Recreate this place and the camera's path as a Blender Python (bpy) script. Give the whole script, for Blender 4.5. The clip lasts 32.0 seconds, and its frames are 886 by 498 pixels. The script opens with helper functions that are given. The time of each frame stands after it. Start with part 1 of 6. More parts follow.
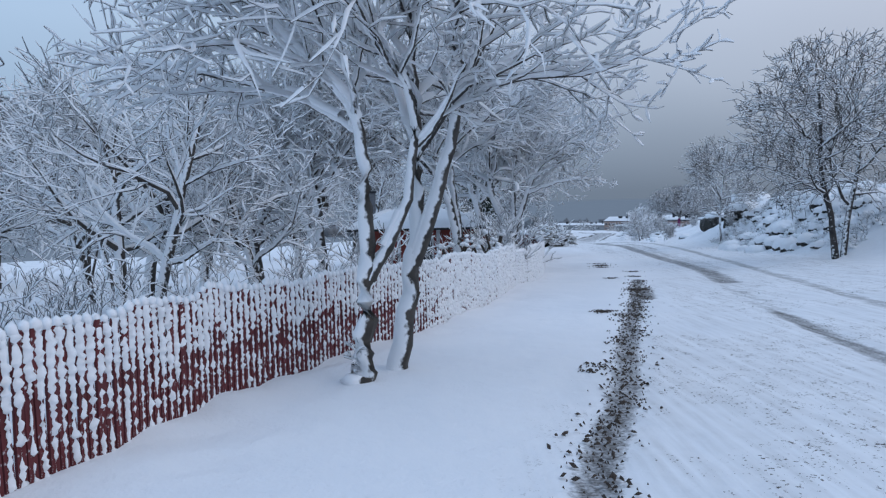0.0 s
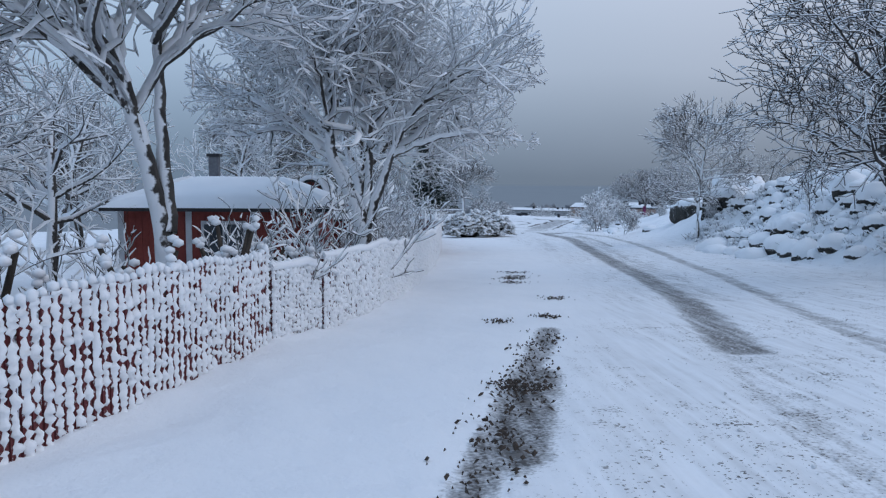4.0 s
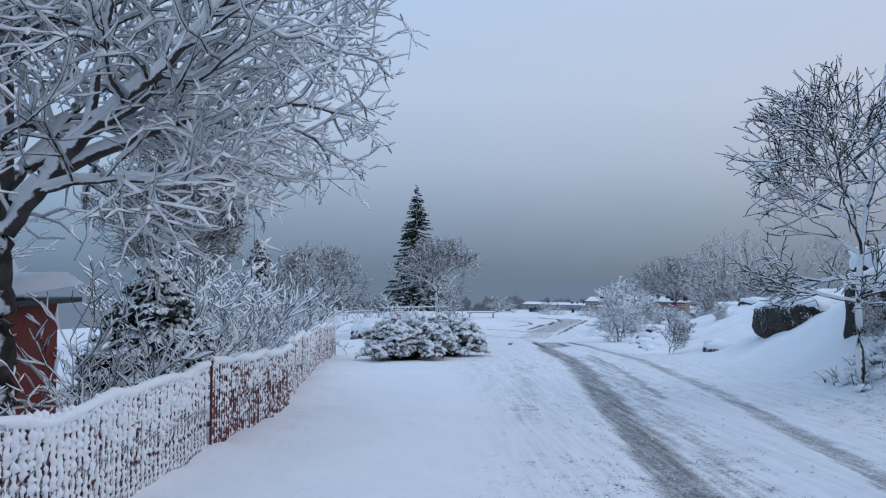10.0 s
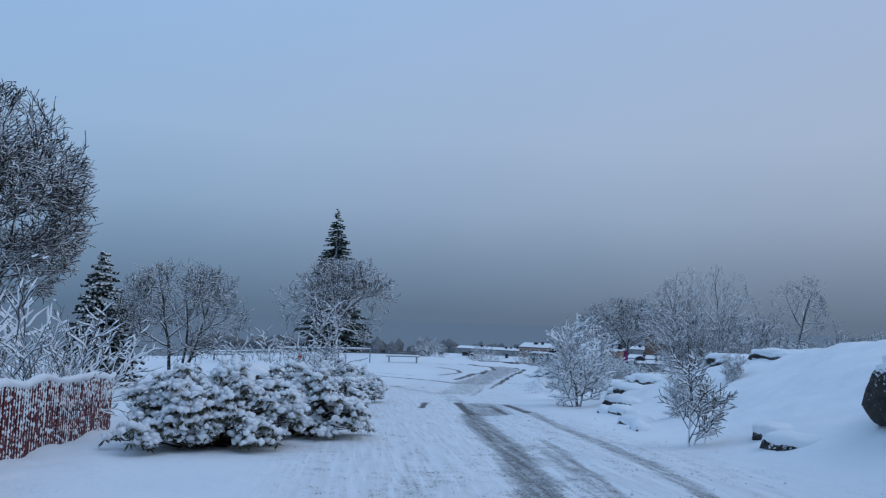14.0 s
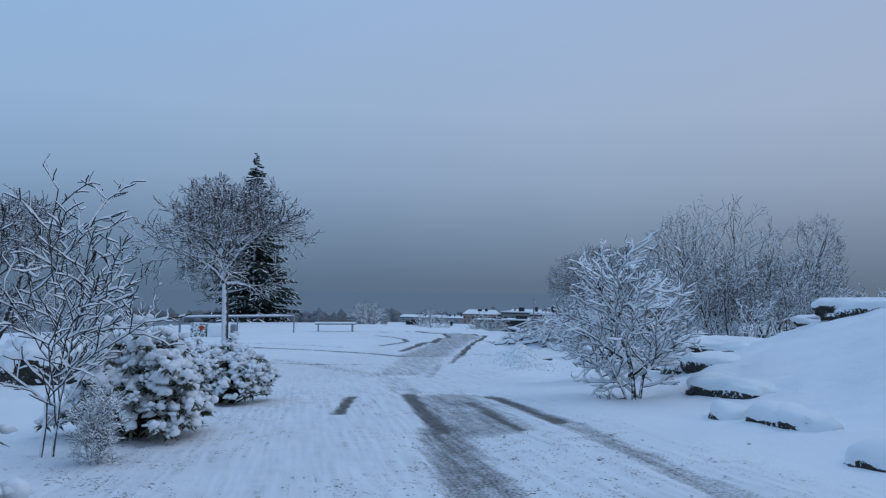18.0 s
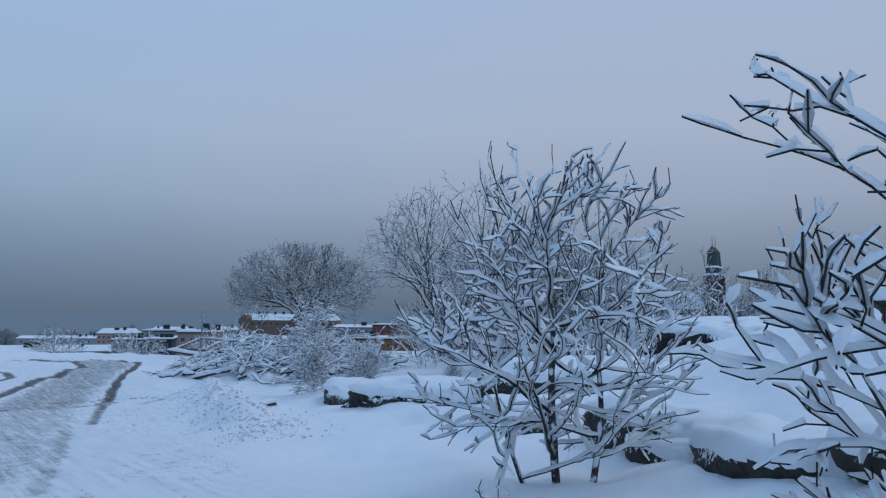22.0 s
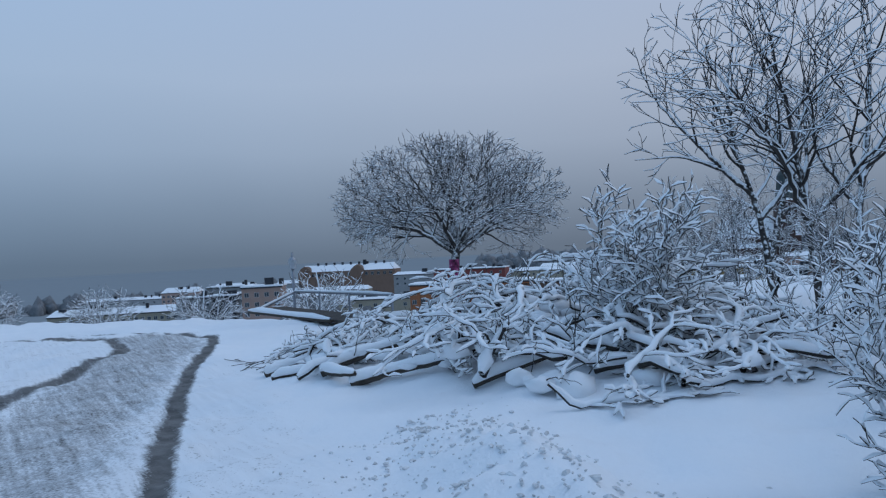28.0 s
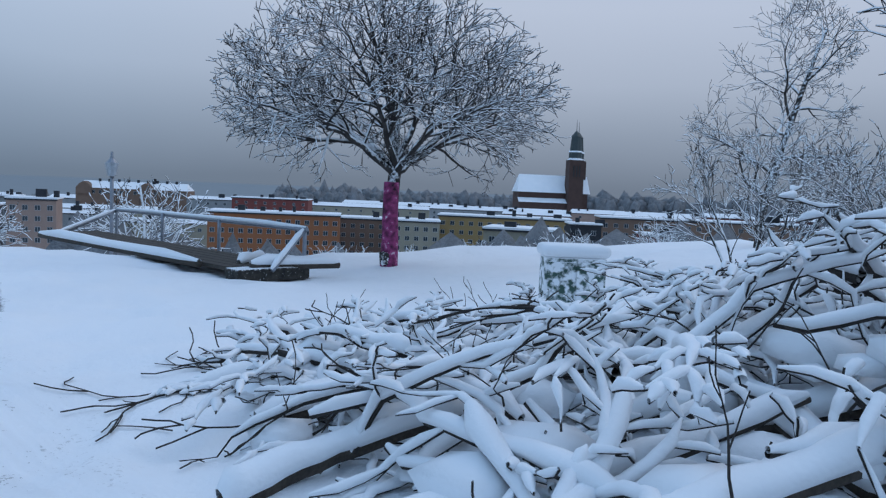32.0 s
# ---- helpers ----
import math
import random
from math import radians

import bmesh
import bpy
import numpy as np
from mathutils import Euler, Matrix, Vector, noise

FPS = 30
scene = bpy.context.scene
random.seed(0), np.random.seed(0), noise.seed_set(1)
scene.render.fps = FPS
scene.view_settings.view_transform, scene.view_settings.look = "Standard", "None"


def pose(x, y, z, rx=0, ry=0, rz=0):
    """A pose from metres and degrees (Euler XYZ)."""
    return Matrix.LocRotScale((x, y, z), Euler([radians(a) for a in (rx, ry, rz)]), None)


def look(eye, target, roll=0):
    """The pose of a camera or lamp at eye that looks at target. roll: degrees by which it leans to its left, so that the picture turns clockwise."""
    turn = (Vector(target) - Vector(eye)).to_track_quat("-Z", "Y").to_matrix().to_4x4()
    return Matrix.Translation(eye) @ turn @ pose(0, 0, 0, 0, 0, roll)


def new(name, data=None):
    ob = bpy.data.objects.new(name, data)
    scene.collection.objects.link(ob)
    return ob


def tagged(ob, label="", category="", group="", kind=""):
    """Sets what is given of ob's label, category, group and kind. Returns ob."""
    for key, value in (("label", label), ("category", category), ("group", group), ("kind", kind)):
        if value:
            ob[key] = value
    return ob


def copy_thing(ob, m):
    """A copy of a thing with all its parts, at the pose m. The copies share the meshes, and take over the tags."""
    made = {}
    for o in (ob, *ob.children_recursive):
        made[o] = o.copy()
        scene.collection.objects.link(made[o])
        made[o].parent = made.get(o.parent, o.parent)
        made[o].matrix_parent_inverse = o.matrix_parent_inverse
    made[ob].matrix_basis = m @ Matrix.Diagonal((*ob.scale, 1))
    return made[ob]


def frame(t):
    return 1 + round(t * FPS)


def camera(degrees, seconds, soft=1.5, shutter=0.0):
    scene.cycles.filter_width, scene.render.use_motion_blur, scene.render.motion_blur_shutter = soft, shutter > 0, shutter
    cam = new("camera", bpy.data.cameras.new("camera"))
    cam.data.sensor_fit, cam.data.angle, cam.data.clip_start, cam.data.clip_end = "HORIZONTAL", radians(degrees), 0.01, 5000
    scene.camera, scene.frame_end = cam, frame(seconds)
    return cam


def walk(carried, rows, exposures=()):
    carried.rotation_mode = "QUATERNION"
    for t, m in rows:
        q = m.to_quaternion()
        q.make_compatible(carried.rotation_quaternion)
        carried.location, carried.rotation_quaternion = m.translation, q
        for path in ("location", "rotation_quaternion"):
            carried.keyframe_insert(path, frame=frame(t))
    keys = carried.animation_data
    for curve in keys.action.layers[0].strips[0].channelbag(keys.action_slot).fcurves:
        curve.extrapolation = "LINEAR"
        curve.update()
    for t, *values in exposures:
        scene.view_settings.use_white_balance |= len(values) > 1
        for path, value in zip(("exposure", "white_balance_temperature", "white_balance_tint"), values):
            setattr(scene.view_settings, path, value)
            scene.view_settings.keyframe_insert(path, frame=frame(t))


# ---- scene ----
cam = camera(59.7, 32.0, soft=1.25)
PATH = [
    (0, pose(0.000, 0.000, 1.470, 86.10, 1.40, -0.10)),
    (0.5, pose(0.315, 1.260, 1.435, 85.60, 0.90, 0.10)),
    (1, pose(0.700, 2.415, 1.400, 86.20, 1.40, -3.00)),
    (1.5, pose(1.155, 3.710, 1.365, 87.00, 1.90, -3.90)),
    (2, pose(1.610, 4.865, 1.330, 87.00, 1.10, -3.10)),
    (2.5, pose(1.995, 6.125, 1.260, 86.00, -0.10, -2.10)),
    (4.5, pose(3.325, 10.815, 1.050, 84.70, -0.70, -2.70)),
    (5, pose(3.570, 12.005, 1.015, 85.50, 0.20, -6.00)),
    (5.5, pose(3.815, 13.230, 0.980, 84.60, -0.10, -7.60)),
    (6, pose(4.095, 14.350, 0.980, 86.80, -0.70, -7.30)),
    (6.5, pose(4.375, 15.645, 0.910, 88.60, -1.50, -6.30)),
    (7, pose(4.550, 16.800, 0.910, 88.30, -0.40, -5.00)),
    (7.5, pose(4.760, 18.060, 0.875, 89.50, -1.40, -2.60)),
    (8, pose(5.005, 19.145, 0.840, 90.40, -1.40, -4.00)),
    (8.5, pose(5.250, 20.370, 0.805, 91.10, -1.70, -0.70)),
    (9, pose(5.565, 21.525, 0.735, 89.20, -0.80, -1.00)),
    (9.5, pose(5.915, 22.715, 0.735, 88.80, -1.20, -2.70)),
    (10, pose(6.230, 23.835, 0.735, 91.70, -0.20, -1.30)),
    (10.5, pose(6.510, 24.990, 0.665, 92.60, 0.90, 0.40)),
    (11, pose(6.720, 26.110, 0.630, 91.30, 2.00, -0.30)),
    (11.5, pose(6.930, 27.335, 0.595, 93.10, 1.30, -1.70)),
    (12, pose(7.070, 28.420, 0.560, 94.40, -0.10, -3.10)),
    (12.5, pose(7.214, 29.575, 0.488, 94.50, -1.60, -4.90)),
    (13, pose(7.393, 30.765, 0.486, 96.30, -2.00, -4.20)),
    (13.5, pose(7.572, 31.920, 0.414, 98.40, -1.00, -2.10)),
    (14, pose(7.786, 33.145, 0.377, 94.90, -2.10, -6.10)),
    (14.5, pose(7.965, 34.335, 0.305, 90.10, -2.40, -9.30)),
    (16.5, pose(8.400, 39.524, -0.256, 92.36, 1.02, -7.06)),
    (17, pose(8.576, 40.809, -0.280, 92.13, -0.06, -8.03)),
    (17.5, pose(8.752, 42.093, -0.340, 92.43, -0.10, -9.43)),
    (18, pose(8.996, 43.367, -0.367, 92.73, -0.73, -10.35)),
    (18.5, pose(9.201, 44.615, -0.463, 92.52, 0.23, -12.13)),
    (19, pose(9.382, 45.932, -0.489, 91.32, 0.94, -12.90)),
    (19.5, pose(9.578, 47.080, -0.548, 91.72, 0.61, -13.42)),
    (20, pose(9.765, 48.402, -0.601, 91.42, 1.70, -14.68)),
    (20.5, pose(9.966, 49.584, -0.659, 91.92, 1.12, -15.51)),
    (21, pose(10.210, 50.828, -0.680, 92.61, -0.65, -17.78)),
    (21.5, pose(10.470, 51.933, -0.741, 93.74, -0.25, -26.11)),
    (22, pose(10.709, 53.143, -0.763, 94.11, -0.26, -35.94)),
    (22.5, pose(10.944, 54.321, -0.855, 93.77, 0.13, -38.42)),
    (23, pose(11.228, 55.595, -0.910, 92.76, 0.43, -38.71)),
    (23.5, pose(11.526, 56.729, -0.969, 93.11, 1.23, -35.59)),
    (24, pose(11.833, 57.931, -1.025, 92.36, 1.26, -32.48)),
    (24.5, pose(12.088, 59.002, -1.087, 91.90, 0.44, -29.50)),
    (26.5, pose(13.168, 63.238, -1.199, 90.11, -0.56, -35.95)),
    (27, pose(13.422, 64.308, -1.226, 89.53, 0.39, -34.31)),
    (27.5, pose(13.672, 65.344, -1.255, 89.97, 1.23, -31.58)),
    (28, pose(13.960, 66.410, -1.317, 90.07, 2.90, -32.02)),
    (28.5, pose(14.185, 67.517, -1.309, 91.49, 2.47, -30.43)),
    (29, pose(14.435, 68.555, -1.372, 92.00, 1.26, -29.67)),
    (29.5, pose(14.690, 69.625, -1.400, 91.56, 1.32, -32.18)),
    (30, pose(14.901, 70.632, -1.430, 89.79, 1.27, -36.68)),
    (30.5, pose(15.107, 71.606, -1.496, 86.30, -1.46, -42.17)),
    (31, pose(15.362, 72.435, -1.532, 84.17, -1.62, -43.37)),
    (31.5, pose(15.626, 73.332, -1.600, 84.91, -2.52, -46.70)),
    (32, pose(15.910, 74.363, -1.629, 85.30, -2.42, -46.79)),
]

EXPOSURES = [(0, 0.32, 6900, 10), (6, 0.30, 6900, 10), (10, 0.32, 6850, 10), (12, 0.18, 6550, 10), (14, -0.04, 6080, 6), (17, -0.10, 6000, 6), (20, -0.08, 6040, 6), (23, -0.03, 6200, 6), (28, 0.0, 6280, 6), (32, 0.25, 6520, 7)]
walk(cam, PATH, EXPOSURES)

# ---- world and light ----
# sky dome: dim fog bank at the skyline, brighter overcast cloud overhead
world = bpy.data.worlds.new("overcast_dusk")
scene.world = world
world.use_nodes = True
wn, wl = world.node_tree.nodes, world.node_tree.links
wn.clear()
w_out = wn.new("ShaderNodeOutputWorld")
w_bg = wn.new("ShaderNodeBackground")
w_geo = wn.new("ShaderNodeTexCoord")
w_sep = wn.new("ShaderNodeSeparateXYZ")
w_ramp = wn.new("ShaderNodeValToRGB")
w_map = wn.new("ShaderNodeMapRange")
w_map.inputs["From Min"].default_value, w_map.inputs["From Max"].default_value = -0.10, 1.0
wl.new(w_geo.outputs["Generated"], w_sep.inputs[0])
w_noise = wn.new("ShaderNodeTexNoise")
w_noise.inputs["Scale"].default_value, w_noise.inputs["Detail"].default_value = 2.2, 4.0
w_madd = wn.new("ShaderNodeMath")
w_madd.operation = "MULTIPLY_ADD"
w_madd.inputs[1].default_value, w_madd.inputs[2].default_value = 0.05, -0.025
wl.new(w_geo.outputs["Generated"], w_noise.inputs["Vector"])
wl.new(w_noise.outputs["Fac"], w_madd.inputs[0])
w_add = wn.new("ShaderNodeMath")
w_add.operation = "ADD"
wl.new(w_sep.outputs["Z"], w_add.inputs[0])
wl.new(w_madd.outputs[0], w_add.inputs[1])
wl.new(w_add.outputs[0], w_map.inputs["Value"])
wl.new(w_map.outputs[0], w_ramp.inputs[0])
SKY = [(0.0, (0.100, 0.135, 0.190)), (0.091, (0.132, 0.174, 0.240)), (0.118, (0.170, 0.220, 0.300)), (0.155, (0.222, 0.282, 0.380)), (0.21, (0.312, 0.384, 0.508)), (0.29, (0.380, 0.460, 0.605)), (0.45, (0.372, 0.480, 0.680)), (1.0, (0.345, 0.475, 0.72))]
for i, (at, col) in enumerate(SKY):
    e = w_ramp.color_ramp.elements[i] if i < 2 else w_ramp.color_ramp.elements.new(at)
    e.position, e.color = at, (*col, 1)
# the cloud is bluer towards -x and greyer towards +x
w_side = wn.new("ShaderNodeMapRange")
w_side.inputs["From Min"].default_value, w_side.inputs["From Max"].default_value = -0.6, 0.7
wl.new(w_sep.outputs["X"], w_side.inputs["Value"])
w_tint = wn.new("ShaderNodeMix")
w_tint.data_type = "RGBA"
w_tint.inputs[6].default_value, w_tint.inputs[7].default_value = (0.82, 1.0, 1.11, 1), (1.07, 1.0, 0.97, 1)
wl.new(w_side.outputs[0], w_tint.inputs[0])
w_mul = wn.new("ShaderNodeMix")
w_mul.data_type, w_mul.blend_type = "RGBA", "MULTIPLY"
w_mul.inputs[0].default_value = 1.0
wl.new(w_ramp.outputs[0], w_mul.inputs[6])
wl.new(w_tint.outputs[2], w_mul.inputs[7])
wl.new(w_mul.outputs[2], w_bg.inputs["Color"])
w_bg.inputs["Strength"].default_value = 1.0
wl.new(w_bg.outputs[0], w_out.inputs["Surface"])
sun = new("sun", bpy.data.lights.new("sun", "SUN"))
sun.data.energy, sun.data.angle, sun.data.color = 0.35, radians(40), (1.0, 0.95, 0.93)
sun.matrix_world = look((60, 30, 80), (0, 50, 0))


# ---- materials ----
def material(name, rough=0.8, metal=0.0):
    m = bpy.data.materials.new(name)
    m.use_nodes = True
    b = m.node_tree.nodes["Principled BSDF"]
    b.inputs["Roughness"].default_value, b.inputs["Metallic"].default_value = rough, metal
    return m, m.node_tree.nodes, m.node_tree.links, b


def noise_node(n, l, scale, detail=4.0, coord="Object"):
    tc = n.new("ShaderNodeTexCoord")
    t = n.new("ShaderNodeTexNoise")
    t.inputs["Scale"].default_value, t.inputs["Detail"].default_value = scale, detail
    l.new(tc.outputs[coord], t.inputs["Vector"])
    return t.outputs["Fac"]


def ramp(n, l, fac, stops):
    r = n.new("ShaderNodeValToRGB")
    for i, (at, col) in enumerate(stops):
        e = r.color_ramp.elements[i] if i < 2 else r.color_ramp.elements.new(at)
        e.position, e.color = at, (*col, 1) if len(col) == 3 else col
    l.new(fac, r.inputs[0])
    return r.outputs[0]


def mix(n, l, fac, a, b):
    x = n.new("ShaderNodeMix")
    x.data_type = "RGBA"
    for s, v in ((x.inputs[0], fac), (x.inputs[6], a), (x.inputs[7], b)):
        if isinstance(v, (int, float)):
            s.default_value = v
        elif isinstance(v, tuple):
            s.default_value = (*v, 1)
        else:
            l.new(v, s)
    return x.outputs[2]


def math_node(n, l, op, a, b=0.0, c=0.0, clamp=False):
    x = n.new("ShaderNodeMath")
    x.operation, x.use_clamp = op, clamp
    for s, v in zip(x.inputs, (a, b, c)):
        if isinstance(v, (int, float)):
            s.default_value = v
        else:
            l.new(v, s)
    return x.outputs[0]


def bump(n, l, b, height, strength, dist):
    x = n.new("ShaderNodeBump")
    x.inputs["Strength"].default_value, x.inputs["Distance"].default_value = strength, dist
    l.new(height, x.inputs["Height"])
    l.new(x.outputs[0], b.inputs["Normal"])


def grained(name, dark, light, scale, rough=0.8, strength=0.3, dist=0.01, metal=0.0, fine=8.0):
    m, n, l, b = material(name, rough, metal)
    big, small = noise_node(n, l, scale), noise_node(n, l, scale * fine)
    f = math_node(n, l, "MULTIPLY_ADD", small, 0.45, math_node(n, l, "MULTIPLY", big, 0.55))
    l.new(ramp(n, l, f, [(0.3, dark), (0.7, light)]), b.inputs["Base Color"])
    bump(n, l, b, f, strength, dist)
    return m


def up_facing(n, l):
    g = n.new("ShaderNodeNewGeometry")
    s = n.new("ShaderNodeSeparateXYZ")
    l.new(g.outputs["Normal"], s.inputs[0])
    return s.outputs["Z"], s.outputs["X"], s.outputs["Y"]


def dusted(name, dark, light, scale, cover=0.35, rough=0.8, speck=30.0, side=0.0, front=0.0):
    """A surface with snow stuck on it: on what faces up, and in specks elsewhere."""
    m, n, l, b = material(name, rough)
    big, small = noise_node(n, l, scale), noise_node(n, l, speck, 3.0)
    z, x, y = up_facing(n, l)
    base = ramp(n, l, big, [(0.3, dark), (0.7, light)])
    f = math_node(n, l, "MULTIPLY_ADD", z, 0.7, math_node(n, l, "MULTIPLY_ADD", small, 1.6, cover - 1.0))
    f = math_node(n, l, "MULTIPLY_ADD", y, front, math_node(n, l, "MULTIPLY_ADD", x, side, f))
    f = math_node(n, l, "MULTIPLY_ADD", f, 4.0, 0.0, True)
    l.new(mix(n, l, f, base, (0.86, 0.88, 0.90)), b.inputs["Base Color"])
    bump(n, l, b, math_node(n, l, "ADD", small, f), 0.5, 0.01)
    return m


def snow_material(name, scale=6.0, strength=0.35):
    m, n, l, b = material(name, 0.75)
    big, small = noise_node(n, l, scale * 0.25), noise_node(n, l, scale * 6, 5.0)
    f = math_node(n, l, "MULTIPLY_ADD", small, 0.35, big)
    l.new(ramp(n, l, big, [(0.3, (0.84, 0.865, 0.89)), (0.7, (0.90, 0.91, 0.925))]), b.inputs["Base Color"])
    b.inputs["Subsurface Weight"].default_value = 0.0
    bump(n, l, b, f, strength, 0.03)
    return m


SNOW = snow_material("snow")
SNOW_TWIG = snow_material("twig_snow", 10.0, 0.2)
DARK_BARK = dusted("dark_bark", (0.022, 0.019, 0.018), (0.065, 0.056, 0.050), 6.0, -0.22, 0.9, 14.0, -0.4, -0.3)
BARK = dusted("snowy_bark", (0.030, 0.026, 0.024), (0.085, 0.075, 0.065), 6.0, 0.10, 0.9, 11.0, -0.65, -0.5)
SNOWY_TWIG = dusted("snow_crusted_twig", (0.030, 0.026, 0.024), (0.075, 0.066, 0.060), 9.0, 0.50, 0.9, 16.0, -0.4, -0.4)
TWIG = grained("dark_twig", (0.018, 0.015, 0.014), (0.045, 0.038, 0.034), 12.0, 0.85)
LOG = grained("cut_log", (0.026, 0.021, 0.017), (0.085, 0.066, 0.05), 8.0, 0.85)
FIR = grained("fir_needles", (0.012, 0.022, 0.016), (0.035, 0.055, 0.038), 5.0, 0.8)
RED = dusted("red_fence_paint", (0.085, 0.011, 0.014), (0.155, 0.018, 0.021), 3.0, -0.08, 0.7, 26.0, 0.1)
RED_CRUSTED = dusted("snow_crusted_fence_paint", (0.060, 0.010, 0.014), (0.115, 0.016, 0.020), 3.0, 0.22, 0.8, 22.0, 0.1)
RED_WALL = grained("red_board_wall", (0.17, 0.025, 0.018), (0.25, 0.045, 0.03), 2.0, 0.75)
ROCK = dusted("granite", (0.010, 0.010, 0.009), (0.055, 0.048, 0.040), 9.0, -0.02, 0.9, 26.0)
GREYWOOD = grained("grey_wood", (0.10, 0.10, 0.11), (0.22, 0.22, 0.23), 9.0, 0.8)
STEEL = grained("galvanised_steel", (0.22, 0.24, 0.27), (0.34, 0.36, 0.40), 12.0, 0.45, 0.1, 0.002, 0.6)


# ---- mesh tools ----
def mesh_of(name, verts, faces, mat, smooth=True):
    me = bpy.data.meshes.new(name)
    verts = np.asarray(verts, np.float32)
    if isinstance(faces, np.ndarray):
        me.vertices.add(len(verts))
        me.vertices.foreach_set("co", verts.ravel())
        k = faces.shape[1]
        me.loops.add(faces.size)
        me.loops.foreach_set("vertex_index", faces.astype(np.int32).ravel())
        me.polygons.add(len(faces))
        me.polygons.foreach_set("loop_start", np.arange(0, faces.size, k, dtype=np.int32))
        me.update(calc_edges=True)
    else:
        me.from_pydata(verts.tolist(), [], faces)
    me.polygons.foreach_set("use_smooth", np.full(len(me.polygons), smooth))
    me.materials.append(mat)
    me.update()
    return me


FINE = {"crown", "snow_load", "clods", "snow_crust", "bough_mass", "needles", "leaves", "side_growth", "limb_snow", "snow_crest", "snow_fill", "twig_mass"}


def child(name, me, parent, label=""):
    ob = new(name, me)
    ob.parent = parent
    if name in FINE:
        tagged(ob, kind="stuff")
    return tagged(ob, label) if label else ob


def part(name, bm, mat, parent, label="", smooth=False):
    me = bpy.data.meshes.new(name)
    bm.to_mesh(me)
    bm.free()
    me.materials.append(mat)
    if smooth:
        me.polygons.foreach_set("use_smooth", np.full(len(me.polygons), True))
    return child(name, me, parent, label)


def thing(name, at, label, category, group="", kind="", turn=0.0):
    e = new(name)
    e.matrix_world = pose(*at, 0, 0, turn)
    return tagged(e, label, category, group, kind)


def box(bm, x0, y0, z0, x1, y1, z1, bevel=0.0):
    r = bmesh.ops.create_cube(bm, size=1, matrix=Matrix.LocRotScale(((x0 + x1) / 2, (y0 + y1) / 2, (z0 + z1) / 2), None, (x1 - x0, y1 - y0, z1 - z0)))
    if bevel:
        es = list({e for v in r["verts"] for e in v.link_edges})
        bmesh.ops.bevel(bm, geom=es, offset=bevel, segments=2, affect="EDGES", profile=0.5)
    return r["verts"]


# ---- the lie of the land ----
def interp(v, xs, ys):
    return np.interp(v, xs, ys)


def smooth01(v):
    v = np.clip(v, 0, 1)
    return v * v * (3 - 2 * v)


def lumps(x, y, s, seed=0.0):
    """Cheap rolling noise for arrays, about -1 to 1."""
    a = np.sin(x * 1.7 / s + 1.3 * np.sin(y * 0.9 / s + seed)) * np.cos(y * 1.5 / s + seed * 2.1 + 0.8 * np.sin(x * 1.1 / s))
    b = np.sin(x * 3.9 / s + seed * 3.3 + np.sin(y * 2.7 / s)) * np.sin(y * 4.3 / s - seed)
    return 0.65 * a + 0.35 * b


BASE_Y = [-40, 0, 11.65, 17, 29, 42, 55, 66, 75, 90, 120]
BASE_Z = [1.4, 0, -0.36, -0.56, -1.07, -1.48, -2.15, -2.72, -3.0, -3.15, -3.4]
FENCE = [(-3.9, -6.0), (-2.55, 4.2), (-1.95, 6.6), (-1.2, 8.6), (-0.1, 10.9), (1.05, 15.0), (1.62, 17.5), (2.02, 18.6), (2.6, 20.5), (3.2, 24.6), (3.6, 29.0), (3.88, 32.3)]
FENCE_TAIL = [(3.88, 32.4), (4.08, 36.2), (3.9, 38.5), (3.65, 42.0), (3.5, 47.5)]


def fence_x(y):
    pts = FENCE + FENCE_TAIL[1:]
    return interp(y, [p[1] for p in pts], [p[0] for p in pts])


RIM = [(-60, 96), (-8, 103), (12, 105), (19, 97), (24, 90), (29, 88.5), (36, 88), (46, 86), (60, 76), (90, 50), (120, -80), (-90, -80), (-90, 60)]


def rim_distance(x, y):
    """Distance outside the hilltop's rim; below zero on the hilltop."""
    inside = np.zeros_like(x, bool)
    d = np.full_like(x, 1e9)
    for (ax, ay), (bx, by) in zip(RIM, RIM[1:] + RIM[:1]):
        t = np.clip(((x - ax) * (bx - ax) + (y - ay) * (by - ay)) / ((bx - ax) ** 2 + (by - ay) ** 2), 0, 1)
        d = np.minimum(d, np.hypot(x - ax - t * (bx - ax), y - ay - t * (by - ay)))
        cross = (ay > y) != (by > y)
        inside ^= cross & (x < (bx - ax) * (y - ay) / (by - ay + 1e-12) + ax)
    return np.where(inside, -d, d)


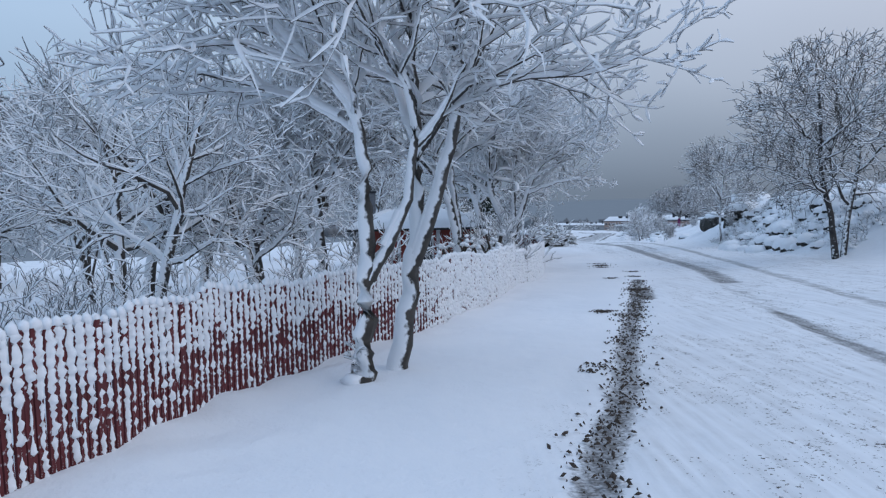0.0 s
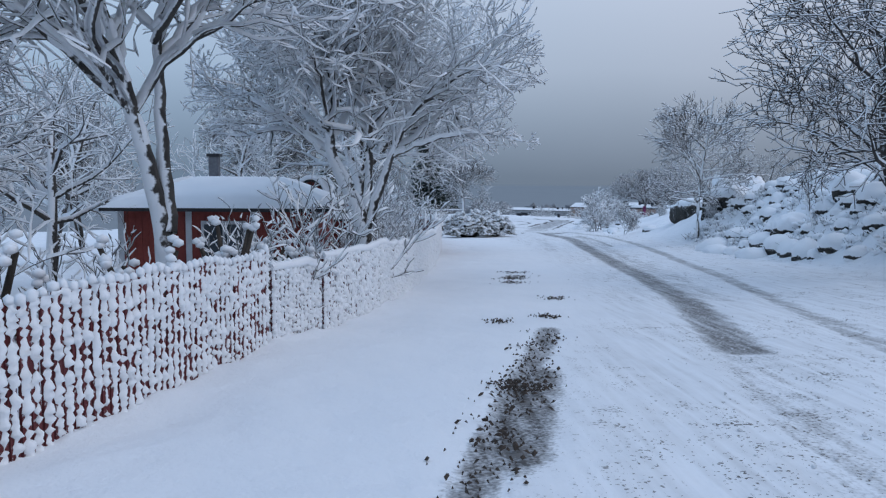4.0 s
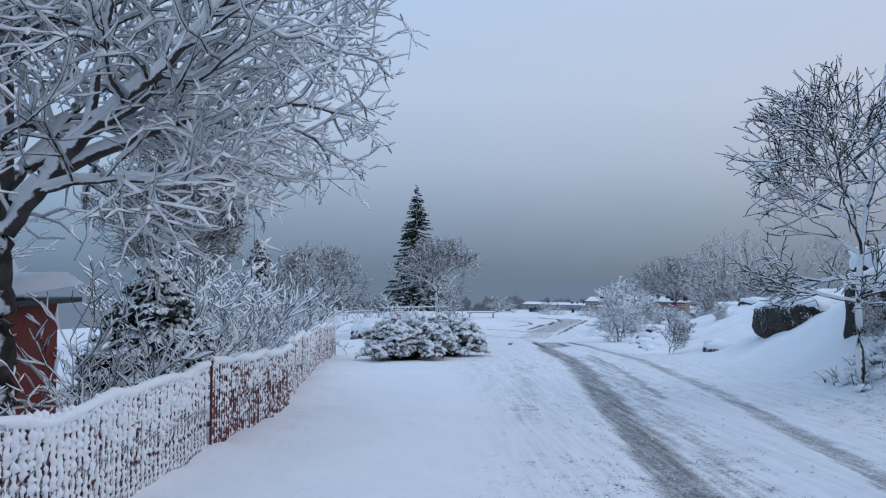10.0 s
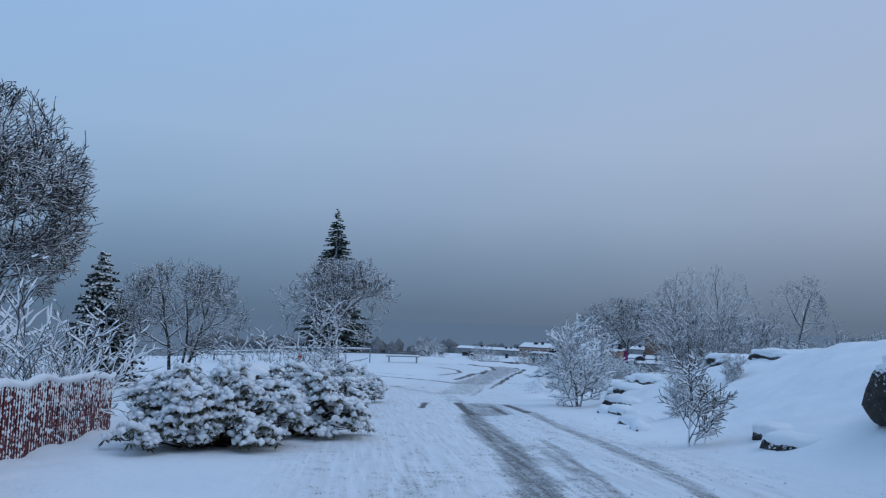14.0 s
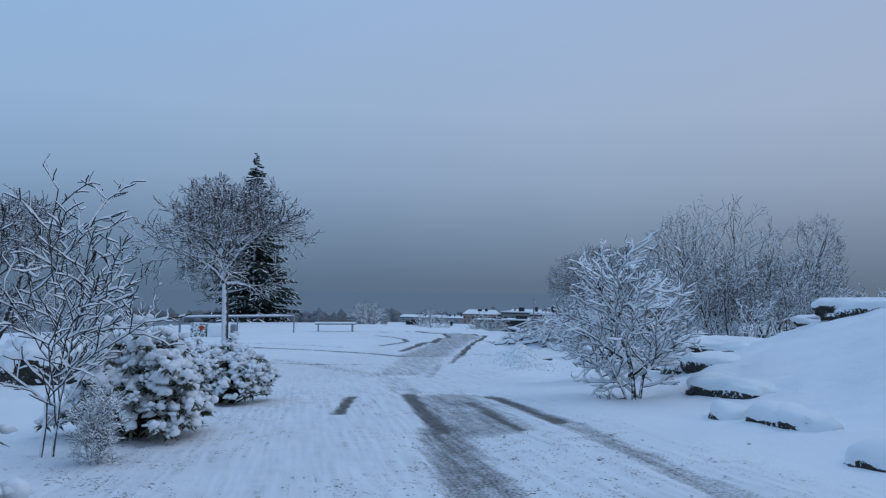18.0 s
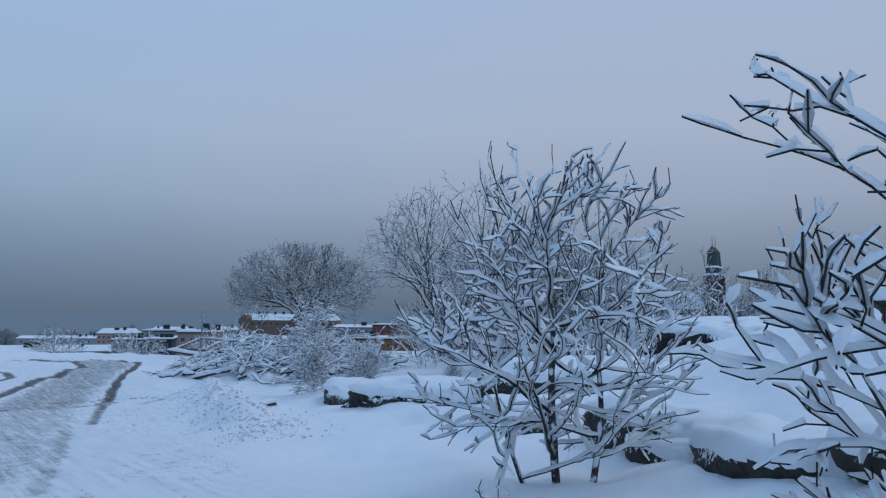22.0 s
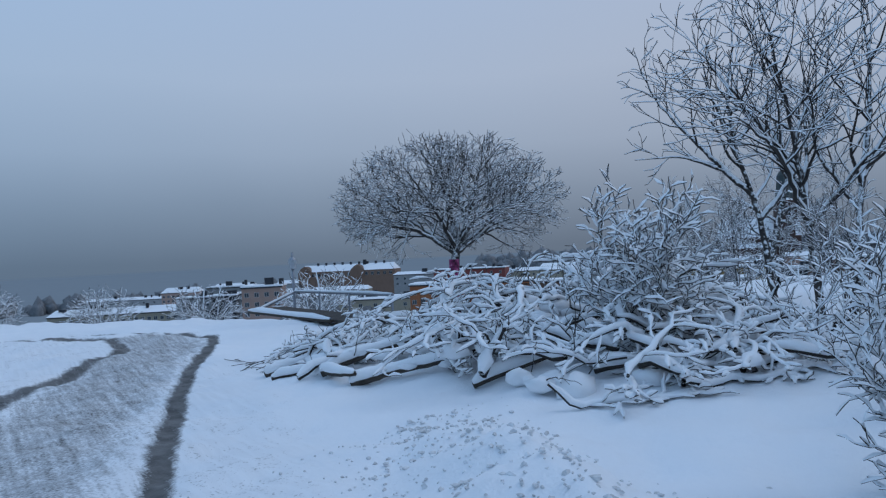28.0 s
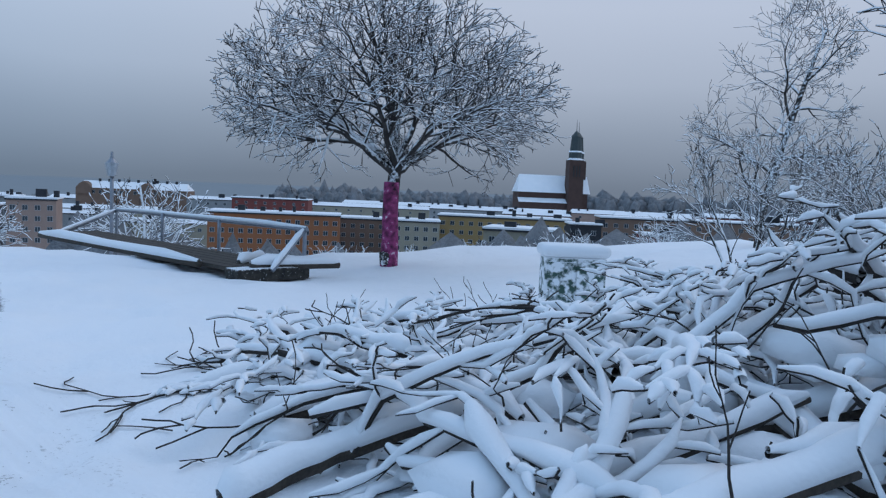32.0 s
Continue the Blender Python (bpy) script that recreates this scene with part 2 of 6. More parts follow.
def land(x, y):
    x, y = np.asarray(x, float), np.asarray(y, float)
    z = interp(y, BASE_Y, BASE_Z)
    left = fence_x(y) - x
    z = z - 0.04 * smooth01((left + 2.2) / 2.2) - 0.05 * np.clip(left, 0, 40)
    foot = interp(y, [0, 20, 30, 40, 50, 55, 58, 60.5, 63, 66, 72, 80], [11.6, 10.9, 11.3, 11.5, 12.4, 13.2, 14.8, 16.8, 17.0, 17.8, 20.5, 27.0])
    high = interp(y, [-20, 0, 20, 30, 40, 50, 59, 62, 64.5, 68, 75, 85], [1.0, 1.4, 1.7, 2.3, 2.0, 1.8, 1.5, 1.0, 0.6, 0.5, 0.25, 0.1])
    steep = interp(y, [18, 24, 37, 44], [6.5, 3.4, 3.6, 6.5])
    z = z + high * smooth01((x - foot - 0.5) / steep) + 0.12 * smooth01((x - foot + 2.5) / 2.5)
    # plain hummocks off the road
    off = smooth01((np.abs(x - (fence_x(y) + 5.6)) - 3.6) / 2.5)
    z = z + 0.08 * off * lumps(x, y, 1.4) + 0.05 * off * lumps(x, y, 0.42, 5.0) + (0.17 * lumps(x, y, 0.75, 7.0) + 0.09 * lumps(x, y, 0.3, 3.0)) * smooth01((x - 12.2) / 0.8) * smooth01((17.5 - x) / 2) * smooth01((y - 23) / 2) * smooth01((36 - y) / 2) + smooth01((x - foot) / 3) * (0.11 * lumps(x, y, 3.0, 2.0) + 0.055 * lumps(x, y, 0.95, 8.0))
    d = rim_distance(x, y)
    drop = np.clip(d + 1.5, 0, None)
    z = z - np.minimum(0.16 * drop ** 1.5, 0.9 * drop) * (d > -1.5)
    z = z + 0.34 * np.exp(-((x - interp(y, [62, 66, 70, 73], [14.9, 15.6, 16.6, 17.6])) / 0.55) ** 2) * smooth01((y - 62.5) / 2.5) * smooth01((73.0 - y) / 3) * (1 + 0.35 * lumps(x, y, 0.3, 4.0))
    z = z + 0.42 * np.exp(-((x - 20.8) / 2.6) ** 2 - ((y - 74.4) / 3.0) ** 2)
    z = z + 0.14 * smooth01((x - interp(y, [58, 61, 63.6, 67.2], [16.1, 16.5, 16.9, 17.9])) / 0.5) * smooth01((y - 59.0) / 1.5) * smooth01((68.5 - y) / 1.5) * smooth01((23 - x) / 4)
    z = z - 0.24 * smooth01((x - 20.5) / 4) * smooth01((y - 79) / 6)
    return np.maximum(z, -46.0)


def land_z(x, y):
    return float(land(np.array([x]), np.array([y]))[0])


# wheel tracks and bare strips: centre lines (x, y), half width, strength
STRIP = [(0.2, 1.5), (0.9, 4.5), (1.55, 6.55), (2.08, 8.7), (2.5, 10.3), (3.02, 12.1), (3.9, 15.5), (4.62, 18.3)]
TRACKS = [
    (STRIP, 0.16, 0.72),
    ([(3.6, 13.8), (4.1, 16.0)], 0.26, 0.8),
    ([(2.4, -8), (4.47, 8.3), (4.95, 11.4)], 0.18, 0.68),
    ([(4.95, 11.4), (5.6, 14.5), (6.5, 18)], 0.30, 0.42),
    ([(6.3, 17), (7.25, 21.3), (7.9, 25.7), (8.85, 33.5), (9.65, 40.5), (10.15, 45), (10.3, 49), (10.6, 52.2)], 0.34, 0.72),
    ([(7.7, 21.3), (8.4, 25.7), (9.3, 33.5), (10.1, 40.5), (10.5, 45)], 0.45, 0.48),
    ([(8.6, 21), (9.4, 25), (10.3, 31), (10.95, 36), (11.3, 40), (11.6, 44), (11.75, 48), (12.0, 52.2)], 0.19, 0.60),
    ([(4.6, -8), (6.2, 8), (7.6, 16), (8.6, 21)], 0.24, 0.55),
    ([(10.0, 36), (10.5, 41), (10.9, 46)], 0.12, 0.6),
    ([(7.6, 34), (8.2, 40), (8.65, 44.5)], 0.3, 0.40),
    # bare patch before the turning place
    ([(11.05, 51.8), (11.4, 56.2)], 0.62, 0.64),
    ([(10.6, 52.0), (10.85, 56.8)], 0.16, 0.95),
    ([(11.95, 52.0), (12.0, 53.2), (12.05, 55.9)], 0.13, 0.9),
    ([(11.4, 51.6), (11.55, 55.0)], 0.10, 0.9),
    ([(9.5, 53.9), (9.86, 56.5)], 0.11, 0.95),
    ([(10.9, 57.0), (11.0, 60.5), (10.2, 64.0), (9.3, 67.3), (8.0, 69.2)], 0.40, 0.46),
    ([(7.5, 68.0), (9.4, 66.9), (11.0, 66.6)], 0.16, 0.75),
    ([(1, 79.0), (6.4, 76.9), (9.5, 75.0), (11.6, 72.4), (12.6, 70.6)], 0.26, 0.92),
    ([(3, 80.6), (8.0, 78.6), (11.0, 76.4)], 0.16, 0.7),
    # the turning place
    ([(12.9, 74.0), (14.55, 78.9), (15.6, 81.05), (16.9, 84.3), (17.0, 87.0), (15.3, 89.3), (11.5, 90.2)], 0.20, 0.9),
    ([(14.75, 71.0), (15.28, 73.05), (16.18, 76.36), (16.99, 79.1), (17.63, 80.93), (18.5, 83.2), (19.0, 85.0), (18.5, 87.6), (16.5, 90.0)], 0.14, 1.0),
    ([(13.4, 71.0), (14.4, 74.6), (15.4, 77.8), (16.5, 81.2), (17.7, 83.8), (17.9, 86.5)], 1.15, 0.62),
    ([(13.0, 85.5), (14.2, 83.0), (14.0, 80.0), (12.4, 77.4)], 0.18, 0.85),
    ([(13.6, 67.0), (14.2, 69.2), (14.75, 71.2)], 0.12, 0.75),
    ([(14.0, 70.2), (14.7, 70.6)], 0.26, 0.66),
    ([(15.0, 69.9), (15.6, 70.1)], 0.2, 0.6),
    ([(12.2, 72.4), (14.8, 71.4), (15.9, 70.5)], 0.07, 0.75),
    ([(11.4, 62.5), (12.4, 66.5), (13.0, 69.4), (13.6, 72.5)], 1.0, 0.52),
    ([(11.9, 61.0), (12.6, 64.0), (13.2, 67.0)], 0.15, 0.55),
]


def track_cover(x, y):
    s = np.zeros_like(x)
    for pts, half, power in TRACKS:
        near = np.full_like(x, 1e9)
        for (ax, ay), (bx, by) in zip(pts, pts[1:]):
            t = np.clip(((x - ax) * (bx - ax) + (y - ay) * (by - ay)) / ((bx - ax) ** 2 + (by - ay) ** 2), 0, 1)
            near = np.minimum(near, np.hypot(x - ax - t * (bx - ax), y - ay - t * (by - ay)))
        s = np.maximum(s, power * (1 - smooth01((near / half - 0.4) / 1.1)))
    return s


def build_ground():
    def axis(lo, a, b, hi, fine):
        mid = np.arange(a, b + fine / 2, fine)
        def out(start, end):
            v, step, res = start, fine, []
            while abs(v - start) < abs(end - start):
                step *= 1.22
                v += math.copysign(step, end - start)
                res.append(v)
            return res
        return np.array(out(a, lo)[::-1] + mid.tolist() + out(b, hi))
    xs, ys = axis(-2500, -1.5, 20, 2500, 0.095), axis(-400, -1, 90, 4000, 0.15)
    X, Y = np.meshgrid(xs, ys)
    Z = land(X, Y)
    near = (X > -6) & (X < 30) & (Y > -4) & (Y < 100)
    cover = np.where(near, track_cover(X, Y), 0)
    Z = Z - 0.035 * cover + np.where(near, 0.012 * lumps(X, Y, 0.35, 1.0), 0)
    nx, ny = len(xs), len(ys)
    i = np.arange((ny - 1) * (nx - 1))
    i = i // (nx - 1) * nx + i % (nx - 1)
    faces = np.stack([i, i + 1, i + nx + 1, i + nx], 1)
    m, n, l, b = material("snow_ground", 0.75)
    at = n.new("ShaderNodeAttribute")
    at.attribute_name = "slush"
    road = n.new("ShaderNodeAttribute")
    road.attribute_name = "driven"
    grit, mid, big = noise_node(n, l, 38.0, 6.0), noise_node(n, l, 5.0, 5.0), noise_node(n, l, 0.5, 4.0)
    f = math_node(n, l, "MULTIPLY_ADD", mid, 0.6, math_node(n, l, "MULTIPLY_ADD", grit, 1.1, -0.85))
    st = n.new("ShaderNodeTexNoise")
    st.inputs["Scale"].default_value, st.inputs["Detail"].default_value = 1.0, 5.0
    sm, sc = n.new("ShaderNodeMapping"), n.new("ShaderNodeTexCoord")
    sm.inputs["Scale"].default_value, sm.inputs["Rotation"].default_value = (14.0, 0.8, 1.0), (0, 0, radians(13))
    l.new(sc.outputs["Object"], sm.inputs["Vector"])
    l.new(sm.outputs[0], st.inputs["Vector"])
    f = math_node(n, l, "MULTIPLY_ADD", st.outputs["Fac"], 0.55, math_node(n, l, "MULTIPLY_ADD", f, 0.75, -0.275))
    cov = math_node(n, l, "MULTIPLY_ADD", math_node(n, l, "MULTIPLY_ADD", f, 0.95, at.outputs["Fac"]), 2.1, -0.78, True)
    cov = math_node(n, l, "MULTIPLY", cov, math_node(n, l, "GREATER_THAN", at.outputs["Fac"], 0.02))
    streak = math_node(n, l, "MULTIPLY_ADD", st.outputs["Fac"], 2.2, -0.75, True)
    speck = math_node(n, l, "MULTIPLY", math_node(n, l, "GREATER_THAN", math_node(n, l, "MULTIPLY_ADD", mid, 0.45, grit), 0.875), math_node(n, l, "MULTIPLY", road.outputs["Fac"], math_node(n, l, "GREATER_THAN", math_node(n, l, "MULTIPLY_ADD", st.outputs["Fac"], 0.4, big), 0.68)))
    tint = math_node(n, l, "MULTIPLY", road.outputs["Fac"], math_node(n, l, "MULTIPLY", streak, math_node(n, l, "MULTIPLY_ADD", mid, 1.0, 0.0)), True)
    white = ramp(n, l, big, [(0.3, (0.83, 0.855, 0.885)), (0.7, (0.89, 0.905, 0.925))])
    c = mix(n, l, tint, white, (0.50, 0.50, 0.50))
    c = mix(n, l, cov, c, ramp(n, l, mid, [(0.3, (0.045, 0.043, 0.042)), (0.7, (0.17, 0.165, 0.16))]))
    c = mix(n, l, speck, c, (0.10, 0.09, 0.08))
    l.new(c, b.inputs["Base Color"])
    soft = noise_node(n, l, 1.7, 3.0)
    h = math_node(n, l, "MULTIPLY_ADD", soft, 1.6, math_node(n, l, "MULTIPLY_ADD", grit, 0.22, math_node(n, l, "MULTIPLY", mid, 0.7)))
    bump(n, l, b, h, 0.6, 0.05)
    me = mesh_of("ground", np.stack([X, Y, Z], -1).reshape(-1, 3), faces, m)
    a = me.attributes.new("slush", "FLOAT", "POINT")
    a.data.foreach_set("value", cover.ravel().astype(np.float32))
    rx = X - (fence_x(Y) + 5.8)
    drv = np.where(near, smooth01((3.5 - np.abs(rx - 0.25)) / 1.4) * smooth01((62 - Y) / 6), 0)
    drv = np.maximum(drv, np.where(near, smooth01((3.2 - np.hypot(X - interp(Y, [58, 66, 72, 80, 88], [10.8, 12, 13.6, 15.2, 14.5]), 0)) / 1.2) * smooth01((Y - 56) / 6) * smooth01((92 - Y) / 3), 0)) * (1 - 0.5 * smooth01((Y - 60) / 5))
    a = me.attributes.new("driven", "FLOAT", "POINT")
    a.data.foreach_set("value", drv.ravel().astype(np.float32))
    tagged(new("ground", me), "snow-covered hilltop ground with a driven track", "ground", kind="structure")


build_ground()


# ---- trees ----
class Sprig:
    """Branch chains: nodes with place, way and radius, and links along each chain."""
    def __init__(self):
        self.p, self.d, self.r, self.a, self.b, self.end = [], [], [], [], [], []

    def chain(self, pts, radii):
        k = len(self.p)
        for i, q in enumerate(pts):
            w = pts[min(i + 1, len(pts) - 1)] - pts[max(i - 1, 0)]
            self.p.append(q)
            self.d.append(w)
            self.r.append(radii[i])
            self.end.append(i in (0, len(pts) - 1))
            if i:
                self.a.append(k + i - 1)
                self.b.append(k + i)

    def frames(self):
        p, d, r = np.array(self.p), np.array(self.d), np.array(self.r)
        d = d / (np.linalg.norm(d, axis=1, keepdims=True) + 1e-9)
        side = np.cross(d, (0.0, 0.0, 1.0))
        flat = np.linalg.norm(side, axis=1)
        side = np.where(flat[:, None] > 0.05, side, np.cross(d, (0.0, 1.0, 0.0)))
        side /= np.linalg.norm(side, axis=1, keepdims=True) + 1e-9
        return p, d, r, side, np.cross(side, d), flat

    def tubes(self, sides):
        p, d, r, s, u, _ = self.frames()
        ang = np.arange(sides) * 2 * np.pi / sides
        ring = p[:, None] + r[:, None, None] * (np.cos(ang)[None, :, None] * s[:, None] + np.sin(ang)[None, :, None] * u[:, None])
        a, b = np.array(self.a), np.array(self.b)
        j = np.arange(sides)
        k = (j + 1) % sides
        f = np.stack([a[:, None] * sides + j, a[:, None] * sides + k, b[:, None] * sides + k, b[:, None] * sides + j], -1).reshape(-1, 4)
        return ring.reshape(-1, 3), f

    def snow(self, thick, rng, wide=0.3, gap=0.12, fine=False):
        """A rounded cushion of snow along the upper side of every branch that is not upright."""
        p, d, r, s, u, flat = self.frames()
        lay = np.clip((flat - 0.25) / 0.5, 0, 1)
        end = np.array(self.end)
        vary = rng.random(len(p))
        vary = 0.25 * np.roll(vary, 1) + 0.5 * vary + 0.25 * np.roll(vary, -1)
        h = thick * (0.55 + 0.9 * vary) * lay * np.clip(r / 0.02, 0.72, 1.5)
        h = np.where(end, h * 0.3, h)
        w = (r * (0.7 + 0.3 * lay) + wide * h) * np.where(end, 0.6, 1.0)
        w = np.where(lay <= 0, r * 0.4, w)
        if fine:
            prof = ((-1.0, 0.1), (0.0, 1.0), (1.0, 0.1))
            rise, tall = np.where(lay > 0, r * 0.3, -r * 0.5), h + r * 0.7 * (lay > 0)
        else:
            prof = [(math.cos(k * math.pi / 4), 0.5 + 0.5 * math.sin(k * math.pi / 4)) for k in range(8)]
            rise, tall = np.where(lay > 0, r * 0.15, -r * 0.5), h + r * 0.85 * (lay > 0)
        k = len(prof)
        ring = np.stack([p + s * (w * a)[:, None] + u * (rise + tall * b)[:, None] for a, b in prof], 1)
        a, b = np.array(self.a), np.array(self.b)
        keep = ((lay[a] > 0) | (lay[b] > 0)) & (rng.random(len(a)) > gap)
        a, b = a[keep], b[keep]
        i = np.arange(k - 1 if fine else k)
        j = (i + 1) % k
        f = np.stack([a[:, None] * k + i, b[:, None] * k + i, b[:, None] * k + j, a[:, None] * k + j], -1).reshape(-1, 4)
        return ring.reshape(-1, 3), f


def unit(v):
    return v / (np.linalg.norm(v) + 1e-9)


def reach(h, at, way):
    """How far from a place, along a way, the crown's outline lies."""
    cz, rx, rz = h["crown"]
    s = np.array((1 / rx, 1 / rx, 1 / rz))
    p, d = (np.asarray(at) - (h["mid"][0], h["mid"][1], cz)) * s, np.asarray(way) * s
    a, bb, c = d @ d, p @ d, p @ p - 1
    k = bb * bb - a * c
    return max(0.25, (-bb + math.sqrt(k)) / a) if k > 0 else 0.3


def grow(main, fine, rng, at, way, length, radius, level, h):
    """One branch and, from it, its side branches down to twigs."""
    wild, lift = h["wild"][level], h["lift"][level]
    n = max(2 if level > 2 else 3, int(length / h["step"][level]))
    pts, rad, q, w = [np.array(at)], [radius], np.array(at, float), unit(np.array(way, float))
    for i in range(n):
        w = unit(w + rng.normal(0, wild, 3) + np.array((0, 0, lift)))
        q = q + w * length / n
        pts.append(q)
        rad.append(max(radius * (1 - (0.72 if level == 0 else 0.82) * ((i + 1) / n) ** 0.9), h["twig"]))
    (main if level <= h.get("limbs", 1) else fine).chain(pts, rad)
    sprout(main, fine, rng, pts, rad, length, level, h)


def bough(main, fine, rng, line, thick, thin, h, bare=0.16):
    """A limb that follows a bent line, with its side branches."""
    line = np.array(line, float)
    at = np.concatenate([[0], np.cumsum(np.linalg.norm(np.diff(line, axis=0), axis=1))])
    n = max(4, int(at[-1] / 0.17))
    f = np.linspace(0, at[-1], n + 1)
    pts = np.stack([np.interp(f, at, line[:, k]) for k in range(3)], 1)
    for _ in range(3):
        pts[1:-1] = 0.25 * pts[:-2] + 0.5 * pts[1:-1] + 0.25 * pts[2:]
    pts[1:-1] += rng.normal(0, 0.012, (n - 1, 3))
    rad = thick + (thin - thick) * (np.arange(n + 1) / n) ** 0.85
    main.chain(list(pts), list(rad))
    sprout(main, fine, rng, list(pts), list(rad), at[-1], 1, h, bare, max(0.5, at[-1] / 2.6))


def sprout(main, fine, rng, pts, rad, length, level, h, bare=0.16, more=1.0):
    """The side branches of a branch."""
    n = len(pts) - 1
    if level >= len(h["kids"]):
        return
    many = max(2, int(round(h["kids"][level] * more * (0.85 + 0.3 * rng.random()))))
    start = h["clear"] if level == 0 else bare
    roll = rng.random() * 6.283
    for k in range(many):
        g = (k + 0.2 + rng.random() * 0.6) / many
        f = start + (1 - start) * g * (h["span"] if h["crown"] and level == 0 else 1.0)
        i = min(int(f * n), n - 1)
        fwd = unit(pts[i + 1] - pts[i])
        roll += 2.4 + 0.5 * rng.normal()
        e1 = unit(np.cross(fwd, (0.31, 0.87, 0.38)))
        turn = e1 * math.cos(roll) + np.cross(fwd, e1) * math.sin(roll)
        if level:
            turn = unit(turn * (1, 1, 0.55))
        ang = h["angle"][level] * (0.8 + 0.4 * rng.random())
        if level == 0:
            ang *= 1.25 - 0.8 * g
            if h["crown"]:
                low = math.cos(min(h["angle"][0] * 1.25, 1.5))
                ang = math.acos(low + (0.76 - low) * g) + 0.1 * rng.normal()
        out = unit(fwd * math.cos(ang) + turn * math.sin(ang))
        ln = length * h["ratio"][level] * (0.75 + 0.5 * rng.random()) * (1.12 - h["cone"] * f if level == 0 else 1.15 - 0.6 * f)
        if h["crown"] and level < 3:
            far = reach(h, pts[i + 1], out)
            if level and far < 0.32 and rng.random() < 0.75:
                continue
            ln = far * (0.62 + 0.36 * rng.random()) if level == 0 else min(ln * 1.25, far * (0.7 + 0.4 * rng.random()))
        grow(main, fine, rng, pts[i + 1], out, max(ln, 0.12), max(min(rad[i + 1] * 0.75, 0.012 + 0.02 * ln) if level else rad[i + 1] * 0.62, h["twig"] * 1.15), level + 1, h)


def habit(clear=0.3, kids=(11, 8, 6, 4), angle=(1.0, 0.8, 0.75, 0.7), ratio=(0.55, 0.5, 0.5, 0.55), wild=(0.06, 0.19, 0.23, 0.26, 0.26), lift=(0.03, 0.038, 0.035, 0.03, 0.03), step=(0.35, 0.26, 0.22, 0.19, 0.18), cone=0.35, limbs=1, crown=None, mid=(0, 0), twig=0.0055, span=0.66):
    return dict(span=span, twig=twig, crown=crown, mid=mid, clear=clear, kids=kids, angle=angle, ratio=ratio, wild=wild, lift=lift, step=step, cone=cone, limbs=limbs)


def tree(name, at, label, stems, seed, h=None, snow=0.03, group="", category="tree", bark=None, load="white snow lying along the branches", plump=0.15, boughs=(), twigs=None):
    """stems: (offset, way, length, radius) of each trunk; boughs: (line, thick, thin, bare share) of each bent limb."""
    rng = np.random.default_rng(seed)
    main, fine = Sprig(), Sprig()
    for off, way, length, radius in stems:
        grow(main, fine, rng, np.array(off, float), way, length, radius, 0, h or habit())
    for line, thick, thin, bare in boughs:
        bough(main, fine, rng, line, thick, thin, h, bare)
    t = thing(name, at, label, category, group)
    child("trunk", mesh_of("trunk", *main.tubes(8), bark or BARK), t)
    child("crown", mesh_of("crown", *fine.tubes(3), twigs or TWIG), t, "bare dark twigs")
    joined = [main.snow(snow, rng), fine.snow(snow * 0.8, rng, plump, 0.10, True)]
    v = np.concatenate([j[0] for j in joined])
    f = np.concatenate([joined[0][1], joined[1][1] + len(joined[0][0])])
    child("snow_load", mesh_of("snow_load", v, f, SNOW_TWIG), t, load)
    return t


def stem(dx, dy, lean_x, lean_y, length, radius):
    return ((dx, dy, -0.15), (lean_x, lean_y, 1.0), length, radius)


def plant(name, x, y, label, stems, seed, h=None, **more):
    return tree(name, (x, y, land_z(x, y)), label, stems, seed, h, **more)


BUSH = habit(clear=0.12, kids=(8, 6, 4), angle=(0.7, 0.75, 0.7), ratio=(0.55, 0.5, 0.5), wild=(0.1, 0.14, 0.18, 0.2), lift=(0.03, 0.04, 0.03, 0.02), step=(0.2, 0.16, 0.12, 0.1), cone=0.4, limbs=0)

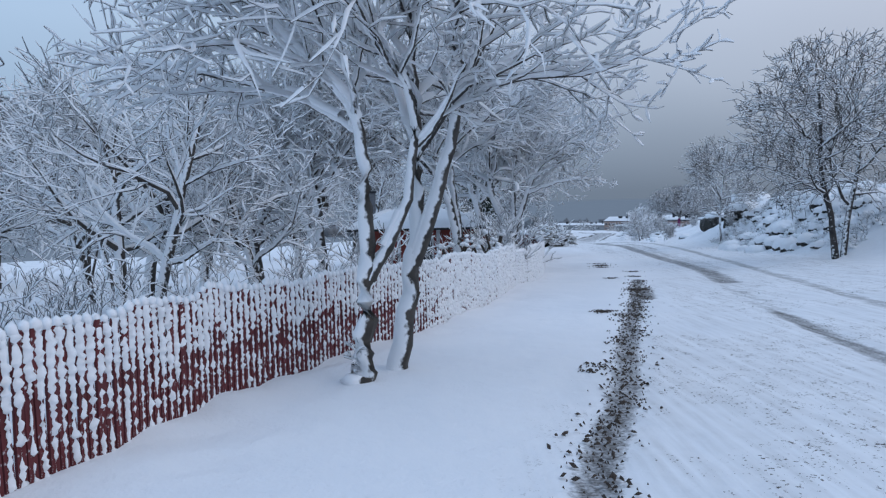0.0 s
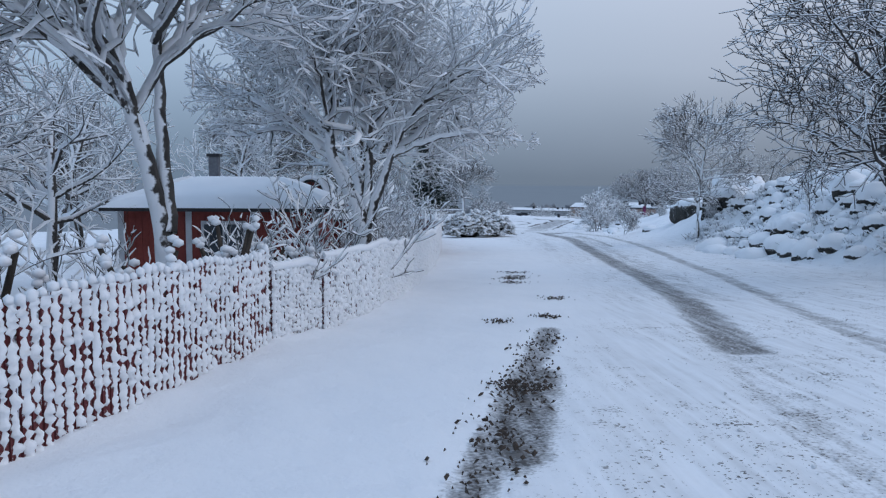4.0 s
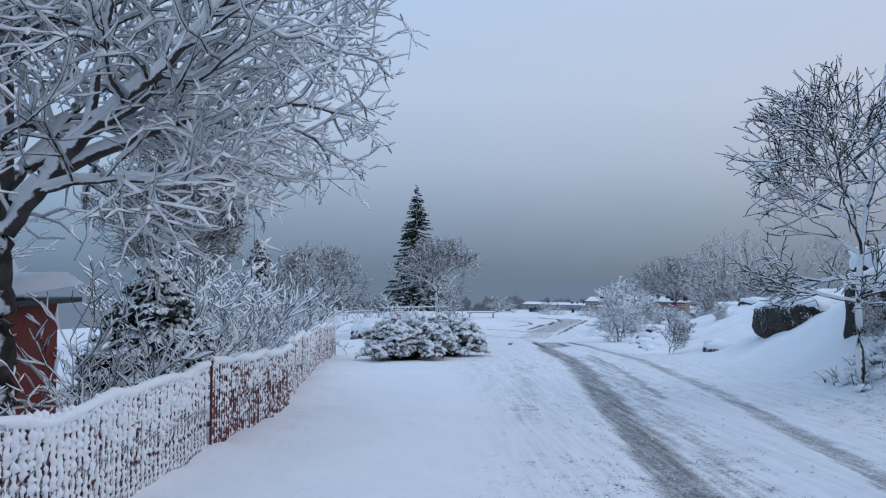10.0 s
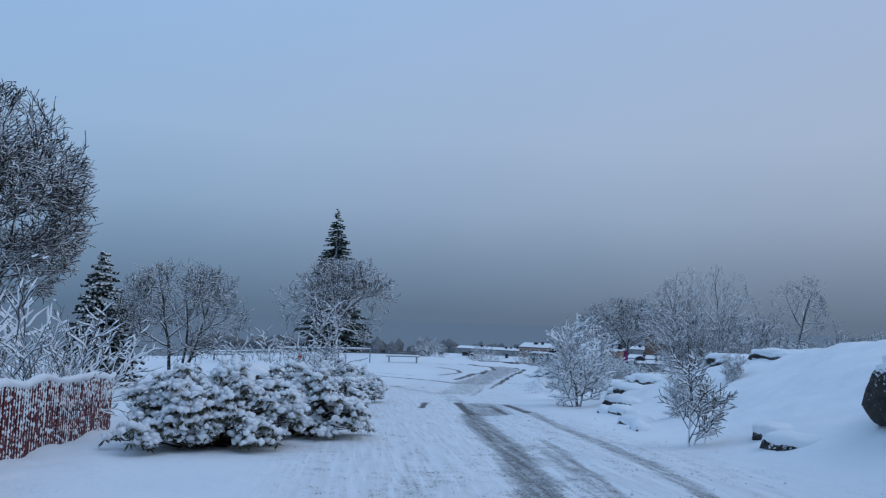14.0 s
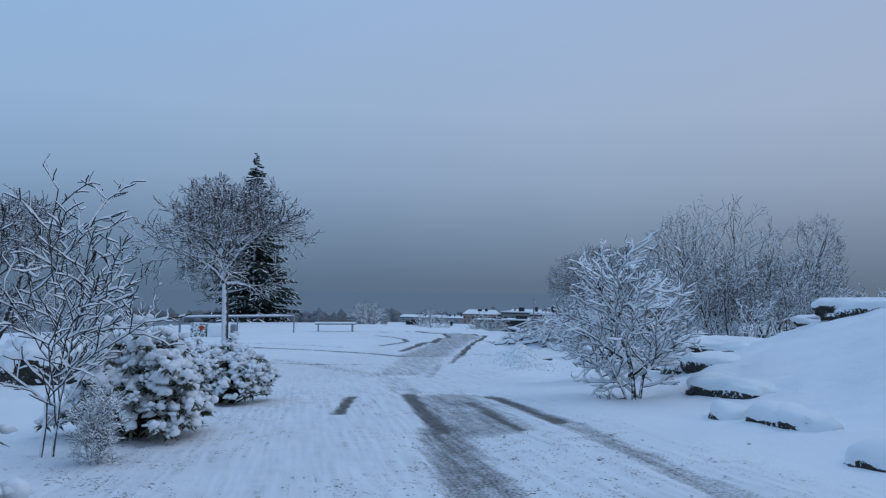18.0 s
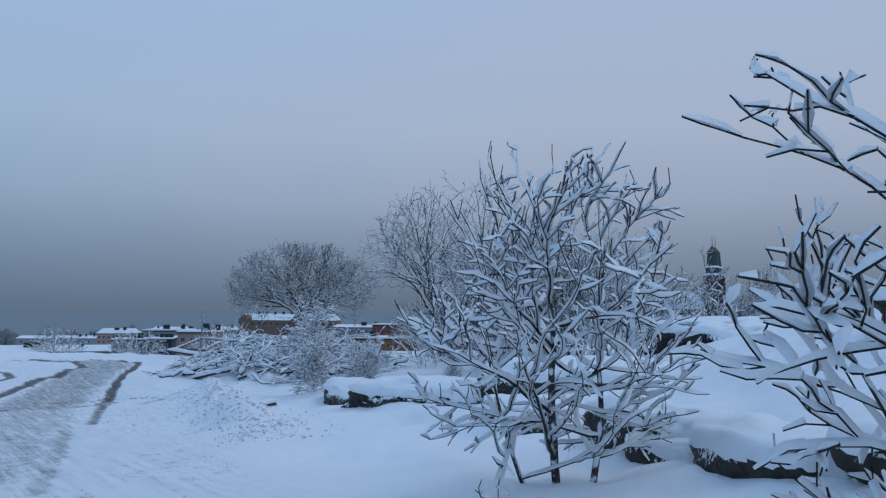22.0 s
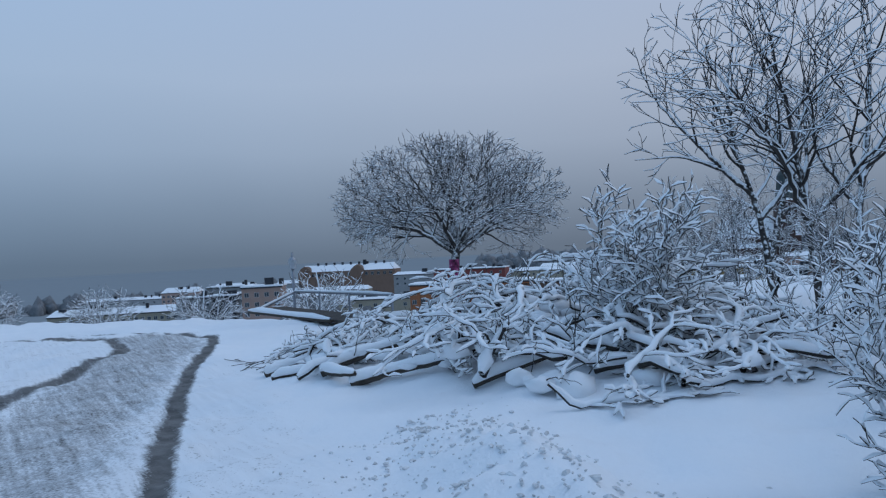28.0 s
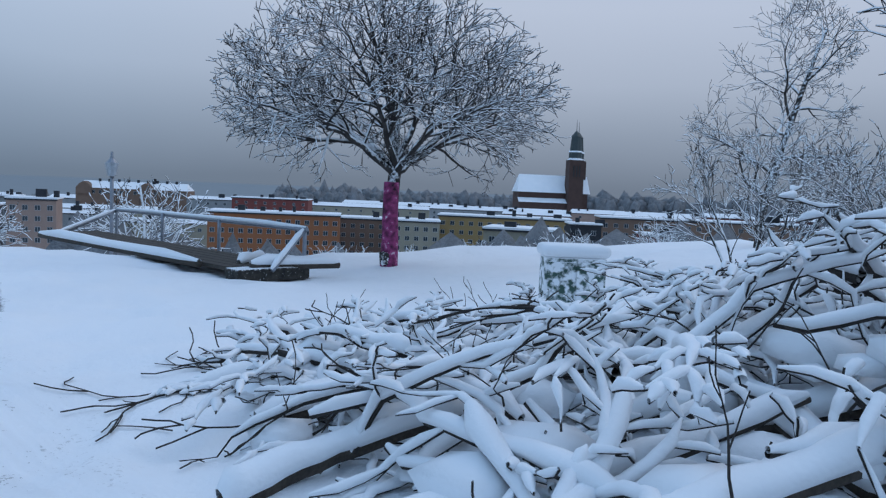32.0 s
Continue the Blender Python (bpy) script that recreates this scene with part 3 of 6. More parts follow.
plant("roadside_tree", -0.7, 7.2, "snow-laden tree with twin forked trunks before the fence", [], 3, habit(kids=(9, 9, 7, 4), angle=(0.8, 0.8, 0.75, 0.7), ratio=(0.5, 0.42, 0.5, 0.5), crown=(3.9, 3.3, 2.3), mid=(0.3, 0.3), twig=0.005), snow=0.042, plump=0.7, twigs=SNOWY_TWIG, boughs=[
    ([(-0.08, 0, -0.1), (-0.02, 0, 1.2), (0.01, 0, 2.4), (-0.3, 0.1, 2.8), (-1.1, 0.2, 3.6)], 0.115, 0.020, 0.6),
    ([(-0.15, -0.05, -0.1), (-0.10, -0.02, 0.12)], 0.17, 0.10, 0.99),
    ([(0.0, 0, 0.95), (0.33, 0.05, 1.48), (0.50, 0.1, 2.3), (0.43, 0.1, 2.75), (-0.3, 0.0, 3.7)], 0.064, 0.020, 0.55),
    ([(0.20, 0.5, -0.1), (0.40, 0.5, 1.1), (0.48, 0.6, 2.0), (0.43, 0.7, 3.3), (0.35, 0.8, 4.6)], 0.115, 0.020, 0.45),
    ([(0.40, 0.5, 1.05), (0.80, 0.4, 2.2), (0.94, 0.3, 2.76), (0.85, 0.2, 3.5), (0.6, 0.1, 4.5)], 0.085, 0.020, 0.4),
    ([(0.93, 0.3, 2.62), (1.35, 0.1, 2.82), (2.1, -0.2, 2.75), (2.6, -0.4, 2.95)], 0.034, 0.010, 0.2),
    ([(0.95, 0.3, 2.8), (1.25, 0.5, 3.35), (1.7, 0.7, 4.1)], 0.038, 0.012, 0.2),
    ([(0.48, 0.12, 2.2), (0.75, 0.0, 2.45), (0.95, -0.15, 2.9)], 0.034, 0.012, 0.3),
    ([(0.0, 0.05, 2.3), (-0.6, 0.5, 2.7), (-1.6, 0.8, 3.0), (-2.5, 1.0, 3.2)], 0.043, 0.012, 0.2),
    ([(0.45, 0.6, 2.2), (0.2, 1.3, 3.0), (0.0, 2.2, 3.8)], 0.043, 0.012, 0.2)])
plant("garden_tree", 0.40, 18.2, "leaning snow-covered garden tree behind the fence", [], 5, habit(kids=(13, 12, 7, 4), ratio=(0.5, 0.42, 0.5, 0.55), crown=(4.4, 3.4, 2.8), mid=(-0.5, 0.2)), snow=0.042, plump=0.7, twigs=SNOWY_TWIG, boughs=[
    ([(0.05, 0, -0.1), (-0.02, 0, 1.0), (-0.2, 0, 2.0), (-0.44, 0, 2.85), (-0.8, 0.1, 4.0), (-1.4, 0.2, 5.6)], 0.14, 0.020, 0.4),
    ([(0.0, 0, 1.2), (-0.16, 0.3, 2.8), (-0.2, 0.4, 3.7), (0.25, 0.5, 4.3), (0.7, 0.6, 5.6)], 0.09, 0.020, 0.4),
    ([(-0.35, 0, 2.5), (-1.2, -0.4, 3.4), (-2.4, -0.8, 4.2), (-3.4, -1.0, 4.4)], 0.051, 0.015, 0.2),
    ([(-0.2, 0.3, 3.3), (0.5, -0.4, 3.9), (1.6, -0.9, 4.4), (2.6, -1.2, 4.6)], 0.047, 0.015, 0.2),
    ([(-0.5, 0, 3.0), (-0.8, -0.8, 4.0), (-1.0, -1.8, 4.7)], 0.043, 0.015, 0.2),
    ([(-0.18, 0.3, 3.0), (0.2, 1.2, 4.0), (0.4, 2.2, 4.6)], 0.043, 0.015, 0.2)])
plant("garden_tree", 2.15, 24.2, "many-stemmed snow-covered tree behind the fence", [], 7, habit(kids=(10, 13, 7, 4), ratio=(0.5, 0.42, 0.5, 0.55), crown=(4.2, 3.3, 2.5), mid=(0.0, 0.2)), snow=0.042, plump=0.7, twigs=SNOWY_TWIG, boughs=[
    ([(0.04, 0, -0.1), (0.02, 0, 0.8), (-0.05, 0, 1.4), (-0.6, 0, 2.4), (-0.63, 0, 3.6), (-0.9, 0.1, 5.6)], 0.19, 0.020, 0.45),
    ([(0.03, 0, 1.1), (0.12, 0.1, 2.1), (0.10, 0.1, 3.2), (0.3, 0.2, 4.2), (0.25, 0.3, 5.6)], 0.10, 0.020, 0.35),
    ([(0.06, 0, 1.1), (0.47, 0.0, 2.3), (0.83, 0, 3.2), (1.8, 0, 4.0), (2.8, 0, 4.2)], 0.095, 0.015, 0.3),
    ([(-0.55, 0, 2.3), (-1.3, 0.1, 3.0), (-2.3, 0.2, 3.6), (-3.1, 0.2, 3.7)], 0.051, 0.012, 0.2),
    ([(0.5, 0, 2.4), (1.3, -0.3, 2.75), (2.2, -0.5, 2.9), (2.9, -0.6, 2.7)], 0.043, 0.012, 0.2),
    ([(0.1, 0.1, 2.6), (0.5, 1.0, 3.5), (0.9, 2.0, 4.3)], 0.043, 0.012, 0.2),
    ([(-0.62, 0, 2.9), (-0.7, -0.9, 3.8), (-0.9, -1.9, 4.5)], 0.043, 0.012, 0.2)])
plant("garden_tree", 1.6, 32.4, "large snow-covered tree by the fence", [], 9, habit(kids=(10, 10, 7, 4), ratio=(0.5, 0.4, 0.5, 0.5), crown=(5.1, 4.5, 3.4), mid=(0.6, 0.6), twig=0.006), snow=0.042, plump=0.7, twigs=SNOWY_TWIG, boughs=[
    ([(-0.02, 0, -0.1), (-0.02, 0, 0.9), (-0.03, 0, 2.15), (-0.47, 0, 3.3), (-0.63, 0, 4.5), (-0.9, 0, 6.4)], 0.23, 0.020, 0.4),
    ([(-0.02, 0, 2.2), (-0.05, 0.1, 4.1), (-0.14, 0.2, 6.4), (-0.1, 0.3, 7.6)], 0.13, 0.020, 0.3),
    ([(0.02, 0, 2.5), (0.85, 0, 3.6), (1.5, 0, 4.1), (2.4, 0, 5.1), (3.1, 0, 6.0)], 0.12, 0.020, 0.3),
    ([(0.85, 0, 3.55), (1.03, 0.1, 4.6), (1.2, 0.2, 6.4)], 0.068, 0.020, 0.3),
    ([(0.08, 0, 2.85), (1.0, -0.1, 3.1), (1.9, -0.2, 3.0), (2.7, -0.2, 3.1)], 0.051, 0.015, 0.2),
    ([(-0.3, 0, 3.0), (-1.4, -0.2, 3.6), (-2.6, -0.3, 3.9), (-3.6, -0.3, 3.8)], 0.068, 0.015, 0.2),
    ([(-0.55, 0, 4.0), (-1.5, 0.3, 5.0), (-2.6, 0.4, 5.9)], 0.060, 0.015, 0.2),
    ([(0.0, 0, 2.6), (0.3, -1.2, 3.6), (0.6, -2.6, 4.3)], 0.060, 0.015, 0.2),
    ([(0.4, 0, 3.1), (1.6, 1.2, 4.0), (2.8, 2.6, 4.5), (3.7, 3.8, 4.5)], 0.075, 0.012, 0.2),
    ([(0.2, 0.1, 3.2), (1.0, 1.8, 4.4), (1.8, 3.4, 5.2)], 0.065, 0.012, 0.2),
    ([(0.0, 0.1, 3.0), (0.2, 1.4, 4.2), (0.3, 2.8, 5.0)], 0.060, 0.015, 0.2)])
garden = plant("garden_tree", -2.8, 17.9, "snow-covered garden tree with a bird box", [], 11, habit(kids=(8, 12, 7, 4), ratio=(0.5, 0.42, 0.5, 0.55), crown=(4.4, 2.9, 2.6), mid=(-0.3, 0)), snow=0.042, plump=0.7, twigs=SNOWY_TWIG, boughs=[
    ([(0, 0, -0.1), (-0.02, 0, 1.5), (-0.15, 0, 2.8), (-0.25, 0, 3.9), (-0.1, 0, 5.6)], 0.15, 0.020, 0.4),
    ([(-0.01, 0, 0.9), (-0.45, 0, 1.9), (-0.9, 0.1, 2.9), (-1.2, 0.1, 4.4)], 0.09, 0.020, 0.4),
    ([(-0.1, 0, 2.3), (0.7, -0.2, 3.4), (1.4, -0.4, 4.6)], 0.060, 0.015, 0.25),
    ([(-0.2, 0, 3.3), (-0.2, 1.0, 4.2), (-0.3, 2.0, 4.9)], 0.051, 0.015, 0.2),
    ([(-0.8, 0.1, 2.7), (-1.7, -0.2, 3.3), (-2.6, -0.4, 3.6)], 0.043, 0.012, 0.2)])
background = plant("garden_tree", -7.0, 18.0, "snow-covered garden tree among bushes", [stem(0, 0, 0.05, 0.1, 6.2, 0.16)], 13, habit(clear=0.2, kids=(12, 9, 8), step=(0.6, 0.5, 0.4, 0.4), crown=(3.9, 3.1, 3.0), twig=0.010), snow=0.036, plump=0.7, twigs=SNOWY_TWIG)
for i, (x, y, turn, size) in enumerate([(-8.5, 9.5, 40, 0.95), (-5.2, 27.5, 100, 0.9), (-11, 24, 200, 1.1), (-3.5, 38.5, 300, 0.8), (-9, 36, 20, 1.0), (-15, 15, 150, 0.9), (-4.8, 20.5, 250, 0.85), (-3.4, 14.6, 190, 0.62), (-4.7, 12.4, 30, 0.7), (-6.6, 15.6, 110, 0.85), (-5.6, 22.4, 330, 0.9), (-8.2, 26.0, 70, 1.0), (-11.5, 17.5, 10, 0.8), (-13.0, 30.0, 160, 1.0)]):
    copy_thing(background, Matrix.LocRotScale((x, y, land_z(x, y)), Euler((0, 0, radians(turn))), None) @ Matrix.Diagonal((size, size, size, 1)))
far_tree = plant("far_tree", -7.6, 65.7, "tall round-crowned tree dusted with snow", [stem(0, 0, 0.03, 0, 11.0, 0.17), stem(0.2, 0, 0.15, 0, 9.6, 0.11)], 33, habit(clear=0.3, kids=(15, 10, 8, 3), angle=(0.9, 0.75, 0.7, 0.65), ratio=(0.5, 0.5, 0.55, 0.5), step=(1.2, 0.6, 0.5, 0.45, 0.4), crown=(7.6, 4.2, 4.8), twig=0.016), snow=0.03, bark=DARK_BARK)
for x, y, turn, size in [(-24, 52, 30, 0.9), (-30, 44, 90, 1.0), (-22, 38, 150, 0.8), (-36, 60, 210, 1.0), (-18, 60, 260, 0.8), (-40, 36, 300, 0.9)]:
    copy_thing(far_tree, Matrix.LocRotScale((x, y, land_z(x, y)), Euler((0, 0, radians(turn))), None) @ Matrix.Diagonal((size, size, size, 1)))
plant("hillside_tree", 11.8, 23.1, "snow-dusted tree with two trunks on the rocky bank", [stem(0, 0, -0.16, 0, 5.4, 0.11), stem(0.25, 0.1, 0.1, 0, 5.6, 0.10)], 17, habit(clear=0.26, kids=(10, 9, 6, 4), crown=(4.0, 3.2, 2.7), twig=0.008), snow=0.022, bark=DARK_BARK)
plant("young_tree", 12.65, 35.1, "young snow-dusted tree beside the track", [stem(0, 0, 0.02, 0, 4.9, 0.065)], 19, habit(clear=0.24, kids=(18, 9, 5, 3), angle=(1.15, 0.65, 0.62, 0.6), wild=(0.04, 0.17, 0.21, 0.24, 0.24), lift=(0.02, 0.012, 0.03, 0.04, 0.04), crown=(2.8, 1.95, 2.1), twig=0.007), snow=0.024, plump=0.3)
plant("sapling", 6.75, 50.8, "thin upright sapling beside evergreen shrubs", [stem(0, 0, -0.12, 0, 1.9, 0.022), stem(0.08, 0.05, 0.12, 0, 1.5, 0.016)], 38, BUSH, snow=0.028)
plant("sapling", 12.8, 44.5, "small snowy sapling at the foot of the bank", [stem(0, 0, 0.05, 0, 1.0, 0.02), stem(0.05, 0.05, 0.35, 0, 0.7, 0.014)], 41, BUSH, snow=0.032, plump=0.4)
plant("sapling", 13.0, 28.3, "slender sapling coated with snow on the bank", [stem(0, 0, -0.1, 0, 2.6, 0.03)], 35, BUSH, snow=0.03)
plant("sapling", 13.9, 27.0, "slender sapling coated with snow among rocks", [stem(0, 0, 0.1, 0, 2.3, 0.03), stem(0.1, 0, -0.2, 0, 1.9, 0.02)], 36, BUSH, snow=0.03)
plant("spreading_tree", 0.25, 66.7, "spreading snow-dusted tree with many stems", [stem(0, 0, 0.3, 0, 4.6, 0.10), stem(-0.2, 0.1, -0.15, 0, 4.6, 0.09), stem(0.1, 0.1, 0.05, 0.1, 4.8, 0.07)], 21, habit(clear=0.25, kids=(8, 7, 5, 3), crown=(3.1, 2.9, 2.1), twig=0.009), snow=0.014, bark=DARK_BARK)
plant("spreading_tree", -1.9, 68.5, "small snow-dusted tree beside a larger one", [stem(0, 0, -0.05, 0, 4.0, 0.07), stem(-0.1, 0.1, -0.3, 0, 3.6, 0.06)], 22, habit(clear=0.28, kids=(8, 7, 5, 2), crown=(2.5, 1.9, 1.7), twig=0.009), snow=0.014, bark=DARK_BARK)
plant("lone_tree", 6.95, 65.8, "young round-crowned tree with a pale snowy trunk", [stem(0, 0, 0.0, 0, 5.0, 0.125)], 23, habit(clear=0.42, kids=(16, 10, 7, 4), angle=(1.0, 0.75, 0.7, 0.65), twig=0.008, crown=(3.55, 2.75, 1.75), lift=(0, 0.01, 0.02, 0.02, 0.02)), snow=0.018)
SLIM = habit(clear=0.06, kids=(13, 7, 3), angle=(1.1, 0.7, 0.65), ratio=(0.5, 0.36, 0.40), wild=(0.07, 0.17, 0.24, 0.26), lift=(0.02, 0.02, 0.06, 0.06), step=(0.16, 0.11, 0.085, 0.07), limbs=0, crown=(1.2, 1.35, 1.45), twig=0.0042, span=0.95)
plant("bush_tree", 13.75, 53.95, "low snowy tree with tiered branches beside the track", [stem(0, 0, 0.0, 0, 1.95, 0.036), stem(0.10, 0.05, 0.22, 0.1, 1.6, 0.026), stem(0.0, 0.1, -0.42, 0.2, 1.3, 0.018)], 27, dict(SLIM, crown=(1.2, 1.2, 1.45)), snow=0.046, plump=0.6, bark=DARK_BARK)
plant("bush_tree", 14.95, 57.5, "low snowy tree with tiered branches beside the rocks", [stem(0, 0, 0.04, 0, 2.5, 0.036), stem(0.2, -0.15, 0.12, -0.1, 2.0, 0.03), stem(-0.1, 0.2, -0.5, 0.1, 1.5, 0.018)], 28, dict(SLIM, crown=(1.2, 1.35, 1.5)), snow=0.046, plump=0.6, bark=DARK_BARK)
plant("copse_tree", 25.45, 73.6, "slender snow-dusted tree of a small copse", [], 29, habit(kids=(8, 8, 5, 2), ratio=(0.5, 0.42, 0.5, 0.5), wild=(0.07, 0.16, 0.2, 0.22, 0.22), lift=(0.02, 0.06, 0.08, 0.08, 0.06), crown=(3.0, 2.2, 2.4), mid=(-0.6, 0), twig=0.006), snow=0.028, bark=DARK_BARK, boughs=[
    ([(0, 0, -0.15), (-0.12, 0, 0.9), (-0.28, 0, 1.6), (-0.5, 0, 2.9), (-1.2, 0, 4.9)], 0.075, 0.008, 0.3),
    ([(-0.25, 0, 1.5), (-1.2, -0.2, 2.6), (-2.4, -0.4, 3.0)], 0.045, 0.008, 0.2),
    ([(-0.28, 0, 1.5), (0.1, 0.2, 2.6), (0.3, 0.3, 4.3)], 0.045, 0.008, 0.2),
    ([(-0.35, 0, 2.0), (-0.9, 0.4, 3.2), (-1.9, 0.6, 4.2)], 0.04, 0.008, 0.2),
    ([(-0.25, 0, 1.4), (-0.3, -0.9, 2.3), (-0.4, -1.7, 3.0)], 0.04, 0.008, 0.2)])
copse = plant("copse_tree", 26.4, 73.6, "slender snow-dusted tree with long upright shoots", [], 30, habit(kids=(8, 5, 4, 2), ratio=(0.5, 0.40, 0.45, 0.5), wild=(0.07, 0.12, 0.14, 0.16, 0.2), lift=(0.02, 0.10, 0.10, 0.08, 0.06), crown=(3.6, 2.3, 2.8), mid=(0.5, 0), twig=0.006), snow=0.024, bark=DARK_BARK, boughs=[
    ([(0, 0, -0.15), (0.25, 0, 1.8), (0.6, 0, 2.9), (0.8, 0, 3.9), (0.5, 0, 5.9)], 0.08, 0.007, 0.3),
    ([(0.3, 0, 2.1), (1.3, 0, 3.1), (2.2, -0.1, 4.2), (2.5, -0.1, 5.1)], 0.05, 0.007, 0.3),
    ([(0.9, 0, 2.7), (1.8, 0.2, 3.0), (2.7, 0.3, 2.95)], 0.03, 0.006, 0.2),
    ([(0.5, 0, 2.6), (1.1, 0.2, 3.9), (1.5, 0.3, 5.4)], 0.04, 0.006, 0.3),
    ([(0.25, 0, 1.7), (-0.4, 0.3, 2.6), (-0.6, 0.4, 3.8)], 0.04, 0.006, 0.2)])
copy_thing(copse, pose(27.2, 75.6, land_z(27.2, 75.6), 0, 0, 150))
plant("rim_tree", 36.5, 82.2, "tall bare tree dusted with snow on the rim", [stem(0, 0, 0.06, 0, 6.0, 0.13)], 37, habit(clear=0.2, kids=(12, 8, 6, 4), crown=(4.2, 2.3, 3.0), span=0.85), snow=0.012, bark=DARK_BARK)

# leafless thickets and bushes
thicket = plant("thicket", 24.0, 66.8, "dense snowy thicket of bare shoots", [stem(0.5 * math.cos(k * 1.1), 0.5 * math.sin(k * 1.1), 0.35 * math.cos(k * 1.1), 0.35 * math.sin(k * 1.1), 2.75 - 0.1 * k, 0.03) for k in range(8)], 39, habit(clear=0.15, kids=(9, 6, 3), angle=(0.6, 0.65, 0.6), ratio=(0.45, 0.5, 0.5), lift=(0.02, 0.035, 0.04, 0.03), wild=(0.12, 0.18, 0.2, 0.22), step=(0.26, 0.2, 0.18, 0.15), cone=0.4, limbs=0), snow=0.022, bark=DARK_BARK, category="bush")
for x, y, turn, size in [(27.6, 76.6, 20, 0.7), (28.6, 79.2, 200, 0.8), (25.8, 67.6, 90, 0.95), (23.0, 63.8, 200, 0.62), (30, 66, 140, 0.8), (24.6, 72.2, 60, 0.6), (22.6, 66.2, 45, 0.9), (23.6, 68.2, 130, 0.95), (25.2, 67.4, 275, 1.0)]:
    copy_thing(thicket, Matrix.LocRotScale((x, y, land_z(x, y)), Euler((0, 0, radians(turn))), None) @ Matrix.Diagonal((size, size, size, 1)))
bush = plant("snowy_bush", 18.3, 68.4, "small bare bush thick with snow", [stem(0.07 * math.cos(k * 1.3), 0.07 * math.sin(k * 1.3), 0.13 * math.cos(k * 1.3), 0.13 * math.sin(k * 1.3), 0.95 + 0.17 * (k % 3), 0.012) for k in range(8)], 40, habit(clear=0.12, kids=(9, 6, 2), angle=(0.95, 0.75, 0.7), ratio=(0.27, 0.45, 0.5), wild=(0.16, 0.2, 0.24, 0.24), lift=(0.0, 0.03, 0.05, 0.03), step=(0.14, 0.10, 0.09, 0.09), limbs=0, twig=0.003), snow=0.032, category="bush", group="snowy bushes", plump=0.45)
rough_bush = plant("snowy_bush", 26.5, 64.5, "bare bush thick with snow", [stem(0.1 * math.cos(k * 1.3), 0.1 * math.sin(k * 1.3), 0.45 * math.cos(k * 1.3), 0.45 * math.sin(k * 1.3), 1.35, 0.015) for k in range(6)], 46, habit(clear=0.15, kids=(7, 4), angle=(0.75, 0.75), ratio=(0.5, 0.5), wild=(0.14, 0.16, 0.2), lift=(0.0, 0.05, 0.05), step=(0.16, 0.12, 0.11), limbs=0, twig=0.004), snow=0.040, category="bush", group="snowy bushes", plump=0.5)
rng = np.random.default_rng(5)
spots = [(20.2, 72.3, 1.4), (14.3, 48.3, 0.75), (20.0, 69.2, 0.8), (20.3, 66.0, 0.45), (22.2, 65.2, 0.5), (13.6, 36.4, 0.55), (7.3, 50.4, 0.5), (16.5, 50.5, 0.5)]
coarse = [(5.0, 62.5, 1.2), (3.6, 63.5, 1.3), (1.6, 41.0, 1.7), (0.2, 43.5, 1.9), (1.8, 45.5, 1.6), (0.6, 48.5, 1.8), (2.2, 49.5, 1.3), (-1.0, 46.0, 2.0), (2.0, 38.2, 1.4), (0.4, 39.5, 1.7), (21.6, 63.2, 0.8), (22.4, 67.4, 0.9), (23.8, 69.2, 1.0), (21.4, 65.6, 0.6), (25.4, 66.4, 1.1), (20.9, 70.6, 0.7), (23.2, 71.2, 0.9), (24.8, 64.6, 0.9), (27.2, 67.6, 1.2), (2.0, 26.9, 0.7), (2.4, 28.6, 0.75), (2.5, 29.8, 0.7), (2.8, 31.2, 0.6), (1.9, 25.6, 0.7), (1.75, 28.0, 0.6)]
coarse += [(float(fence_x(y)) - 0.7 - 2.6 * rng.random(), y, 0.7 + 0.5 * rng.random()) for y in np.arange(16.5, 50, 1.25)]
coarse += [(float(fence_x(y)) - 1.6 - 4 * rng.random(), y, 0.55 + 0.35 * rng.random()) for y in np.arange(1.0, 16, 0.9)]
for template, places in ((bush, spots), (rough_bush, coarse)):
    for x, y, size in places:
        if (-4.6 < x < 1.7 and 25.0 < y < 35.0) or math.hypot(x - 0.95, y - 39.0) < 1.9:
            continue
        copy_thing(template, Matrix.LocRotScale((x, y, land_z(x, y) - 0.03), Euler((0, 0, rng.random() * 6.28)), None) @ Matrix.Diagonal((size, size, size, 1)))

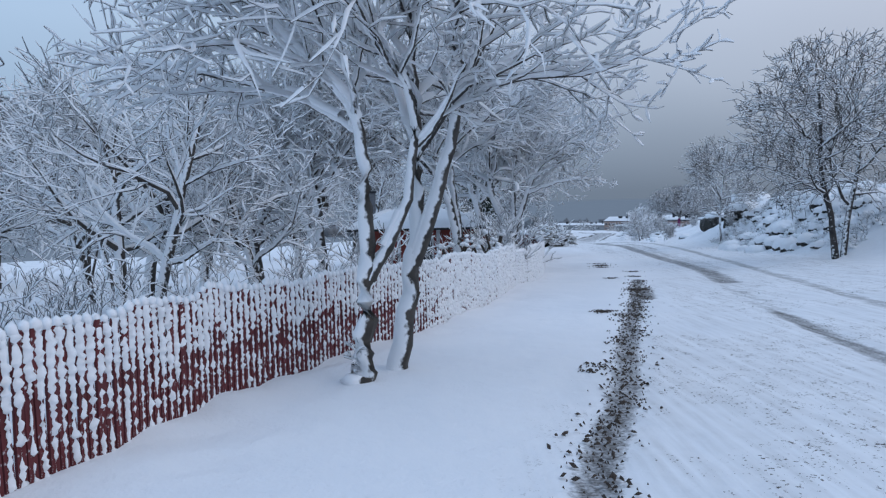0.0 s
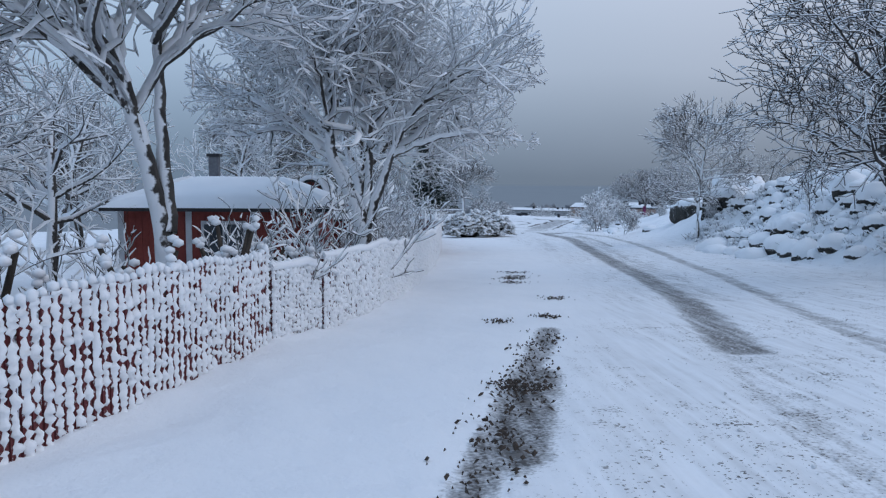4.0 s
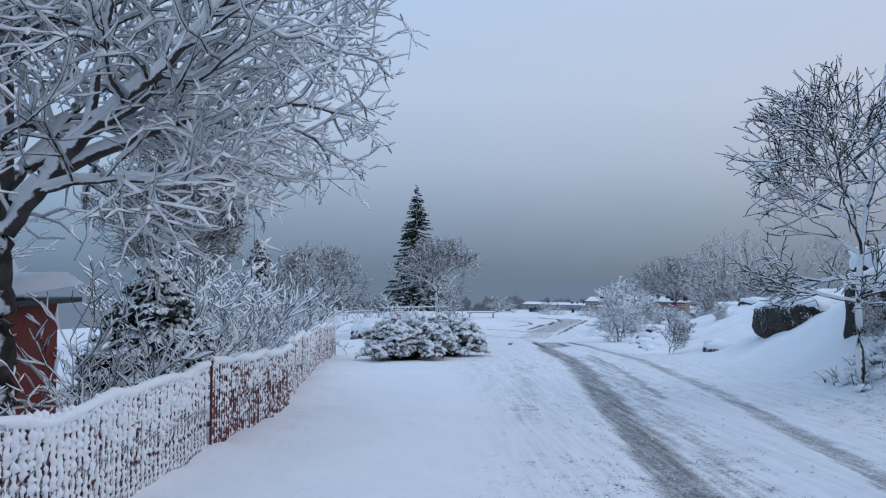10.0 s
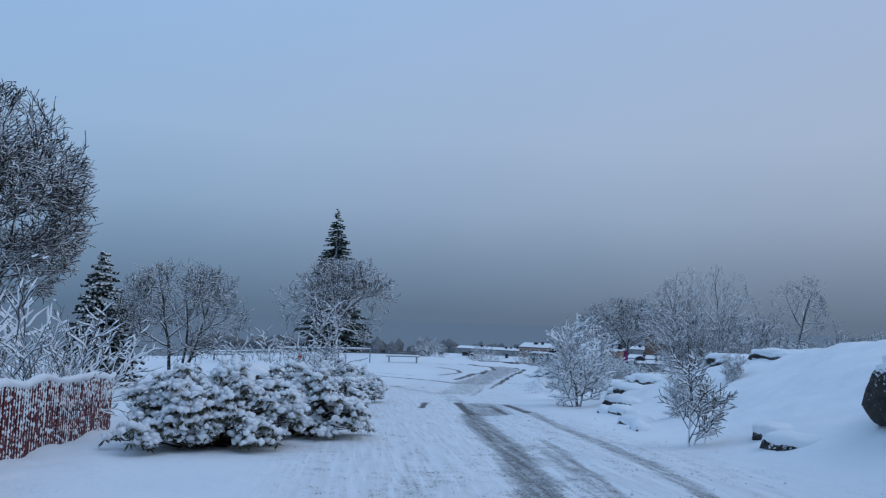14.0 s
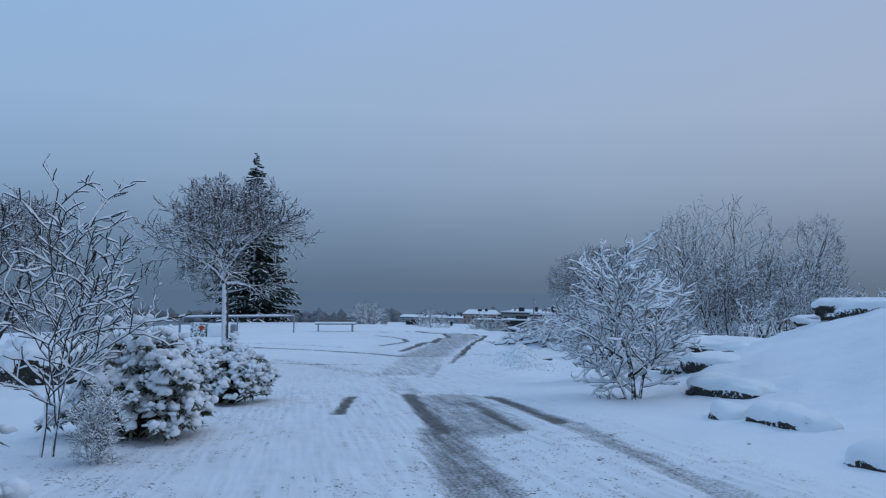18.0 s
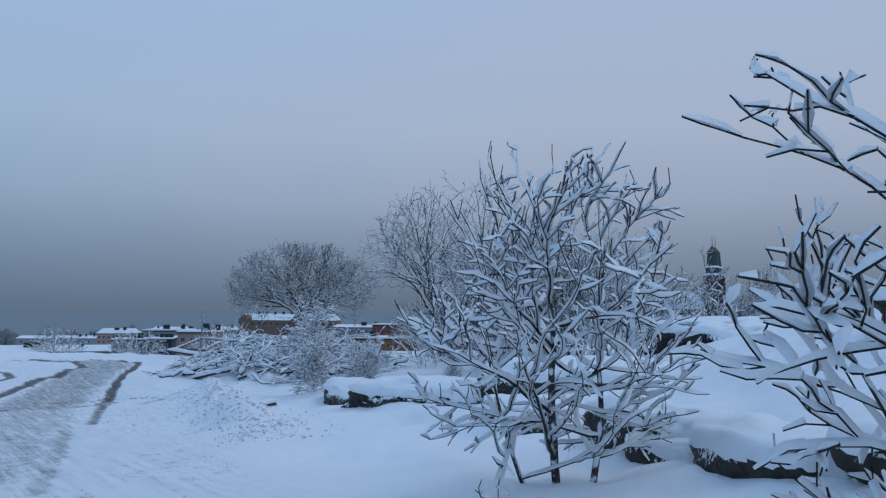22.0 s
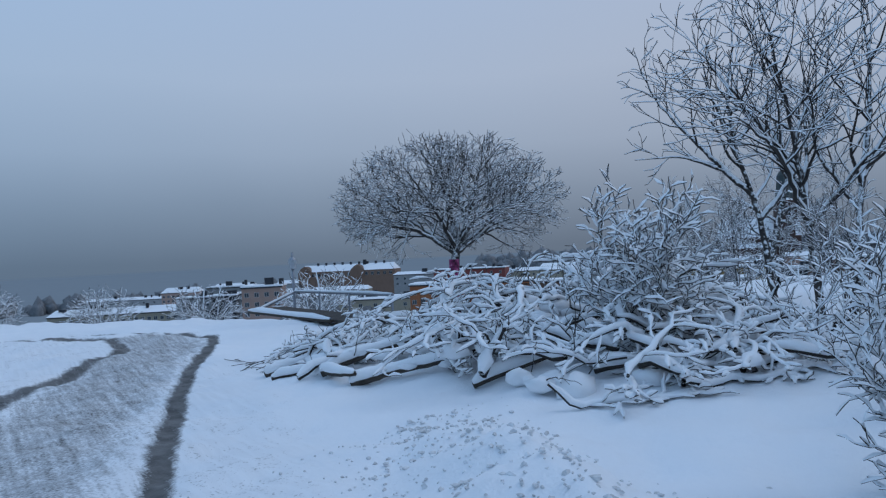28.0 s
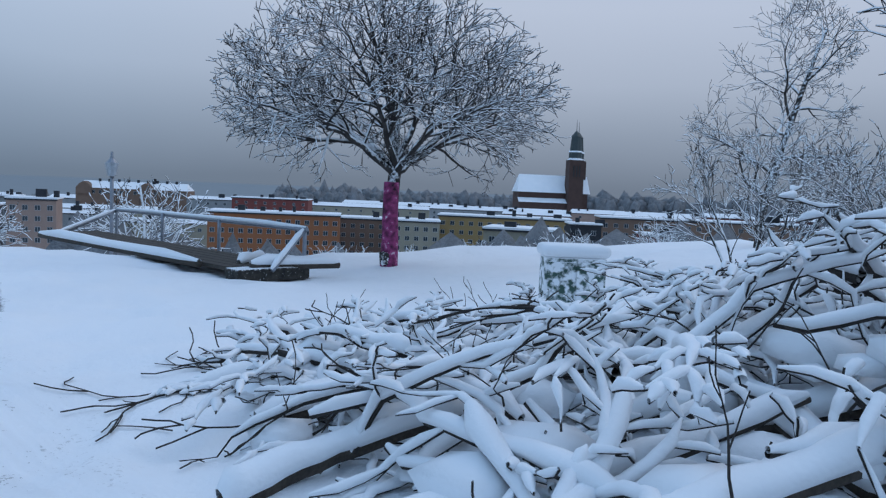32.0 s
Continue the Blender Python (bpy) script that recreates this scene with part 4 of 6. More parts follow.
# the park tree, its trunk wrapped in a pink cover
park = plant("park_tree", 26.2, 85.4, "round-crowned bare tree with a pink cover round its trunk", [], 25, habit(kids=(14, 13, 8, 5), angle=(1.15, 0.75, 0.7, 0.65), ratio=(0.55, 0.45, 0.46, 0.45), lift=(0.0, 0.02, 0.02, 0.02, 0.02), wild=(0.03, 0.12, 0.17, 0.22, 0.24), crown=(3.25, 3.4, 1.95), twig=0.0065), snow=0.013, bark=DARK_BARK, boughs=[
    ([(-0.05, 0, -0.15), (-0.02, 0, 1.0), (0.09, 0, 1.85)], 0.15, 0.12, 0.99),
    ([(0.08, 0, 1.75), (-0.8, 0.2, 2.4), (-2.1, 0.4, 2.75), (-3.3, 0.3, 2.9)], 0.07, 0.012, 0.2),
    ([(0.09, 0, 1.8), (0.9, -0.3, 2.35), (2.2, -0.6, 2.8), (3.3, -0.6, 2.75)], 0.07, 0.012, 0.2),
    ([(0.08, 0, 1.8), (0.2, 0.3, 3.0), (-0.2, 0.3, 4.1), (-0.7, 0.3, 5.3)], 0.085, 0.012, 0.2),
    ([(0.08, 0, 1.9), (0.7, 0.6, 3.2), (1.6, 1.0, 4.6)], 0.065, 0.012, 0.2),
    ([(0.08, 0, 1.9), (-0.9, -0.5, 3.1), (-2.0, -0.8, 4.2)], 0.065, 0.012, 0.2),
    ([(0.08, 0, 1.8), (0.3, 1.2, 2.6), (0.5, 2.9, 3.1)], 0.06, 0.012, 0.2),
    ([(0.08, 0, 1.8), (-0.2, -1.2, 2.6), (-0.4, -2.9, 3.0)], 0.06, 0.012, 0.2),
    ([(0.10, 0, 2.0), (0.6, -0.4, 3.5), (0.9, -0.6, 5.2)], 0.065, 0.012, 0.2),
    ([(0.10, 0, 1.9), (1.3, -0.9, 3.0), (2.6, -1.4, 3.8)], 0.055, 0.012, 0.2),
    ([(0.05, 0, 1.9), (-1.2, 0.9, 3.0), (-2.5, 1.2, 3.7)], 0.055, 0.012, 0.2)])
PINK = dusted("pink_knit_cover", (0.018, 0.005, 0.012), (0.46, 0.07, 0.23), 8.0, 0.0, 0.9, 8.0)
wrap = Sprig()
wrap.chain([np.array((0, 0, -0.05)), np.array((0.01, 0, 0.5)), np.array((0, 0.01, 1.0)), np.array((0, 0, 1.62))], [0.178, 0.165, 0.155, 0.15])
child("trunk_cover", mesh_of("trunk_cover", *wrap.tubes(14), PINK), park, "pink and dark knitted trunk cover")


def fir(x, y, h, label, seed, broad=0.235, gap=0.86):
    rng = np.random.default_rng(seed)
    t = thing("fir_tree", (x, y, land_z(x, y)), label, "fir tree")
    trunk = Sprig()
    trunk.chain([np.array((0, 0, -0.2)), np.array((0, 0, h * 0.5)), np.array((0, 0, h))], [h * 0.014, h * 0.009, 0.01])
    child("trunk", mesh_of("trunk", *trunk.tubes(8), BARK), t)
    boughs, needles = Sprig(), Sprig()
    z = h * 0.05
    while z < h * 0.99:
        reach = (1 - z / h) ** 0.85 * h * broad + 0.12
        for k in range(8):
            a = rng.random() * 6.283
            ln = reach * (0.7 + 0.45 * rng.random())
            out = np.array((math.cos(a), math.sin(a), 0))
            lift = np.array((0, 0, z + h * 0.03 * rng.uniform(-1, 1)))
            pts = [lift + out * ln * f + np.array((0, 0, -ln * (0.42 * f - 0.22 * f * f))) for f in (0, 0.35, 0.7, 1.0)]
            boughs.chain(pts, [0.03, 0.025, 0.018, 0.008])
            for f in np.linspace(0.15, 1, 9 if h > 8 else 6):
                base = lift + out * ln * f + np.array((0, 0, -ln * (0.42 * f - 0.22 * f * f)))
                for sgn in (-1, 1):
                    w = unit(out * 0.7 + sgn * np.array((-out[1], out[0], 0)) + np.array((0, 0, -0.45 + 0.2 * rng.normal())))
                    needles.chain([base, base + w * ln * 0.16, base + w * ln * (0.32 - 0.16 * f)], [0.06, 0.055, 0.014])
        z += h * (0.022 if h > 8 else 0.032) * (0.7 + 0.5 * rng.random())
    child("bough_mass", mesh_of("bough_mass", *boughs.tubes(4), TWIG), t)
    child("needles", mesh_of("needles", *needles.tubes(3), FIR), t, "dark green needle sprays")
    child("snow_load", mesh_of("snow_load", *needles.snow(0.026, rng, 0.15, gap, True), SNOW_TWIG), t, "snow on the boughs")
    return t


fir(5.3, 106.0, 9.75 - land_z(5.3, 106.0), "tall dark fir with snow on its boughs", 31, 0.26)
fir(-3.0, 66.8, 5.6, "small fir laden with snow", 32, 0.32, 0.5)
fir(0.95, 39.0, 2.5, "low bushy dark conifer under thick snow", 34, 0.58, 0.45)


# ---- fence ----
def fence_point(pts, s):
    for (ax, ay), (bx, by) in zip(pts, pts[1:]):
        ln = math.hypot(bx - ax, by - ay)
        if s <= ln:
            return ax + (bx - ax) * s / ln, ay + (by - ay) * s / ln, math.degrees(math.atan2(by - ay, bx - ax))
        s -= ln
    return bx, by, math.degrees(math.atan2(by - ay, bx - ax))


def picket_mesh(h, mat):
    """A pointed picket, its foot at zero, along z."""
    w, d, tip = 0.035, 0.011, 0.05
    prof = [(-w, 0), (w, 0), (w, h - tip), (w * 0.4, h), (-w * 0.4, h), (-w, h - tip)]
    v = [(x, -d, z) for x, z in prof] + [(x, d, z) for x, z in prof]
    f = [list(range(6)), list(range(11, 5, -1))] + [[(i + 1) % 6, i, i + 6, (i + 1) % 6 + 6] for i in range(6)]
    return mesh_of("picket", v, f, mat, False)


def ball(sub=1):
    bm = bmesh.new()
    bmesh.ops.create_icosphere(bm, subdivisions=sub, radius=1.0)
    bm.verts.ensure_lookup_table()
    v, f = np.array([v.co for v in bm.verts]), np.array([[v.index for v in f.verts] for f in bm.faces])
    bm.free()
    return v, f


BALL_V, BALL_F = ball(1)


def clumps(places, sizes, rng, rough=0.2):
    """One mesh of uneven lumps: places (n, 3), sizes (n, 3)."""
    n, k = len(places), len(BALL_V)
    v = BALL_V[None] * (1 + rough * rng.normal(0, 1, (n, k, 1))) * np.asarray(sizes)[:, None] + np.asarray(places)[:, None]
    f = BALL_F[None] + (np.arange(n) * k)[:, None, None]
    return v.reshape(-1, 3), f.reshape(-1, 3)


ACROSS = np.array((-1.0, -0.62, 0.0, 0.62, 1.0))
BULGE = np.array((0.0, 0.75, 1.0, 0.75, 0.0))


def fence(name, pts, label, step, height, seed, low, ridge=0.0, high=1.0, paint=None):
    """low: how far snow hides the lower part of the pickets, from the fence's start to its end."""
    rng = np.random.default_rng(seed)
    total = sum(math.hypot(b[0] - a[0], b[1] - a[1]) for a, b in zip(pts, pts[1:]))
    t = thing(name, (pts[0][0], pts[0][1], land_z(*pts[0])), label, "fence")
    o = Vector(t.location)
    me = picket_mesh(height, paint or RED)
    n = int(total / step)
    k = 52
    zz = np.linspace(0.02, 1.0, k) * (height - 0.01)
    strips, tips = [], []
    for i in range(n):
        s = 0.04 + i * step
        x, y, a = fence_point(pts, s)
        z = land_z(x, y) - o.z - 0.04 + rng.normal(0, 0.008)
        ob = child("picket", me, t)
        ob.matrix_basis = pose(x - o.x, y - o.y, z, rng.normal(0, 0.5), rng.normal(0, 0.8), a)
        ca, sa = math.cos(math.radians(a)), math.sin(math.radians(a))
        # a lumpy column of snow on the face of the picket, fuller towards the top
        lo = interp(i / n, np.linspace(0, 1, len(low)), low) + 0.08 * rng.normal()
        fill = lo + (high - lo) * smooth01((zz / height - 0.52 + 0.06 * rng.normal()) / 0.14)
        wave = rng.normal(0, 1, k)
        wave = 0.85 * wave + 0.2 * (np.roll(wave, 1) + np.roll(wave, -1))
        caked = float(smooth01((lo - 0.5) / 0.35))
        hw = (0.030 + 0.002 * caked) * np.clip(fill + (0.34 + 0.16 * caked) * wave, 0.0, 1.12)
        drift = np.clip(hw, 0, 0.02) * 0.3 * rng.normal(0, 1, k)
        u = hw[:, None] * ACROSS + drift[:, None]
        w = 0.0125 + (hw * (0.25 + 1.1 * rng.random(k)) + 0.002)[:, None] * BULGE * (hw > 0.003)[:, None]
        strips.append(np.stack([x - o.x + u * ca + w * sa, y - o.y + u * sa - w * ca, np.repeat((z + zz)[:, None], 5, 1) + 0.004 * rng.normal(0, 1, (k, 5))], -1))
        tips.append((x - o.x, y - o.y, z + height + 0.01))
    v = np.array(strips).reshape(-1, 3)
    p, q, c = np.meshgrid(np.arange(n), np.arange(k - 1), np.arange(4), indexing="ij")
    e = (p * k * 5 + q * 5 + c).ravel()
    child("snow_crust", mesh_of("snow_crust", v, np.stack([e, e + 1, e + 6, e + 5], 1), SNOW_TWIG), t, "snow crusted on the pickets")
    v, f = clumps(np.array(tips), np.full((n, 3), 0.036) * (1, 1, 1.3) * (0.85 + 0.3 * rng.random((n, 1))), rng, 0.12)
    child("snow_crest", mesh_of("snow_crest", v, f, SNOW_TWIG), t, "knobs of snow on the picket tips")
    m = max(2, int(total / 0.3))
    for zz, r, kind in ((height * 0.27, 0.03, "rail"), (height * 0.74, 0.03, "rail"), (height + 0.0, ridge, "snow_ridge")):
        if r <= 0:
            continue
        bar, line = Sprig(), []
        for i in range(m + 1):
            x, y, a = fence_point(pts, total * i / m - 0.001)
            off = -0.04 if kind == "rail" else 0.0
            nx, ny = math.sin(math.radians(a)), -math.cos(math.radians(a))
            line.append(np.array((x - o.x + nx * off, y - o.y + ny * off, land_z(x, y) - o.z - 0.04 + zz + (0.012 * rng.normal() if kind != "rail" else 0))))
        bar.chain(line, [r * (1 if kind == "rail" else 0.8 + 0.4 * rng.random()) for _ in line])
        child(kind, mesh_of(kind, *bar.tubes(4 if kind == "rail" else 7), RED if kind == "rail" else SNOW_TWIG, kind != "rail"), t)
    return t


fence("picket_fence", FENCE[:7], "red picket fence crusted with snow", 0.088, 0.95, 41, (0.42, 0.42, 0.42, 0.42, 0.44, 0.42, 0.30, 0.25, 0.88, 0.92, 0.80, 0.72))
fence("fence_gate", FENCE[6:8], "low gate in the fence caked with snow", 0.085, 0.78, 44, (0.95, 0.95), 0.05, paint=RED_CRUSTED)
fence("picket_fence", FENCE[7:], "picket fence thickly caked with snow", 0.088, 0.92, 42, (0.92, 1.0, 1.0, 1.0, 0.92, 0.75, 0.45, 0.18), 0.045, paint=RED_CRUSTED)
fence("picket_fence", FENCE_TAIL[:2], "red picket fence under a cap of snow", 0.088, 0.95, 43, (0.25, 0.2), 0.05, 0.5)
fence("picket_fence", [(4.02, 36.3), *FENCE_TAIL[2:]], "red picket fence with a snow cap beside bushes", 0.088, 0.95, 45, (0.15, 0.15), 0.05, 0.4)


# ---- rocks ----
def rock(x, y, sx, sy, sz, seed, label, turn=0.0, sink=0.3, cap=0.10, square=0.55, bare=0.12):
    """A boulder or ledge with a cushion of snow on its top."""
    rng = np.random.default_rng(seed)
    v, f = ball(5 if max(sx, sy) > 1.2 else 4 if max(sx, sy) > 0.62 else 3)
    p = np.sign(v) * np.abs(v) ** square
    ph = rng.random(3) * 10
    def rough(q):
        return 1 + 0.17 * lumps(q[:, 0] * 1.9 + ph[0] + q[:, 2], q[:, 1] * 1.9 + ph[1], 1.0) + 0.06 * lumps(q[:, 0] * 5 + ph[2], q[:, 2] * 5 + q[:, 1] * 4, 1.0) + 0.03 * lumps(q[:, 0] * 13, q[:, 2] * 12 + q[:, 1] * 11, 1.0) + 0.015 * lumps(q[:, 0] * 31, q[:, 2] * 27 + q[:, 1] * 29, 1.0)
    q = p * rough(p)[:, None] * (sx, sy, sz)
    z0 = land_z(x, y)
    t = thing("rock", (x, y, z0), label, "rock", "rocks", turn=turn)
    q[:, 2] += sz * (1 - 2 * sink)
    child("stone", mesh_of("stone", q, f, ROCK), t)
    over = smooth01((v[:, 2] - bare + 0.22 * lumps(q[:, 0] + q[:, 1], q[:, 1] - q[:, 0], 0.45, seed) + 0.10 * lumps(q[:, 0], q[:, 1], 0.12, seed)) / 0.3)
    cq = q * np.where(over > 0, 0.95 + 0.09 * over, 0.95)[:, None]
    cq[:, 2] = q[:, 2] + cap * (over - 0.35) + 0.02 * lumps(q[:, 0], q[:, 1], 0.25) * over
    keep = v[f][:, :, 2].mean(1) > min(-0.05, bare - 0.25)
    child("snow_cap", mesh_of("snow_cap", cq, f[keep], SNOW), t, "thick cushion of snow")
    return t


rock(15.15, 41.6, 0.95, 1.0, 0.55, 1, "dark squared boulder under a cushion of snow", 10, 0.70, 0.10)
rock(14.4, 36.9, 0.7, 0.8, 0.75, 2, "dark boulder with a hollow beside a young tree", 30, 0.70, 0.10)
rock(15.4, 38.4, 1.1, 0.9, 0.7, 3, "dark boulder half buried in snow", 60, 0.70, 0.10)
# the rocky bank: close-set boulders, each under its own cushion of snow
rng = np.random.default_rng(17)
bank = []
while len(bank) < 104:
    x, y = rng.uniform(11.7, 16.6), rng.uniform(25.5, 36.0)
    r = 0.15 + 0.38 * rng.random() ** 1.6
    if x < 11.75 + 0.12 * abs(y - 30.5) or (y > 32.6 and x < 13.6) or any(math.hypot(x - a, y - b) < 0.62 * (r + c) for a, b, c in bank):
        continue
    bank.append((x, y, r))
for i, (x, y, r) in enumerate(bank):
    rock(x, y, r * rng.uniform(0.9, 1.3), r * rng.uniform(0.8, 1.1), r * rng.uniform(0.55, 0.9), 10 + i, "dark rock of the bank peeping through snow", i * 47, 0.66, 0.13, 1.0, -0.12)
ledges = [(13.75, 51.4, 0.5, 0.28, 0.30), (13.85, 50.6, 0.42, 0.26, 0.28), (13.4, 48.4, 0.42, 0.26, 0.28), (13.1, 47.4, 0.38, 0.24, 0.26), (13.8, 43.9, 0.40, 0.3, 0.24), (13.6, 43.0, 0.5, 0.3, 0.22), (13.9, 50.4, 0.6, 0.3, 0.26), (14.7, 53.0, 0.7, 0.35, 0.3), (15.8, 55.2, 0.8, 0.4, 0.3), (16.2, 57.2, 0.8, 0.4, 0.3), (18.5, 52.0, 1.0, 0.5, 0.3), (19.5, 56.0, 1.0, 0.6, 0.35)]
for i, (x, y, sx, sy, sz) in enumerate(ledges):
    rock(x, y, sx * (0.7 + 0.13 * (i * 5 % 4)), sy * (0.7 + 0.2 * (i % 3)), sz * 0.7, 40 + i, "low dark rock ledge under snow", 80 + (i * 67) % 50, 0.72, 0.07, 0.7)
rock(18.15, 66.1, 1.15, 0.55, 0.30, 62, "long dark rock ledge under a flat cap of snow", 78, 0.66, 0.10, 0.6)
rock(18.2, 63.3, 1.75, 0.75, 0.34, 63, "long dark rock ledge capped with snow", 118, 0.62, 0.11, 0.6)
rock(19.4, 61.5, 1.5, 0.7, 0.36, 67, "dark rock ledge running on under the snow", 140, 0.60, 0.11, 0.6)
rock(24.6, 62.2, 2.3, 1.1, 0.42, 68, "broad rock shelf under snow on the slope", 10, 0.55, 0.14, 0.6)
rock(16.6, 57.9, 1.0, 0.4, 0.28, 69, "dark rock ledge behind a low tree", 70, 0.62, 0.08, 0.65)
rock(15.9, 56.3, 0.9, 0.4, 0.30, 70, "dark rock ledge at a low tree", 60, 0.60, 0.08, 0.65)
rock(17.3, 60.4, 0.9, 0.5, 0.3, 66, "low dark rock at the foot of the slope", 60, 0.75, 0.09, 0.7)
rock(26.5, 71.2, 1.3, 0.8, 0.5, 64, "dark rocks half buried behind the copse", 20, 0.5, 0.1, 0.5)
rock(4.0, 61.0, 1.25, 0.9, 0.75, 65, "rounded boulder with a domed cap of snow", 10, 0.45, 0.22, 0.7)


# ---- snow-laden evergreen shrubs ----
def shrub(x, y, rx, ry, h, seed, label, n=650):
    rng = np.random.default_rng(seed)
    t = thing("shrub", (x, y, land_z(x, y)), label, "shrub", "evergreen shrubs")
    stems, leaves = Sprig(), []
    a = rng.random(n) * 6.283
    el = np.arcsin(rng.random(n) ** 0.8 * 0.98)
    rad = (0.72 + 0.32 * rng.random(n)) * (1 + 0.22 * np.sin(4 * a + 2.1 * seed) * np.sin(5 * el + seed) + 0.12 * np.sin(9 * a + 7 * el))
    bulge = 1 + 0.16 * np.sin(3 * a + seed) + 0.1 * np.sin(5 * a)
    px, py, pz = rx * rad * bulge * np.cos(el) * np.cos(a), ry * rad * bulge * np.cos(el) * np.sin(a), h * rad * np.sin(el) + 0.12
    for i in range(0, n, 4):
        tip = np.array((px[i], py[i], pz[i]))
        stems.chain([np.array((tip[0] * 0.12, tip[1] * 0.12, -0.05)), tip * (0.45, 0.45, 0.6) + rng.normal(0, 0.03, 3), tip], [0.014, 0.010, 0.005])
    child("twig_mass", mesh_of("twig_mass", *stems.tubes(4), TWIG), t)
    # hanging leathery leaves below each clump
    k = 10
    ang = rng.random((n, k)) * 6.283
    ln = 0.08 + 0.06 * rng.random((n, k))
    base = np.stack([px, py, pz], 1)[:, None]
    out = np.stack([np.cos(ang), np.sin(ang), -0.75 + 0.5 * rng.random((n, k))], -1)
    side = np.stack([-np.sin(ang), np.cos(ang), 0 * ang], -1) * 0.017
    tip = base + out * ln[..., None]
    mid = base + out * ln[..., None] * 0.5
    lv = np.stack([base + 0 * mid, mid + side, tip, mid - side], 2).reshape(-1, 3)
    lf = np.arange(len(lv)).reshape(-1, 4)
    child("leaves", mesh_of("leaves", lv, lf, LEAF), t, "dark olive leathery leaves")
    # several lumps to a clump, so that its outline is uneven
    many = 6
    pl = np.repeat(np.stack([px, py, pz + 0.02], 1), many, 0) + rng.normal(0, 1, (n * many, 3)) * (0.042, 0.042, 0.022)
    sz = (0.020 + 0.052 * rng.random((n * many, 1)) ** 1.4) * (0.8 + 0.4 * rng.random((n * many, 3))) * (1, 1, 0.75)
    low = np.repeat(pz, many) > 0.1
    low &= rng.random(n * many) < 0.78
    v, f = clumps(pl[low], sz[low], rng, 0.27)
    child("snow_load", mesh_of("snow_load", v, f, SNOW_TWIG), t, "plump clumps of snow on the leaves")
    return t


def bank_scrub():
    rng = np.random.default_rng(91)
    n = 1100
    x, y = rng.uniform(12.5, 16.2, n), rng.uniform(23.5, 36.0, n)
    keep = lumps(x, y, 0.9, 6.0) > -0.25
    x, y = x[keep], y[keep]
    z = land(x, y)
    t = thing("heather_patch", (14.0, 30.0, land_z(14, 30)), "low snowy heather and scrub on the rocky bank", "scrub")
    o = np.array(t.location)
    base = np.stack([x, y, z], 1) - o
    twigs = Sprig()
    for p in base:
        for _ in range(3):
            way = np.array((rng.normal(0, 0.7), rng.normal(0, 0.7), 1.0)) * rng.uniform(0.08, 0.2)
            twigs.chain([p - (0, 0, 0.03), p + way * 0.5 + rng.normal(0, 0.012, 3), p + way], [0.006, 0.005, 0.003])
    child("crown", mesh_of("crown", *twigs.tubes(3), TWIG), t)
    place = np.repeat(base, 3, 0) + rng.normal(0, 1, (len(base) * 3, 3)) * (0.09, 0.09, 0.025) + (0, 0, 0.05)
    v, f = clumps(place, rng.uniform(0.03, 0.10, (len(place), 1)) * (1, 1, 0.6), rng, 0.2)
    child("snow_load", mesh_of("snow_load", v, f, SNOW_TWIG), t)


bank_scrub()
LEAF = grained("olive_leaf", (0.035, 0.040, 0.022), (0.10, 0.10, 0.055), 14.0, 0.6)
shrub(5.65, 44.75, 1.15, 1.0, 0.95, 71, "wide evergreen shrub under clumps of snow", 800)
shrub(6.9, 46.5, 1.0, 1.0, 0.95, 72, "evergreen shrub bowed under clumps of snow", 700)
shrub(7.35, 52.1, 0.7, 0.7, 0.9, 74, "small evergreen shrub full of snow clumps", 420)
shrub(7.9, 55.6, 0.62, 0.62, 0.75, 75, "small round evergreen shrub under snow", 320)


# ---- garden cottages ----
WHITE_TRIM = grained("grey_white_trim", (0.42, 0.43, 0.45), (0.60, 0.61, 0.62), 6.0, 0.6)
DARK = grained("dark_opening", (0.012, 0.012, 0.014), (0.03, 0.028, 0.03), 4.0, 0.5)
GLASS, gn, gl, gb = material("window_glass", 0.08)
gb.inputs["Base Color"].default_value = (0.04, 0.05, 0.06, 1)


def boards(parent, x0, x1, z0, z1, y, step=0.14):
    """Upright red boards with cover strips on a wall that faces -y."""
    x = x0
    while x < x1 - 0.02:
        bm = bmesh.new()
        box(bm, x + 0.004, y - 0.024, z0, min(x + step, x1) - 0.004, y, z1)
        part("wall_board", bm, RED_WALL, parent)
        x += step


def snow_slab(bm, corners, thick):
    """A rounded blanket of snow on a sloping quad, corners in order."""
    c = [Vector(q) for q in corners]
    n = 10
    grid = []
    for i in range(n + 1):
        row = []
        for j in range(n + 1):
            u, w = i / n, j / n
            p = c[0].lerp(c[1], u).lerp(c[3].lerp(c[2], u), w)
            edge = min(u, 1 - u, w, 1 - w)
            lift = thick * (min(1, edge * 8)) ** 0.45 + 0.02 * math.sin(9 * u + 3) * math.sin(7 * w) * min(1, edge * 6)
            row.append(bm.verts.new(p + Vector((0, 0, lift))))
        grid.append(row)
    for i in range(n):
        for j in range(n):
            bm.faces.new((grid[i][j], grid[i + 1][j], grid[i + 1][j + 1], grid[i][j + 1]))


